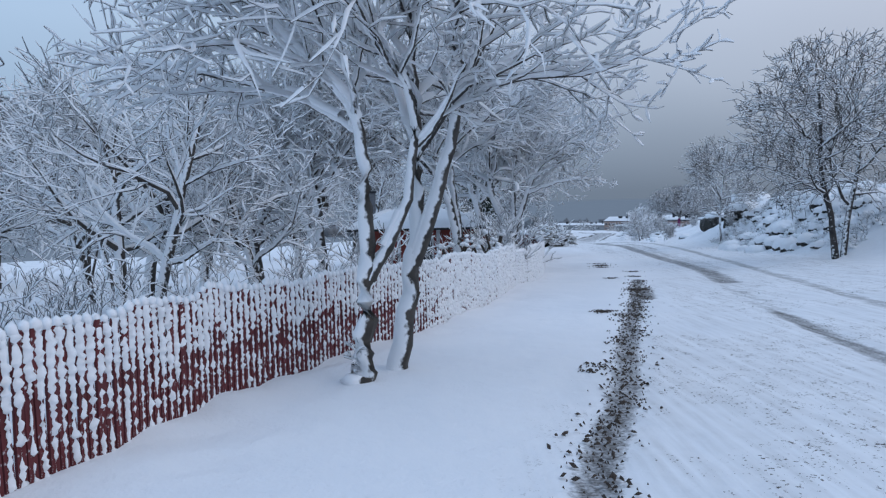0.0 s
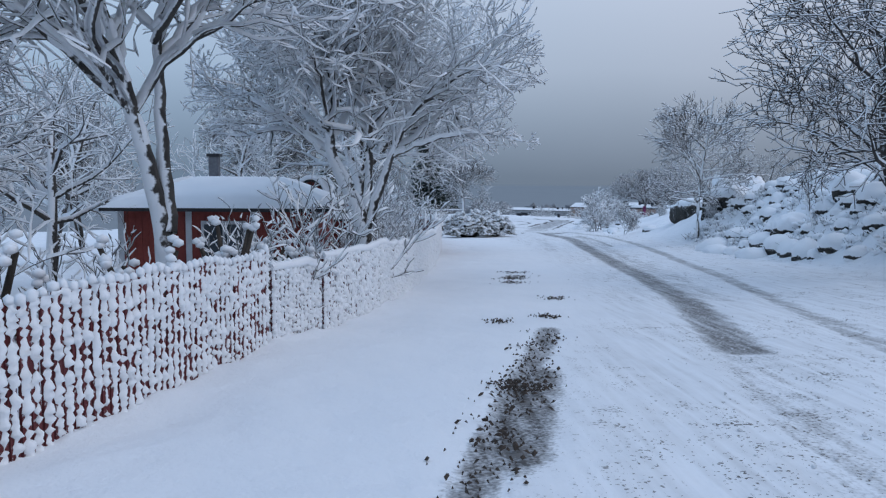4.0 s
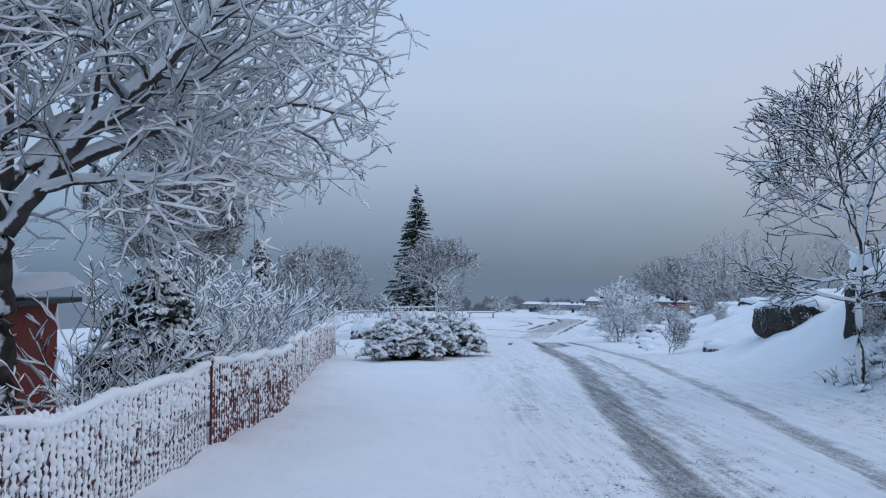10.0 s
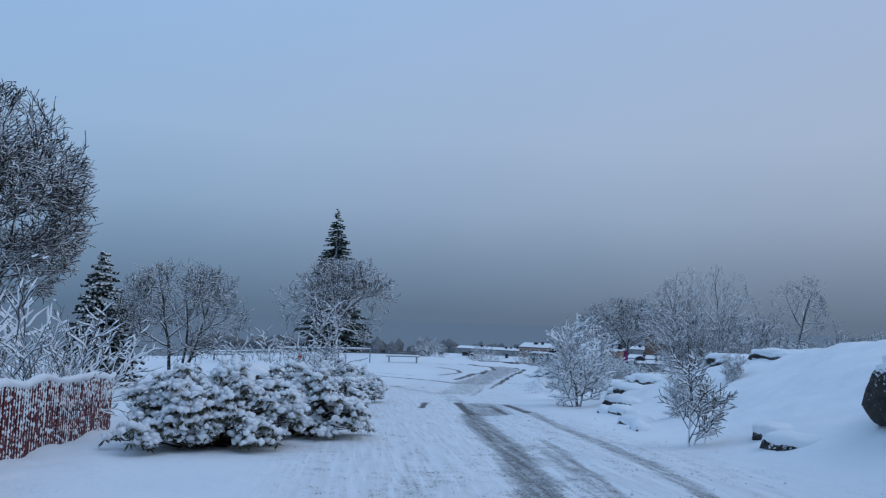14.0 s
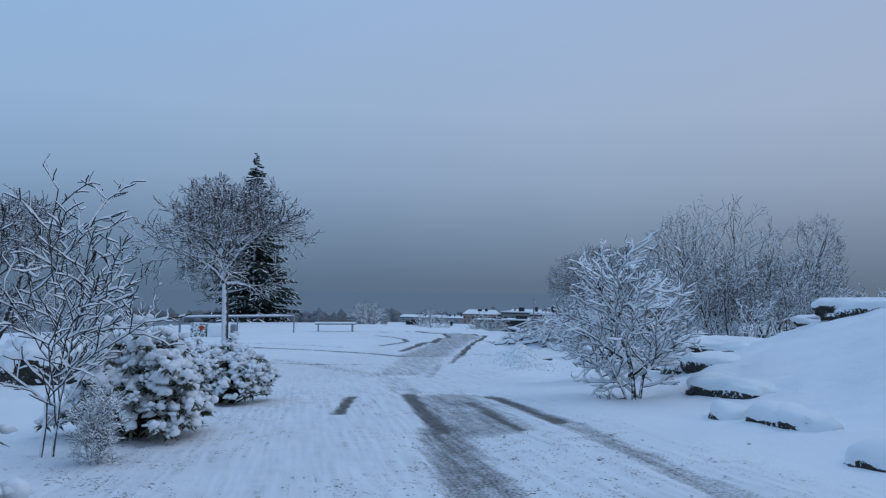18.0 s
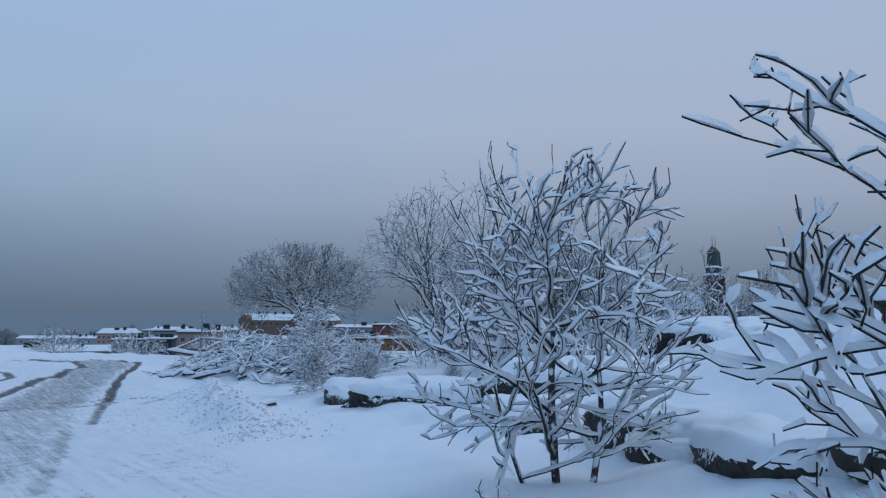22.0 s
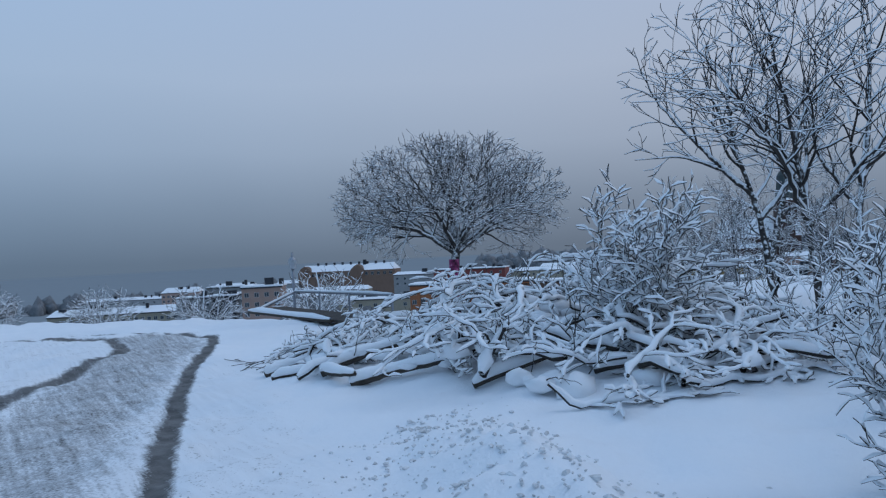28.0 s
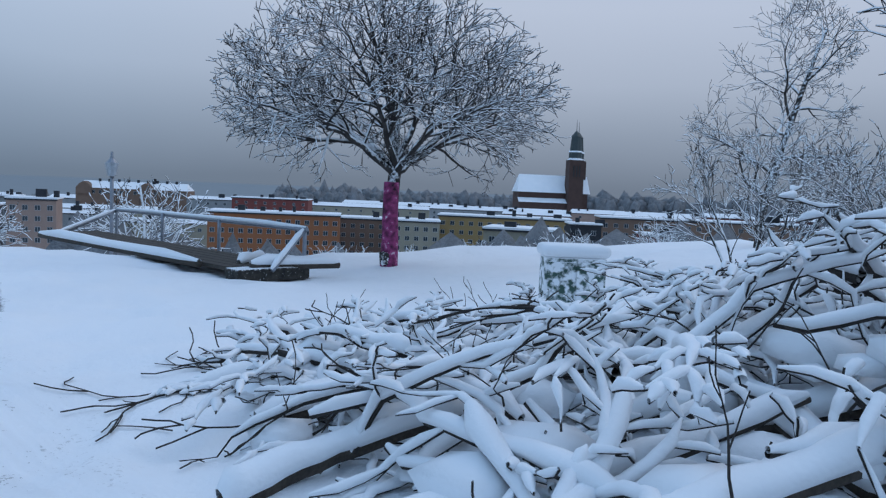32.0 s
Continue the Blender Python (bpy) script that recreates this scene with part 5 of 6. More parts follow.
def cottage():
    z0 = land_z(-0.9, 26.5) - 0.1
    t = thing("cottage", (-0.85, 27.1, z0), "low red board cottage under a thick blanket of snow", "cottage")
    w, d, eave, ridge = 1.95, 1.6, 0.42 - z0, 0.98 - z0
    bm = bmesh.new()
    box(bm, -w, -d, 0, w, d, eave)
    part("wall", bm, RED_WALL, t)
    boards(t, -w, w, 0.02, eave - 0.02, -d - 0.002)
    for x in (-w, -0.6, 0.70, w):
        bm = bmesh.new()
        box(bm, x - 0.06, -d - 0.045, 0, x + 0.06, -d - 0.002, eave, 0.006)
        part("corner_board", bm, WHITE_TRIM, t, "grey painted corner board")
    for x in (0.1,):
        bm = bmesh.new()
        box(bm, x - 0.45, -d - 0.05, eave * 0.36, x + 0.45, -d - 0.028, eave * 0.86)
        win = part("window", bm, WHITE_TRIM, t, "grey framed window")
        bm = bmesh.new()
        box(bm, x - 0.39, -d - 0.056, eave * 0.40, x - 0.02, -d - 0.052, eave * 0.82)
        box(bm, x + 0.02, -d - 0.056, eave * 0.40, x + 0.39, -d - 0.052, eave * 0.82)
        part("pane", bm, GLASS, win)
    # hipped roof
    o = 0.32
    bm = bmesh.new()
    lo = [bm.verts.new(q) for q in ((-w - o, -d - o, eave - 0.04), (w + o, -d - o, eave - 0.04), (w + o, d + o, eave - 0.04), (-w - o, d + o, eave - 0.04))]
    lo2 = [bm.verts.new(v.co + Vector((0, 0, 0.08))) for v in lo]
    hi = [bm.verts.new((-w + 1.1, 0, ridge)), bm.verts.new((w - 1.1, 0, ridge))]
    for i in range(4):
        bm.faces.new((lo[i], lo[(i + 1) % 4], lo2[(i + 1) % 4], lo2[i]))
    bm.faces.new(lo[::-1])
    bm.faces.new((lo2[0], lo2[1], hi[1], hi[0]))
    bm.faces.new((lo2[1], lo2[2], hi[1]))
    bm.faces.new((lo2[2], lo2[3], hi[0], hi[1]))
    bm.faces.new((lo2[3], lo2[0], hi[0]))
    part("roof", bm, DARK, t, "dark felt roof")
    e = eave + 0.03
    L, R = -w - o - 0.03, w + o + 0.03
    F, B = -d - o - 0.03, d + o + 0.03
    for quad in (((L, F, e), (R, F, e), (w - 1.1, 0, ridge), (-w + 1.1, 0, ridge)), ((R, B, e), (L, B, e), (-w + 1.1, 0, ridge), (w - 1.1, 0, ridge)),
                 ((R, F, e), (R, B, e), (w - 1.1, 0.02, ridge), (w - 1.1, -0.02, ridge)), ((L, B, e), (L, F, e), (-w + 1.1, -0.02, ridge), (-w + 1.1, 0.02, ridge))):
        bm = bmesh.new()
        snow_slab(bm, quad, 0.17)
        part("roof_snow", bm, SNOW, t, "thick rounded blanket of snow", True)
    # side wall towards the road
    for k in range(22):
        bm = bmesh.new()
        box(bm, w + 0.002, -d + 0.004 + 0.145 * k, 0.02, w + 0.024, -d + 0.141 + 0.145 * k, eave - 0.02)
        part("wall_board", bm, RED_WALL, t)
    for y in (-d, d):
        bm = bmesh.new()
        box(bm, w + 0.003, y - 0.06, 0, w + 0.045, y + 0.06, eave, 0.006)
        part("corner_board", bm, WHITE_TRIM, t, "grey painted corner board")


cottage()


def arched_cottage():
    z0 = land_z(-0.2, 32.2) - 0.1
    t = thing("arched_cottage", (-0.08, 32.0, z0), "red cottage with an arched gable under snow", "cottage")
    low, crown, rad = 0.30 - z0, 0.95 - z0, 0.42
    bm = bmesh.new()
    box(bm, -2.4, 0.02, 0, 1.25, 2.6, low)
    part("wall", bm, RED_WALL, t)
    boards(t, -2.4, 1.25, 0.02, low - 0.01, 0.018)
    # the arched gable: red inside, dark rim and a roll of snow above
    bm = bmesh.new()
    arc = [(rad * math.cos(a), low + (crown - low) * math.sin(a)) for a in np.linspace(0, math.pi, 17)]
    cx = 0.25
    fr = [bm.verts.new((cx + x, 0.14, z)) for x, z in arc]
    bm.faces.new(fr)
    part("gable", bm, RED_WALL, t, "red arched gable")
    for name, r0, r1, y0, y1, mat in (("gable_rim", 1.0, 1.09, -0.10, 2.6, DARK), ("gable_snow", 1.095, 1.30, -0.13, 2.6, SNOW)):
        bm = bmesh.new()
        rings = []
        for y, r in ((y0, r0), (y0, r1), (y1, r1), (y1, r0)):
            rings.append([bm.verts.new((cx + x * r, y, low + (z - low) * r)) for x, z in arc])
        for k in range(4):
            for i in range(len(arc) - 1):
                bm.faces.new((rings[k][i], rings[k][i + 1], rings[(k + 1) % 4][i + 1], rings[(k + 1) % 4][i]))
        part(name, bm, mat, t, smooth=True)
    # side roofs
    for x0, x1, name in ((-2.75, cx - rad, "side_roof"), (cx + rad, 1.5, "side_roof")):
        bm = bmesh.new()
        box(bm, x0, -0.3, low, x1, 2.8, low + 0.07, 0.01)
        part(name, bm, DARK, t, "dark eaves")
        bm = bmesh.new()
        snow_slab(bm, ((x0 - 0.03, -0.34, low + 0.06), (x1 + 0.03, -0.34, low + 0.06), (x1 + 0.03, 2.8, low + 0.25), (x0 - 0.03, 2.8, low + 0.25)), 0.2)
        part("roof_snow", bm, SNOW, t, smooth=True)
    bm = bmesh.new()
    box(bm, -3.15, 2.0, 0.6, -2.85, 2.3, 1.68 - z0, 0.02)
    chim = part("chimney", bm, GREYWOOD, t, "grey metal chimney")
    bm = bmesh.new()
    box(bm, -3.2, 1.95, 1.68 - z0, -2.8, 2.35, 1.78 - z0, 0.02)
    part("chimney_cap", bm, DARK, chim, "dark chimney cap")


arched_cottage()


def wood_shed():
    z0 = land_z(1.3, 30.3) - 0.05
    t = thing("wood_shed", (1.0, 30.4, z0), "low open shed with a snowy roof beside the fence", "shed")
    top = -0.06 - z0
    for x in (-0.9, 0.9):
        for y in (-0.4, 0.5):
            bm = bmesh.new()
            box(bm, x - 0.05, y - 0.05, 0, x + 0.05, y + 0.05, top, 0.006)
            part("post", bm, RED_WALL, t)
    bm = bmesh.new()
    box(bm, -0.9, 0.42, 0, 0.9, 0.5, top - 0.1)
    part("back_wall", bm, RED_WALL, t)
    bm = bmesh.new()
    box(bm, -1.15, -0.65, top, 1.05, 0.7, top + 0.06, 0.01)
    part("roof", bm, DARK, t)
    bm = bmesh.new()
    snow_slab(bm, ((-1.18, -0.68, top + 0.05), (1.08, -0.68, top + 0.05), (1.08, 0.73, top + 0.12), (-1.18, 0.73, top + 0.12)), 0.2)
    part("roof_snow", bm, SNOW, t, "thick snow", True)


wood_shed()


def bird_box():
    t = thing("bird_box", (-2.68, 17.78, land_z(-2.8, 17.9) + 2.1), "small brown wooden bird box on a tree", "bird box")
    bm = bmesh.new()
    box(bm, -0.07, -0.07, 0, 0.07, 0.07, 0.22, 0.006)
    part("body", bm, LOG, t)
    bm = bmesh.new()
    box(bm, -0.09, -0.1, 0.22, 0.09, 0.09, 0.24, 0.004)
    part("roof", bm, GREYWOOD, t)
    bm = bmesh.new()
    box(bm, -0.09, -0.1, 0.243, 0.09, 0.09, 0.29, 0.02)
    part("snow", bm, SNOW, t)


bird_box()


# ---- pollarded stumps behind the fence ----
def pollard(x, y, h, seed):
    rng = np.random.default_rng(seed)
    t = thing("pollard", (x, y, land_z(x, y)), "knobby pollarded shrub with pads of snow", "bush", "pollards")
    s = Sprig()
    tips = []
    for k in range(7):
        a = k * 0.9 + rng.random()
        tip = np.array((0.32 * math.cos(a), 0.32 * math.sin(a), h * (0.75 + 0.3 * rng.random())))
        s = Sprig()
        s.chain([np.array((0, 0, -0.1)), tip * (0.35, 0.35, 0.55), tip], [0.04, 0.03, 0.022])
        tips.append(tip)
        child("limb", mesh_of("limb", *s.tubes(7), LOG), t)
    pl = np.array(tips) + (0, 0, 0.04)
    for q in pl:
        v, f = clumps(q + rng.normal(0, 0.035, (3, 3)), np.full((3, 3), 0.05) * (1, 1, 0.8), rng, 0.1)
        child("snow_pad", mesh_of("snow_pad", v, f, SNOW), t, "round pad of snow")


for i, (x, y, h) in enumerate([(0.9, 15.9, 1.15), (0.2, 14.9, 1.1), (1.2, 17.6, 1.15), (1.5, 19.2, 1.05), (1.0, 20.6, 1.0)]):
    pollard(x, y, h, 80 + i)


# ---- dead leaves and clods on the snow ----
def litter():
    rng = np.random.default_rng(9)
    line = STRIP
    pl = []
    for _ in range(1500):
        x, y, _a = fence_point(line, rng.random() * 17.0)
        pl.append((x + rng.normal(0, 0.11) + 0.08 * math.sin(y * 5.1) * math.sin(y * 1.9), y + rng.normal(0, 0.1)))
    for cx, cy, n, s in [(2.43, 11.76, 170, 0.08), (1.48, 7.47, 40, 0.07), (1.36, 7.2, 26, 0.05), (4.12, 18.8, 60, 0.1), (5.22, 25.1, 60, 0.14), (4.93, 23.8, 90, 0.13), (5.05, 24.7, 130, 0.13), (4.75, 19.2, 80, 0.10), (5.24, 21.2, 60, 0.12), (3.85, 15.4, 160, 0.13), (2.7, 11.2, 90, 0.12), (5.25, 26.1, 60, 0.16)]:
        pl += [(cx + rng.normal(0, s), cy + rng.normal(0, s)) for _ in range(n)]
    pl = np.array(pl)
    n = len(pl)
    z = land(pl[:, 0], pl[:, 1])
    ang, tilt = rng.random(n) * 6.283, rng.normal(0, 0.35, n)
    ln = 0.009 + 0.026 * rng.random(n) ** 2.5
    a = np.stack([np.cos(ang), np.sin(ang), np.sin(tilt)], 1) * ln[:, None]
    b = np.stack([-np.sin(ang), np.cos(ang), rng.normal(0, 0.3, n)], 1) * (ln * 0.6)[:, None]
    c = np.stack([pl[:, 0], pl[:, 1], z + 0.006 + 0.01 * rng.random(n)], 1)
    v = np.stack([c - a, c - a * 0.2 + b, c + a, c + a * 0.1 - b, c + (0, 0, 0.016)], 1).reshape(-1, 3)
    i = (np.arange(n) * 5)[:, None]
    f = np.concatenate([i + q for q in ([0, 1, 4], [1, 2, 4], [2, 3, 4], [3, 0, 4])])
    tagged(new("dead_leaves", mesh_of("dead_leaves", v, f, LITTER, False)), "scattered brown dead leaves on the snow", "leaves", kind="stuff")


LITTER = grained("dead_leaf", (0.02, 0.015, 0.012), (0.075, 0.05, 0.035), 20.0, 0.8)
litter()


# ---- warning sign on the fence ----
def sign():
    x, y, a = fence_point([(4.02, 36.3), *FENCE_TAIL[2:]], 2.6)
    t = thing("warning_sign", (x, y, land_z(x, y) + 0.36), "small white warning sign with a red triangle", "sign", turn=a)
    bm = bmesh.new()
    box(bm, -0.10, -0.035, 0, 0.10, -0.026, 0.46, 0.003)
    part("plate", bm, WHITE_PAINT, t)
    bm = bmesh.new()
    tri = [bm.verts.new(q) for q in ((-0.08, -0.037, 0.27), (0.08, -0.037, 0.27), (0.0, -0.037, 0.41))]
    bm.faces.new(tri)
    part("triangle", bm, SIGN_RED, t, "red triangle")
    for z in (0.20, 0.15, 0.10):
        bm = bmesh.new()
        box(bm, -0.07, -0.0385, z, 0.07, -0.036, z + 0.018)
        part("text_bar", bm, DARK, t)


WHITE_PAINT = grained("white_paint", (0.68, 0.69, 0.70), (0.80, 0.80, 0.80), 5.0, 0.5)
SIGN_RED = grained("sign_red", (0.45, 0.03, 0.02), (0.55, 0.05, 0.03), 5.0, 0.5)
sign()


# ---- brush pile ----
def brush_pile():
    rng = np.random.default_rng(101)
    cx, cy = 20.5, 75.2
    z0 = land_z(cx, cy)
    t = thing("brush_pile", (cx, cy, z0), "great heap of cut logs and branches under snow", "brush pile")

    def top(x, y):
        r2 = ((x - cx) / 3.3) ** 2 + ((y - cy) / 4.7) ** 2
        return max(0.0, 0.70 * (1 - r2)) * float(np.clip(1 - 0.4 * (y - 75.6), 0.25, 1))

    def spot(spread=1.0):
        while True:
            u, w = rng.uniform(-1, 1, 2)
            x, y = cx + 3.1 * u * spread, cy + 4.4 * w * spread
            # the heap ends along the edge of the trodden snow
            edge = interp(y, [70.5, 72.0, 74.0, 74.8, 77.0, 79.8], [19.4, 18.5, 18.5, 17.9, 18.0, 18.7])
            if u * u + w * w < 1 and x > edge:
                return x, y

    def settle(s, slack=0.16):
        """Press branches down on to the heap."""
        q = np.array(s.p)
        ground = land(q[:, 0] + cx, q[:, 1] + cy) - z0
        heap = np.clip(0.70 * (1 - (q[:, 0] / 3.3) ** 2 - (q[:, 1] / 4.7) ** 2), 0, None) * np.clip(1 - 0.4 * (q[:, 1] - 0.4), 0.25, 1)
        roof = ground + heap + slack
        q[:, 2] = np.maximum(np.where(q[:, 2] > roof, roof + 0.3 * (q[:, 2] - roof), q[:, 2]), ground + 0.02)
        s.p = list(q)

    # thick logs, cut ends showing
    logs = [(17.55, 77.05, 19.2, 76.7, 0.06), (17.45, 76.5, 19.3, 75.4, 0.10), (17.98, 76.0, 17.8, 74.6, 0.12), (17.8, 74.75, 18.8, 73.9, 0.02), (17.75, 75.5, 19.6, 74.4, 0.24), (18.2, 77.8, 20.4, 76.8, 0.2), (18.5, 73.2, 20.4, 72.4, 0.15), (18.7, 74.2, 20.9, 72.8, 0.36), (18.9, 75.0, 20.8, 76.6, 0.30), (19.3, 75.6, 21.6, 73.3, 0.36), (20.3, 77.2, 22.9, 75.5, 0.42), (19.0, 78.4, 21.0, 78.0, 0.15)]
    for i, (ax, ay, bx, by, up) in enumerate(logs):
        rad = 0.032 + 0.024 * rng.random()
        a = np.array((ax, ay, land_z(ax, ay) + 0.2 * rad + up * 0.35 - 0.02))
        b = np.array((bx, by, land_z(bx, by) + 0.4 * rad + up * 0.8 + top(bx, by) * 0.3))
        bow = rng.normal(0, 0.11, 3) * (1, 1, 0.25)
        pts = [a + (b - a) * f + bow * math.sin(3.1 * f) + rng.normal(0, 0.003, 3) for f in np.linspace(0, 1, 17)]
        s = Sprig()
        s.chain([p - (cx, cy, z0) for p in pts], [rad * (1 - 0.028 * k) for k in range(17)])
        v, f = s.tubes(10)
        me = mesh_of("log", v, [list(q) for q in f.tolist()] + [list(range(9, -1, -1)), list(range(len(v) - 10, len(v)))], LOG)
        log = child("log", me, t, "thick cut log")
        child("log_snow", mesh_of("log_snow", *s.snow(0.058, rng, 0.45, 0.0), SNOW), log)
    # limbs: long, bent, each with its own side shoots
    h = habit(clear=0.2, kids=(5, 3), angle=(0.7, 0.7), ratio=(0.42, 0.5), wild=(0.27, 0.28, 0.3), lift=(-0.01, 0.03, 0.04), step=(0.13, 0.10, 0.09), cone=0.35, limbs=0)
    for group in range(340):
        main, fine = Sprig(), Sprig()
        for _ in range(1):
            x, y = spot()
            z = land_z(x, y) - z0 + top(x, y) * rng.random() ** 0.6 + 0.04
            a = rng.random() * 6.283
            ln = 0.5 + 1.3 * rng.random() ** 1.7
            way = np.array((math.cos(a), math.sin(a), 0.05 + (0.10 if group % 4 else 0.32) * rng.normal()))
            start = np.array((x - cx, y - cy, z)) - unit(way) * ln * 0.45 * (1, 1, 0.3)
            grow(main, fine, rng, start, way, ln, 0.014 + 0.030 * rng.random() ** 2.5, 0, h)
        settle(main, 0.16 if group % 4 else 0.34)
        settle(fine, 0.16 if group % 4 else 0.40)
        limb = child("limb", mesh_of("limb", *main.tubes(6), BRUSH), t)
        child("side_growth", mesh_of("side_growth", *fine.tubes(3), BRUSH), limb)
        j = [main.snow(0.066, rng, 0.55, 0.0), fine.snow(0.044, rng, 0.55, 0.03)]
        child("limb_snow", mesh_of("limb_snow", np.concatenate([q[0] for q in j]), np.concatenate([j[0][1], j[1][1] + len(j[0][0])]), SNOW), limb)
    # pads of snow caught among the branches
    pads = [spot(0.95) for _ in range(260)]
    pl = np.array([(x - cx, y - cy, land_z(x, y) - z0 + top(x, y) * rng.uniform(0.1, 0.8)) for x, y in pads])
    sz = rng.uniform(0.07, 0.24, (260, 1)) * (1, 1, 0.5) * rng.uniform(0.8, 1.25, (260, 3))
    v, f = clumps(pl, sz, rng, 0.10)
    child("snow_fill", mesh_of("snow_fill", v, f, SNOW), t, "pads of snow among the branches")
    # thin bare shoots that stick up out of the snow
    for group in range(12):
        fine = Sprig()
        for _ in range(8):
            x, y = spot(0.95)
            way = (rng.normal(0, 0.6), rng.normal(0, 0.6), 0.7)
            grow(fine, fine, rng, np.array((x - cx, y - cy, land_z(x, y) - z0 + top(x, y) * 0.8)), way, 0.25 + 0.35 * rng.random(), 0.007, 0, habit(clear=0.3, kids=(3,), angle=(0.6,), ratio=(0.4,), wild=(0.2, 0.2), lift=(0.0, 0.02), step=(0.07, 0.06), twig=0.003))
        child("side_growth", mesh_of("side_growth", *fine.tubes(4), BRUSH), t, "thin bare dark shoots")
    # a tall hooked branch and some upright shoots
    for x, y, w, ln in [(20.8, 76.6, (0.2, 0.1, 0.6), 0.45), (19.4, 77.5, (-0.65, 0.76, 0.06), 2.5), (19.1, 78.0, (-0.8, 0.55, 0.1), 1.8), (19.6, 76.4, (-0.6, 0.5, 0.5), 1.0), (19.0, 77.0, (-0.7, 0.4, 0.2), 1.3), (20.0, 77.8, (-0.5, 0.9, 0.15), 1.4), (22.0, 73.2, (0.3, -0.5, 0.4), 0.8)]:
        main, fine = Sprig(), Sprig()
        grow(main, fine, rng, np.array((x - cx, y - cy, land_z(x, y) - z0 + top(x, y) * 0.7)), w, ln, 0.03, 0, habit(clear=0.3, kids=(5, 3), angle=(0.6, 0.6), ratio=(0.4, 0.5), wild=(0.17, 0.17, 0.2), lift=(-0.05, 0.0, 0.0), step=(0.12, 0.11, 0.1), limbs=0))
        settle(main, 0.3)
        settle(fine, 0.3)
        limb = child("limb", mesh_of("limb", *main.tubes(6), BRUSH), t, "hooked dark branch")
        child("side_growth", mesh_of("side_growth", *fine.tubes(3), BRUSH), limb)
        child("limb_snow", mesh_of("limb_snow", *main.snow(0.045, rng, 0.3, 0.08), SNOW), limb)


BRUSH = grained("brush_bark", (0.016, 0.013, 0.012), (0.05, 0.042, 0.036), 16.0, 0.85)
brush_pile()


def plank():
    t = thing("broken_plank", (16.6, 66.95, land_z(16.6, 66.95) - 0.04), "broken snowy plank sticking from the snow", "plank", turn=35)
    bm = bmesh.new()
    box(bm, -0.45, -0.08, 0.02, 0.3, 0.08, 0.07, 0.006)
    part("board", bm, LOG, t)
    bm = bmesh.new()
    box(bm, -0.46, -0.085, 0.073, 0.31, 0.085, 0.15, 0.03)
    part("snow", bm, SNOW, t, smooth=True)


plank()


# ---- viewing deck with its railing ----
def bar_between(name, a, b, r, mat, parent, snow=0.0, sides=8, label=""):
    s = Sprig()
    a, b = np.array(a, float), np.array(b, float)
    s.chain([a + (b - a) * f for f in np.linspace(0, 1, 7)], [r] * 7)
    v, f = s.tubes(sides)
    me = mesh_of(name, v, f.tolist() + [list(range(sides - 1, -1, -1)), list(range(len(v) - sides, len(v)))], mat)
    ob = child(name, me, parent, label)
    if snow:
        child("snow", mesh_of("snow", *s.snow(snow, np.random.default_rng(7), 0.3, 0.0), SNOW), ob)
    return ob


def deck():
    ground = -3.21
    t = thing("viewing_deck", (23.9, 88.8, ground), "wooden viewing deck with a snowy steel railing", "deck")
    y0, y1 = -3.75, 3.75
    high = 0.74
    posts = [y0, -1.0, 1.3, y1]
    for i, y in enumerate(posts):
        x = 0.0 if i < 3 else 0.1
        bar_between("post", (x, y, -0.45), (x, y, high), 0.035, STEEL, t)
    bar_between("handrail", (0, y0 - 0.05, high), (0.1, y1 + 0.05, high - 0.06), 0.042, STEEL, t, 0.03)
    bar_between("brace", (-0.75, y0 - 0.15, 0.08), (-0.02, y0, high - 0.02), 0.04, STEEL, t, 0.028)
    bar_between("brace", (-1.4, y1 - 0.2, 0.1), (0.08, y1, high - 0.08), 0.04, STEEL, t, 0.028)
    for k in range(6):
        bm = bmesh.new()
        box(bm, -1.3 + 0.22 * k, y0 + 0.3, 0.06, -1.3 + 0.22 * k + 0.2, y1 + 0.8, 0.13, 0.006)
        part("deck_board", bm, LOG, t, "dark wet deck board")
    bm = bmesh.new()
    box(bm, -1.35, y0 - 0.1, -0.1, 0.05, y0 + 0.28, 0.12, 0.02)
    part("concrete_kerb", bm, ROCK, t, "snowy concrete kerb")
    for a, b in (((-1.4, y1 + 0.6, 0.06), (-1.4, y0 + 1.0, 0.1)), ((-1.0, y0 + 0.1, 0.14), (0.6, y0 - 0.2, 0.12)), ((-0.9, y0 + 0.6, 0.1), (-0.2, y0 + 0.9, 0.16))):
        bar_between("kerb_beam", a, b, 0.06, LOG, t, 0.08)


deck()


def street_lamp():
    t = thing("street_lamp", (24.6, 94.2, -4.2), "old-fashioned steel street lamp frosted with snow", "street lamp")
    bar_between("pole", (0, 0, 0), (0, 0, 2.45), 0.05, STEEL, t)
    bm = bmesh.new()
    bmesh.ops.create_cone(bm, cap_ends=True, segments=10, radius1=0.10, radius2=0.17, depth=0.34, matrix=Matrix.Translation((0, 0, 2.62)))
    part("lantern", bm, GLASS_FROST, t, "frosted lantern")
    bm = bmesh.new()
    bmesh.ops.create_cone(bm, cap_ends=True, segments=10, radius1=0.15, radius2=0.05, depth=0.12, matrix=Matrix.Translation((0, 0, 2.85)))
    bmesh.ops.create_cone(bm, cap_ends=True, segments=8, radius1=0.05, radius2=0.03, depth=0.18, matrix=Matrix.Translation((0, 0, 2.99)))
    part("lantern_cap", bm, STEEL, t, "steel lantern cap")


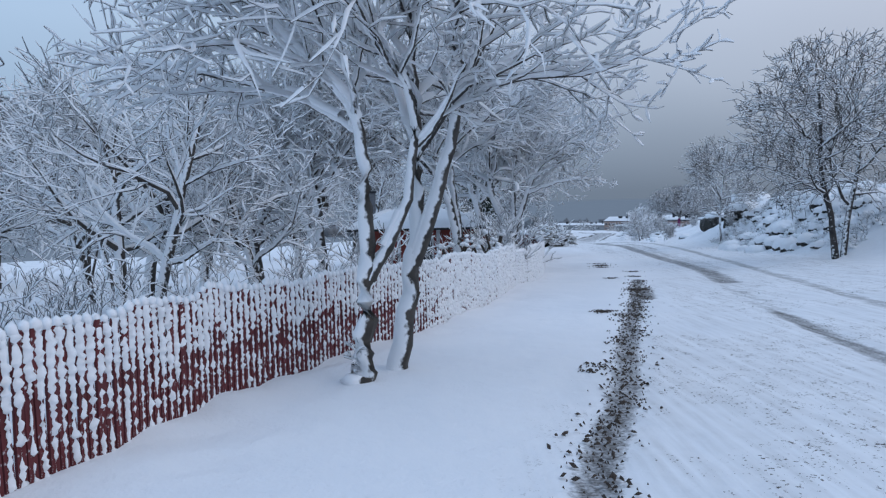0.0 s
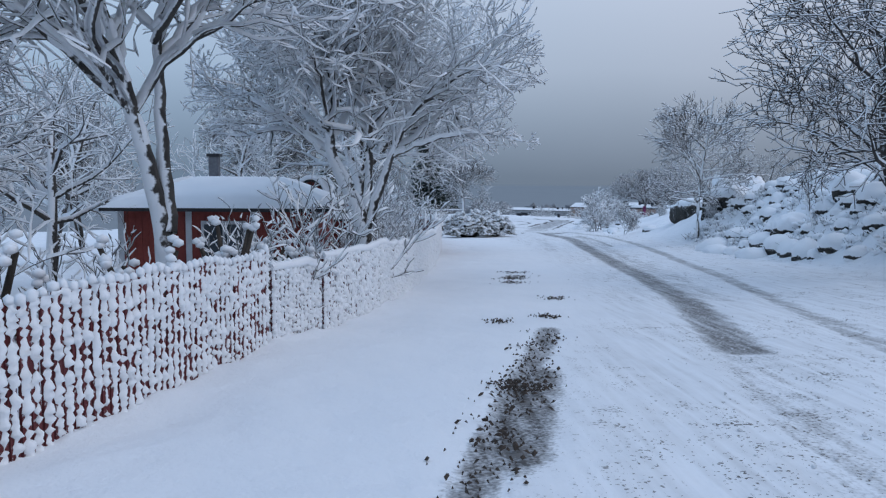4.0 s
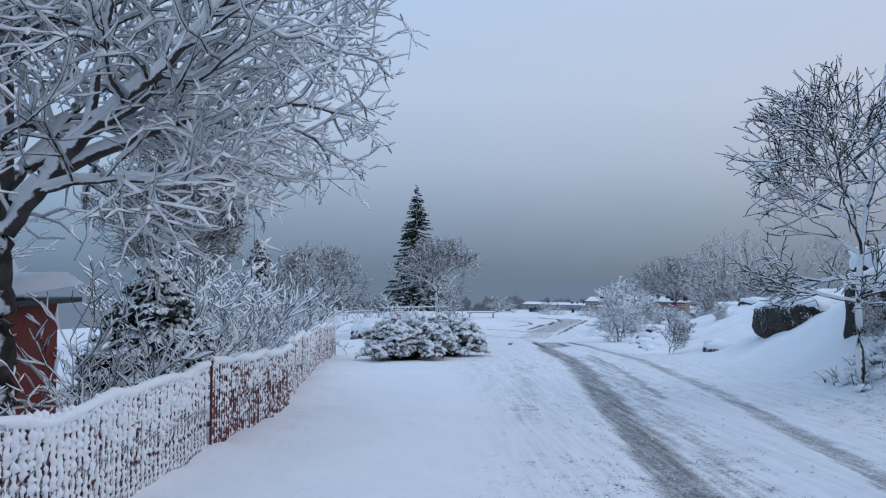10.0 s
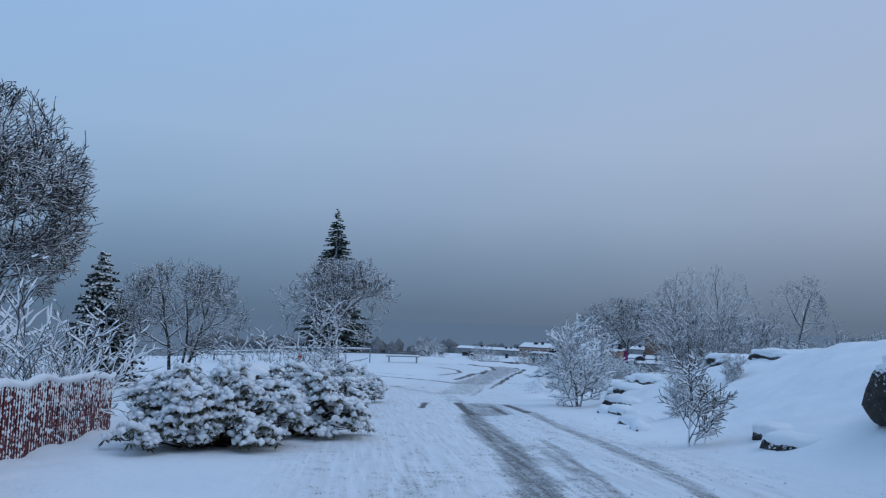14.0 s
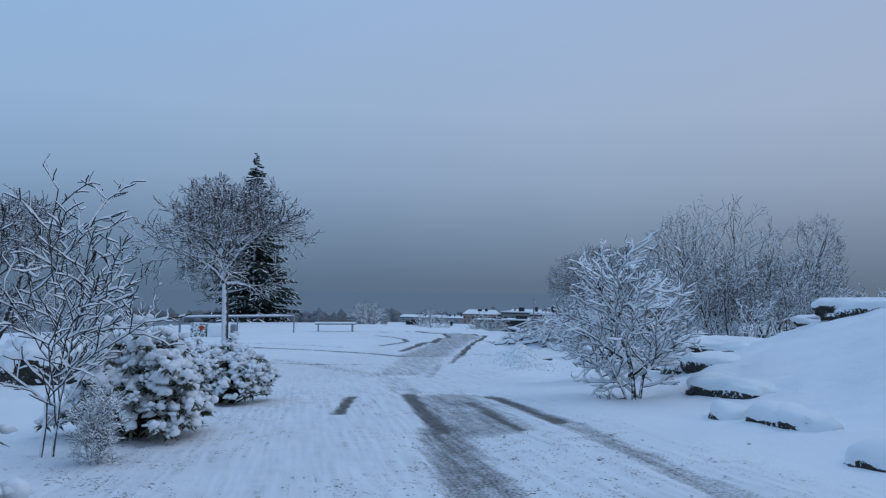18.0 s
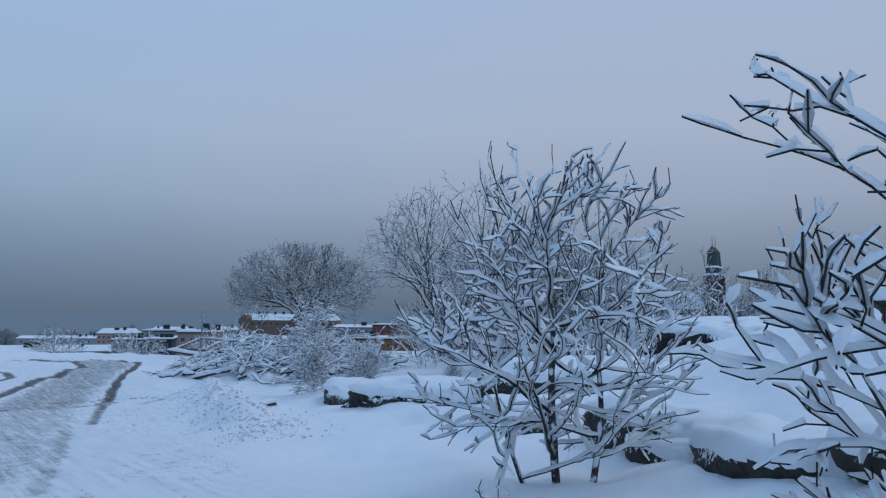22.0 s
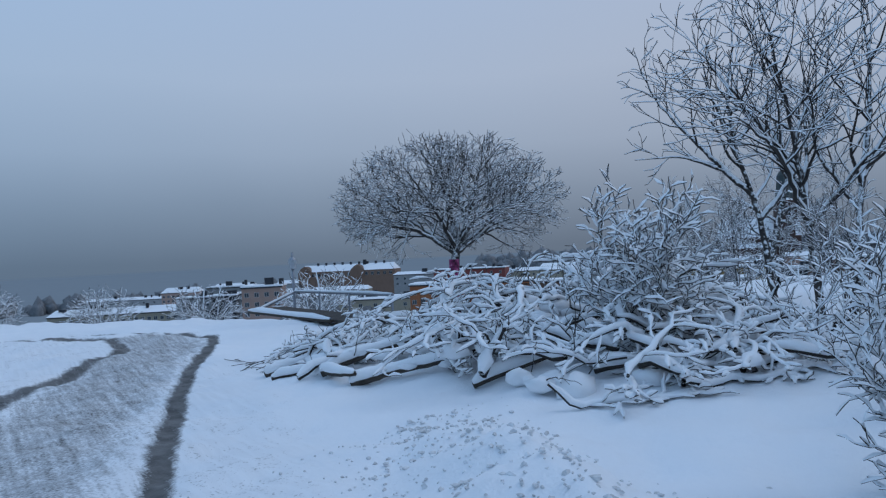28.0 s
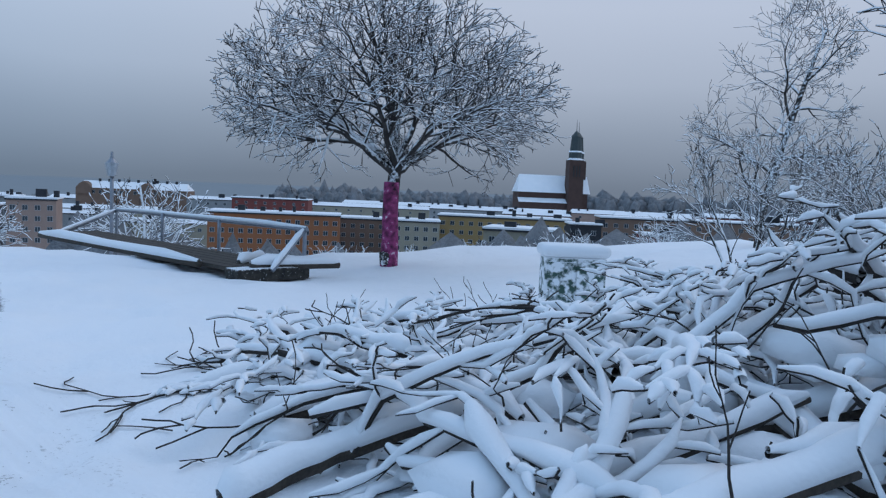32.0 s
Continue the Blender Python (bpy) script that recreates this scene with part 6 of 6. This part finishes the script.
GLASS_FROST = grained("frosted_lantern", (0.25, 0.28, 0.31), (0.50, 0.53, 0.56), 9.0, 0.3)
street_lamp()

GREEN = dusted("green_cabinet_paint", (0.03, 0.07, 0.055), (0.06, 0.12, 0.09), 3.0, 0.35, 0.6, 12.0)


def cabinet():
    x, y = 23.7, 79.5
    t = thing("utility_cabinet", (x, y, land_z(x, y)), "green utility cabinet plastered with snow", "cabinet", turn=-44)
    bm = bmesh.new()
    box(bm, -0.36, -0.2, -0.1, 0.36, 0.2, 0.55, 0.015)
    body = part("body", bm, GREEN, t)
    for x0, x1 in ((-0.33, -0.01), (0.01, 0.33)):
        bm = bmesh.new()
        box(bm, x0, -0.216, 0.0, x1, -0.203, 0.50, 0.005)
        part("door", bm, GREEN, body)
    bm = bmesh.new()
    box(bm, -0.41, -0.25, 0.553, 0.41, 0.25, 0.70, 0.06)
    part("snow_cap", bm, SNOW, t, "thick cap of snow", True)


cabinet()


# ---- far side of the turning place ----
def litter_bin():
    x, y = 3.9, 84.6
    t = thing("litter_bin", (x, y, land_z(x, y)), "green box bin with a red mark", "bin", turn=-10)
    bm = bmesh.new()
    box(bm, -0.38, -0.3, 0, 0.38, 0.3, 0.72, 0.02)
    part("body", bm, GREEN, t)
    bm = bmesh.new()
    box(bm, 0.08, -0.306, 0.38, 0.30, -0.302, 0.58, 0.001)
    part("mark", bm, SIGN_RED, t, "red mark")
    bm = bmesh.new()
    box(bm, 0.45, -0.3, 0, 1.6, 0.3, 0.66, 0.08)
    part("snow_mound", bm, SNOW, t, smooth=True)
    bm = bmesh.new()
    box(bm, 1.62, -0.12, 0, 1.86, 0.12, 0.66, 0.01)
    part("post", bm, STEEL, t)


litter_bin()


def rail_frame(x0, x1, y, h):
    t = thing("low_railing", (x0, y, land_z(x0, y)), "long low steel railing by the rim", "railing")
    dz = land_z(x1, y) - land_z(x0, y)
    bar_between("top_rail", (0, 0, h), (x1 - x0, 0, h + dz), 0.045, STEEL, t, 0.04)
    n = max(2, int((x1 - x0) / 2.4))
    for k in range(n + 1):
        f = k / n
        bar_between("post", ((x1 - x0) * f, 0, dz * f - 0.05), ((x1 - x0) * f, 0, h + dz * f), 0.04, STEEL, t)


rail_frame(2.4, 8.6, 88.0, 0.95)
rail_frame(-3.5, 2.3, 89.0, 0.7)


def bench(x, y, turn):
    t = thing("bench", (x, y, land_z(x, y)), "dark slatted bench under a strip of snow", "bench", "benches", turn=turn)
    for k in range(4):
        bm = bmesh.new()
        box(bm, -1.2, -0.25 + 0.13 * k, 0.42, 1.2, -0.14 + 0.13 * k, 0.46, 0.006)
        part("seat_slat", bm, GREYWOOD, t)
    for z in (0.58, 0.72):
        bm = bmesh.new()
        box(bm, -1.2, 0.28, z, 1.2, 0.32, z + 0.1, 0.006)
        part("back_slat", bm, GREYWOOD, t)
    for px in (-1.0, 1.0):
        bm = bmesh.new()
        box(bm, px - 0.04, -0.22, 0, px + 0.04, -0.16, 0.42)
        part("leg", bm, STEEL, t)
        bm = bmesh.new()
        box(bm, px - 0.04, 0.24, 0, px + 0.04, 0.30, 0.84)
        part("leg", bm, STEEL, t)
    bm = bmesh.new()
    box(bm, -1.2, -0.25, 0.463, 1.2, 0.25, 0.56, 0.04)
    part("snow", bm, SNOW, t, smooth=True)


bench(11.0, 89.5, 0)
bench(-1.5, 90.5, 5)


def fallen_barrier():
    x, y = 5.4, 63.8
    t = thing("log_barrier", (x, y, land_z(x, y)), "low snowy log barrier beside a tree", "barrier")
    bar_between("beam", (-0.5, 0, 0.35), (0.9, -0.6, 0.08), 0.09, LOG, t, 0.06)
    bar_between("beam", (-0.9, 0.2, 0.1), (0.6, 0.3, 0.1), 0.06, LOG, t, 0.05)
    bar_between("beam", (1.0, 0.4, 0.1), (2.4, 0.2, 0.12), 0.07, LOG, t, 0.05)
    bar_between("post", (-0.5, 0, -0.05), (-0.5, 0, 0.45), 0.05, LOG, t, 0.0)


fallen_barrier()


# ---- water and the town below ----
def water():
    m, n, l, b = material("haze_toned_water", 0.35)
    # haze is put into the base colour: toned to the skyline fog, gloss off
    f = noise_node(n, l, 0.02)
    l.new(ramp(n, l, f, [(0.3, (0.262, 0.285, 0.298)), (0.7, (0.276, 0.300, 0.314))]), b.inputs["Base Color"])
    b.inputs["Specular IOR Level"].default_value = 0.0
    bump(n, l, b, noise_node(n, l, 0.4), 0.2, 0.1)
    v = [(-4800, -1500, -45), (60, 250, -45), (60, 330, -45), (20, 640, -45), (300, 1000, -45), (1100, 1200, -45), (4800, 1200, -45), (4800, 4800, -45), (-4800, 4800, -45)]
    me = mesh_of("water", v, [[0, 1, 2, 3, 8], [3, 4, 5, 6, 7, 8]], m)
    tagged(new("water", me), "water far below, haze put into its colour", "water", kind="structure")


water()
PAINTS = {}


def facade_paint(name, dark, light):
    if name not in PAINTS:
        PAINTS[name] = grained(name, dark, light, 0.35, 0.85)
    return PAINTS[name]


HUES = {
    "orange": ((0.24, 0.085, 0.035), (0.33, 0.13, 0.055)), "ochre": ((0.27, 0.18, 0.075), (0.36, 0.25, 0.11)),
    "beige": ((0.26, 0.235, 0.18), (0.34, 0.31, 0.24)), "brown": ((0.15, 0.095, 0.07), (0.22, 0.14, 0.10)),
    "grey": ((0.22, 0.23, 0.235), (0.32, 0.33, 0.33)), "dark": ((0.018, 0.02, 0.024), (0.04, 0.042, 0.05)),
    "red": ((0.15, 0.035, 0.03), (0.21, 0.06, 0.05)), "pink": ((0.30, 0.20, 0.165), (0.38, 0.27, 0.22)),
}
CITY_SNOW = snow_material("roof_snow", 0.6, 0.2)
FRAME_WHITE = grained("window_frame_white", (0.40, 0.41, 0.42), (0.55, 0.56, 0.56), 2.0, 0.6)
WINDOW_MESH = {}


def window_mesh(w, h):
    key = (round(w, 1), round(h, 1))
    if key not in WINDOW_MESH:
        bm = bmesh.new()
        box(bm, -w / 2, -0.06, 0, w / 2, 0.0, h)
        me = bpy.data.meshes.new("window")
        bm.faces.ensure_lookup_table()
        me.materials.append(FRAME_WHITE)
        me.materials.append(GLASS)
        for x0, x1 in ((-w / 2 + 0.08, -0.04), (0.04, w / 2 - 0.08)):
            q = [bm.verts.new(p) for p in ((x0, -0.08, 0.08), (x1, -0.08, 0.08), (x1, -0.08, h - 0.08), (x0, -0.08, h - 0.08))]
            fc = bm.faces.new(q)
            fc.material_index = 1
        bm.to_mesh(me)
        bm.free()
        WINDOW_MESH[key] = me
    return WINDOW_MESH[key]


def building(x, y, top, width, turn, hue, storeys=3, bays=8, depth=14.0, pitched=0.0, seed=0, win=(1.5, 1.5), label="", clutter=3, floor=3.1):
    rng = np.random.default_rng(seed)
    base = -46.0
    t = thing("apartment_building", (x, y, base), label or hue + " apartment block with a snowy roof", "building", "town buildings", turn=turn)
    h = top - base
    bm = bmesh.new()
    box(bm, -width / 2, 0, 0, width / 2, depth, h)
    wall = part("wall", bm, facade_paint(hue + "_render", *HUES[hue]), t)
    bm = bmesh.new()
    if pitched:
        o = 0.5
        a = [bm.verts.new(q) for q in ((-width / 2 - o, -o, h), (width / 2 + o, -o, h), (width / 2 + o, depth + o, h), (-width / 2 - o, depth + o, h))]
        r = [bm.verts.new((-width / 2 + pitched * 0.5, depth / 2, h + pitched)), bm.verts.new((width / 2 - pitched * 0.5, depth / 2, h + pitched))]
        bm.faces.new((a[0], a[1], r[1], r[0]))
        bm.faces.new((a[1], a[2], r[1]))
        bm.faces.new((a[2], a[3], r[0], r[1]))
        bm.faces.new((a[3], a[0], r[0]))
        bm.faces.new(a[::-1])
    else:
        box(bm, -width / 2 - 0.3, -0.3, h, width / 2 + 0.3, depth + 0.3, h + 0.5)
    part("roof", bm, CITY_SNOW, t, "snow-covered roof")
    bm = bmesh.new()
    box(bm, -width / 2 - 0.35, -0.35, h - 0.45, width / 2 + 0.35, -0.02, h - 0.02)
    part("cornice", bm, facade_paint("dark_render", *HUES["dark"]), t)
    for k in range(clutter):
        u = rng.uniform(-0.45, 0.45) * width
        hh = 0.9 + 1.6 * rng.random()
        bm = bmesh.new()
        box(bm, u, depth * 0.3, h + 0.2, u + 0.8 + 2.5 * rng.random(), depth * 0.3 + 1.6, h + 0.4 + hh + pitched * 0.5)
        part("roof_vent", bm, facade_paint("dark_render", *HUES["dark"]), t, "dark chimney")
    me = window_mesh(*win)
    for s in range(storeys):
        for k in range(bays):
            ob = child("window", me, t)
            ob.matrix_basis = pose((k + 0.5) / bays * width - width / 2, -0.01, h - 1.0 - floor * (s + 1) + (floor - win[1]) * 0.5, 0, 0, 0)
    return t


TOWN = [
    (155.3, 276.7, -12.5, 40.4, -40, "orange", 5, 14, 0), (189.6, 272.1, -14.0, 19.2, -46, "brown", 4, 6, 0), (223.8, 240.1, -11.8, 45.5, -52, "ochre", 6, 14, 0),
    (167.2, 190.4, -11.8, 17.4, -60, "beige", 5, 4, 0), (192.6, 251.3, -13.5, 15.0, -44, "beige", 5, 5, 0), (221.5, 205.8, -11.9, 9.7, -47, "dark", 3, 2, 0),
    (267.9, 188.6, -10.2, 69.9, -50, "brown", 6, 20, 0), (205.8, 171.1, -12.5, 11.2, -50, "red", 3, 3, 0), (96.4, 310.6, -10.3, 12.9, -30, "pink", 4, 4, 0),
    (66.7, 410.9, -21.0, 52.0, -25, "beige", 3, 20, 2.4), (90.1, 372.6, -15.1, 13.2, -25, "grey", 5, 4, 0), (97.7, 358.4, -14.5, 8.9, -25, "dark", 4, 2, 0), (109.4, 372.4, -14.8, 11.0, -25, "grey", 5, 3, 0),
    (138.4, 602.0, -21.0, 24.7, -30, "pink", 2, 8, 3.2), (181.0, 622.5, -21.3, 30.7, -32, "pink", 2, 9, 3.4), (258.4, 430.8, -12.7, 41.5, -47, "red", 2, 8, 0), (252.7, 480.9, -15.3, 29.6, -47, "grey", 2, 6, 1.6),
    (360.9, 467.6, -18.4, 83.7, -50, "beige", 2, 10, 2.2), (377.6, 391.2, -16.0, 49.1, -50, "grey", 2, 8, 2.2), (357.5, 324.5, -15.5, 36.9, -52, "pink", 2, 6, 2.0), (403.7, 275.2, -13.8, 49.1, -55, "brown", 2, 8, 2.0), (400.9, 219.5, -11.8, 55.6, -58, "red", 2, 8, 2.0),
    (114.5, 408.7, -13.0, 19.0, -30, "grey", 4, 5, 0), (200, 330, -21, 60, -44, "grey", 1, 8, 1.0), (165, 345, -20, 50, -40, "beige", 1, 8, 1.2), (300, 300, -17, 60, -50, "beige", 1, 8, 1.0), (140, 420, -20, 60, -35, "grey", 1, 10, 1.5), (190, 500, -22, 70, -38, "beige", 1, 8, 2.0), (300, 520, -20, 80, -45, "grey", 1, 8, 2.0), (122.8, 706.1, -28, 65.8, -30, "grey", 1, 8, 2.0), (330, 200, -14, 60, -58, "beige", 2, 8, 1.0), (340, 140, -12, 60, -66, "brown", 3, 8, 0),
    (450, 420, -18, 90, -50, "grey", 1, 6, 2.5), (470, 330, -16, 80, -55, "pink", 1, 6, 2.5), (480, 560, -20, 100, -45, "beige", 1, 6, 2.5), (260, 640, -22, 80, -38, "grey", 1, 6, 2.5),
]
for i, (x, y, top, width, turn, hue, storeys, bays, pitched) in enumerate(TOWN):
    building(x, y, top, width, turn, hue, storeys, bays, 14.0 if width > 14 else 10.0, pitched, 200 + i, clutter=4 if width > 30 else 2)


def school():
    t = thing("school_building", (243.7, 564.9, -46), "long brick school with gables and snowy roofs", "building", "town buildings", turn=-44)
    top, w, d = 33.5, 71.0, 18.0
    brick = facade_paint("brown_render", *HUES["brown"])
    bm = bmesh.new()
    box(bm, -w / 2, 0, 0, w / 2, d, top)
    part("wall", bm, brick, t)
    bm = bmesh.new()
    a = [bm.verts.new(q) for q in ((-w / 2, -0.6, top), (w / 2, -0.6, top), (w / 2, d, top), (-w / 2, d, top), (-w / 2 + 2, d / 2, top + 4.6), (w / 2 - 2, d / 2, top + 4.6))]
    for f in ((0, 1, 5, 4), (1, 2, 5), (2, 3, 4, 5), (3, 0, 4)):
        bm.faces.new([a[i] for i in f])
    part("roof", bm, CITY_SNOW, t, "snowy roof")
    for x in (-30, 9):
        bm = bmesh.new()
        q = [(x - 5, -1.0, top - 4), (x + 5, -1.0, top - 4), (x + 5, -1.0, top + 0.2), (x + 2.8, -1.0, top + 2.6), (x, -1.0, top + 4.2), (x - 2.8, -1.0, top + 2.6), (x - 5, -1.0, top + 0.2)]
        f0 = [bm.verts.new(p) for p in q]
        f1 = [bm.verts.new((p[0], 6, p[2])) for p in q]
        bm.faces.new(f0)
        for i in range(len(q)):
            bm.faces.new((f0[i], f0[(i + 1) % len(q)], f1[(i + 1) % len(q)], f1[i]))
        part("gable", bm, brick, t, "rounded brick gable")
    bm = bmesh.new()
    box(bm, 11, 7, top + 3.5, 13.0, 9.0, top + 7.2)
    part("turret", bm, facade_paint("dark_render", *HUES["dark"]), t)
    for k in range(9):
        bm = bmesh.new()
        box(bm, -24 + 6.2 * k, 8, top + 4.0, -22.6 + 6.2 * k, 9.2, top + 6.0)
        part("chimney", bm, facade_paint("dark_render", *HUES["dark"]), t)
    me = window_mesh(2.0, 2.2)
    for k in range(16):
        ob = child("window", me, t)
        ob.matrix_basis = pose(-33 + 4.4 * k, -0.02, top - 3.6)


school()


def church():
    brick = grained("dark_church_brick", (0.055, 0.030, 0.024), (0.085, 0.046, 0.036), 0.3, 0.85)
    copper = grained("dark_copper", (0.030, 0.045, 0.045), (0.05, 0.065, 0.065), 0.5, 0.6)
    t = thing("church", (610.0, 468.0, -46), "dark brick church with twin towers and a snowy nave roof", "church", turn=-40)
    z0 = 34.0
    bm = bmesh.new()
    box(bm, -52, 0, 0, 12, 24, 42)
    part("nave_wall", bm, brick, t)
    bm = bmesh.new()
    a = [bm.verts.new(q) for q in ((-53, -1, 42), (-6, -1, 42), (-6, 25, 42), (-53, 25, 42), (-50, 12, 58), (-6, 12, 58))]
    for f in ((0, 1, 5, 4), (2, 3, 4, 5), (3, 0, 4)):
        bm.faces.new([a[i] for i in f])
    part("nave_roof", bm, CITY_SNOW, t, "snow-covered steep roof")
    bm = bmesh.new()
    a = [bm.verts.new(q) for q in ((4, -1, 42), (14, -1, 42), (14, 25, 42), (4, 25, 42), (4, 12, 58), (14, 12, 58))]
    for f in ((0, 1, 5, 4), (2, 3, 4, 5), (1, 2, 5)):
        bm.faces.new([a[i] for i in f])
    part("end_roof", bm, CITY_SNOW, t, "snowy roof")
    bm = bmesh.new()
    box(bm, -52, -6, 0, -4, -0.1, 33)
    part("aisle", bm, brick, t)
    bm = bmesh.new()
    a = [bm.verts.new(q) for q in ((-53, -7, 33), (-4, -7, 33), (-4, -0.2, 37), (-53, -0.2, 37))]
    bm.faces.new(a)
    part("aisle_roof", bm, CITY_SNOW, t)
    for x, y in ((-2, -2), (5.5, 16)):
        bm = bmesh.new()
        v = box(bm, x - 7.2, y - 7.2, 0, x + 7.2, y + 7.2, 72)
        for q in v:
            if q.co.z > 50:
                q.co.x, q.co.y = x + (q.co.x - x) * 0.9, y + (q.co.y - y) * 0.9
        tower = part("tower", bm, brick, t, "dark brick tower")
        for r1, r2, za, zb, mat, name in ((7.4, 5.6, 72, 74, CITY_SNOW, "ledge"), (6.0, 6.0, 74, 79, copper, "belfry"), (6.6, 6.0, 79, 80.4, CITY_SNOW, "ledge"), (5.4, 4.3, 80.4, 93, copper, "octagon"), (4.8, 0.8, 93, 98, copper, "dome"), (0.35, 0.1, 98, 108, copper, "spire")):
            bm = bmesh.new()
            bmesh.ops.create_cone(bm, cap_ends=True, segments=8 if name != "spire" else 6, radius1=r1, radius2=r2, depth=zb - za, matrix=Matrix.Translation((x, y, (za + zb) / 2)))
            part(name, bm, mat, tower)
        for u in (-2.6, 0, 2.6):
            bm = bmesh.new()
            box(bm, x + u - 0.5, y - 7.0, 57, x + u + 0.5, y - 6.5, 67)
            part("louvre", bm, DARK, tower)


church()


def woods(name, x, y, width, top, turn, seed, n=240):
    """A far band of bare woods: one mesh of many uneven crowns."""
    rng = np.random.default_rng(seed)
    o = np.array((x, y))
    ca, sa = math.cos(radians(turn)), math.sin(radians(turn))
    u, w = rng.uniform(-width / 2, width / 2, n), rng.uniform(0, 60, n)
    hgt = 6 + 6 * rng.random(n)
    pl = np.stack([x + u * ca - w * sa, y + u * sa + w * ca, top - 7 + 2.5 * rng.normal(0, 1, n) + w * 0.06], 1)
    v, f = clumps(pl, np.stack([hgt * 0.7, hgt * 0.7, hgt], 1), rng, 0.25)
    tagged(new(name, mesh_of(name, v, f, WOODS)), "band of bare grey far-off woods dusted with snow", "woods", kind="stuff")


WOODS = grained("far_woods", (0.12, 0.125, 0.13), (0.26, 0.27, 0.285), 0.25, 0.95, 0.8, 1.5)
woods("far_woods", 890, 455, 420, -12, -50, 301)
woods("far_woods", 60, 900, 500, -38, -10, 302)
woods("far_woods", 560, 640, 260, -16, -42, 303)
woods("slope_woods", 70, 150, 90, -22, -40, 304, 160)
woods("slope_woods", 120, 120, 90, -20, -55, 305, 160)


# ---- clods thrown up by the plough ----
def clods():
    rng = np.random.default_rng(77)
    n = 2600
    y = rng.uniform(62.5, 72.5, n)
    x = interp(y, [62, 66, 70, 73], [14.9, 15.6, 16.6, 17.6]) + rng.normal(-0.1, 0.4, n)
    y2 = rng.uniform(12, 52, 700)
    x2 = interp(y2, [12, 25, 33.5, 40.5, 52], [5.2, 8.6, 9.6, 10.6, 11.4]) + rng.normal(0, 0.9, 700)
    y3 = rng.uniform(66, 72, 260)
    x, y = np.concatenate([x, x2, rng.normal(14.4, 0.9, 260)]), np.concatenate([y, y2, y3])
    size = 0.008 + np.where(np.arange(len(x)) < n, 0.017, 0.010) * rng.random(len(x)) ** 3
    v, f = clumps(np.stack([x, y, land(x, y) + 0.3 * size], 1), size[:, None] * (1, 1, 0.7) * (0.7 + 0.6 * rng.random((len(x), 3))), rng, 0.25)
    tagged(new("snow_clods", mesh_of("snow_clods", v, f, CLOD, False)), "crumbly dirty clods of ploughed snow", "snow", kind="stuff")


CLOD = grained("dirty_snow", (0.42, 0.42, 0.42), (0.86, 0.88, 0.90), 3.0, 0.8)
clods()

# snowy trees on the slope below the rim
slope_tree = plant("slope_tree", 27.0, 97.0, "bare tree white with snow below the rim", [stem(0, 0, 0.05, 0, 5.2, 0.10), stem(0.15, 0.1, -0.2, 0.1, 4.6, 0.07)], 51, habit(clear=0.2, kids=(9, 7, 5), step=(0.5, 0.4, 0.3, 0.3), crown=(3.0, 2.3, 2.4), twig=0.008), snow=0.035, plump=0.5)
for x, y, turn, size in [(31.0, 97.6, 20, 0.9), (34.2, 96.4, 140, 0.8), (38.0, 97.2, 250, 0.95), (42.0, 96.0, 80, 0.9), (46.5, 95.0, 310, 1.0), (30.0, 101.5, 10, 1.1), (23.2, 102.0, 170, 0.9), (19.6, 105.5, 60, 0.85), (36.0, 101.0, 200, 1.1), (50.5, 92.0, 30, 0.9), (14.8, 110.0, 120, 0.9)]:
    copy_thing(slope_tree, Matrix.LocRotScale((x, y, land_z(x, y)), Euler((0, 0, radians(turn))), None) @ Matrix.Diagonal((size, size, size, 1)))
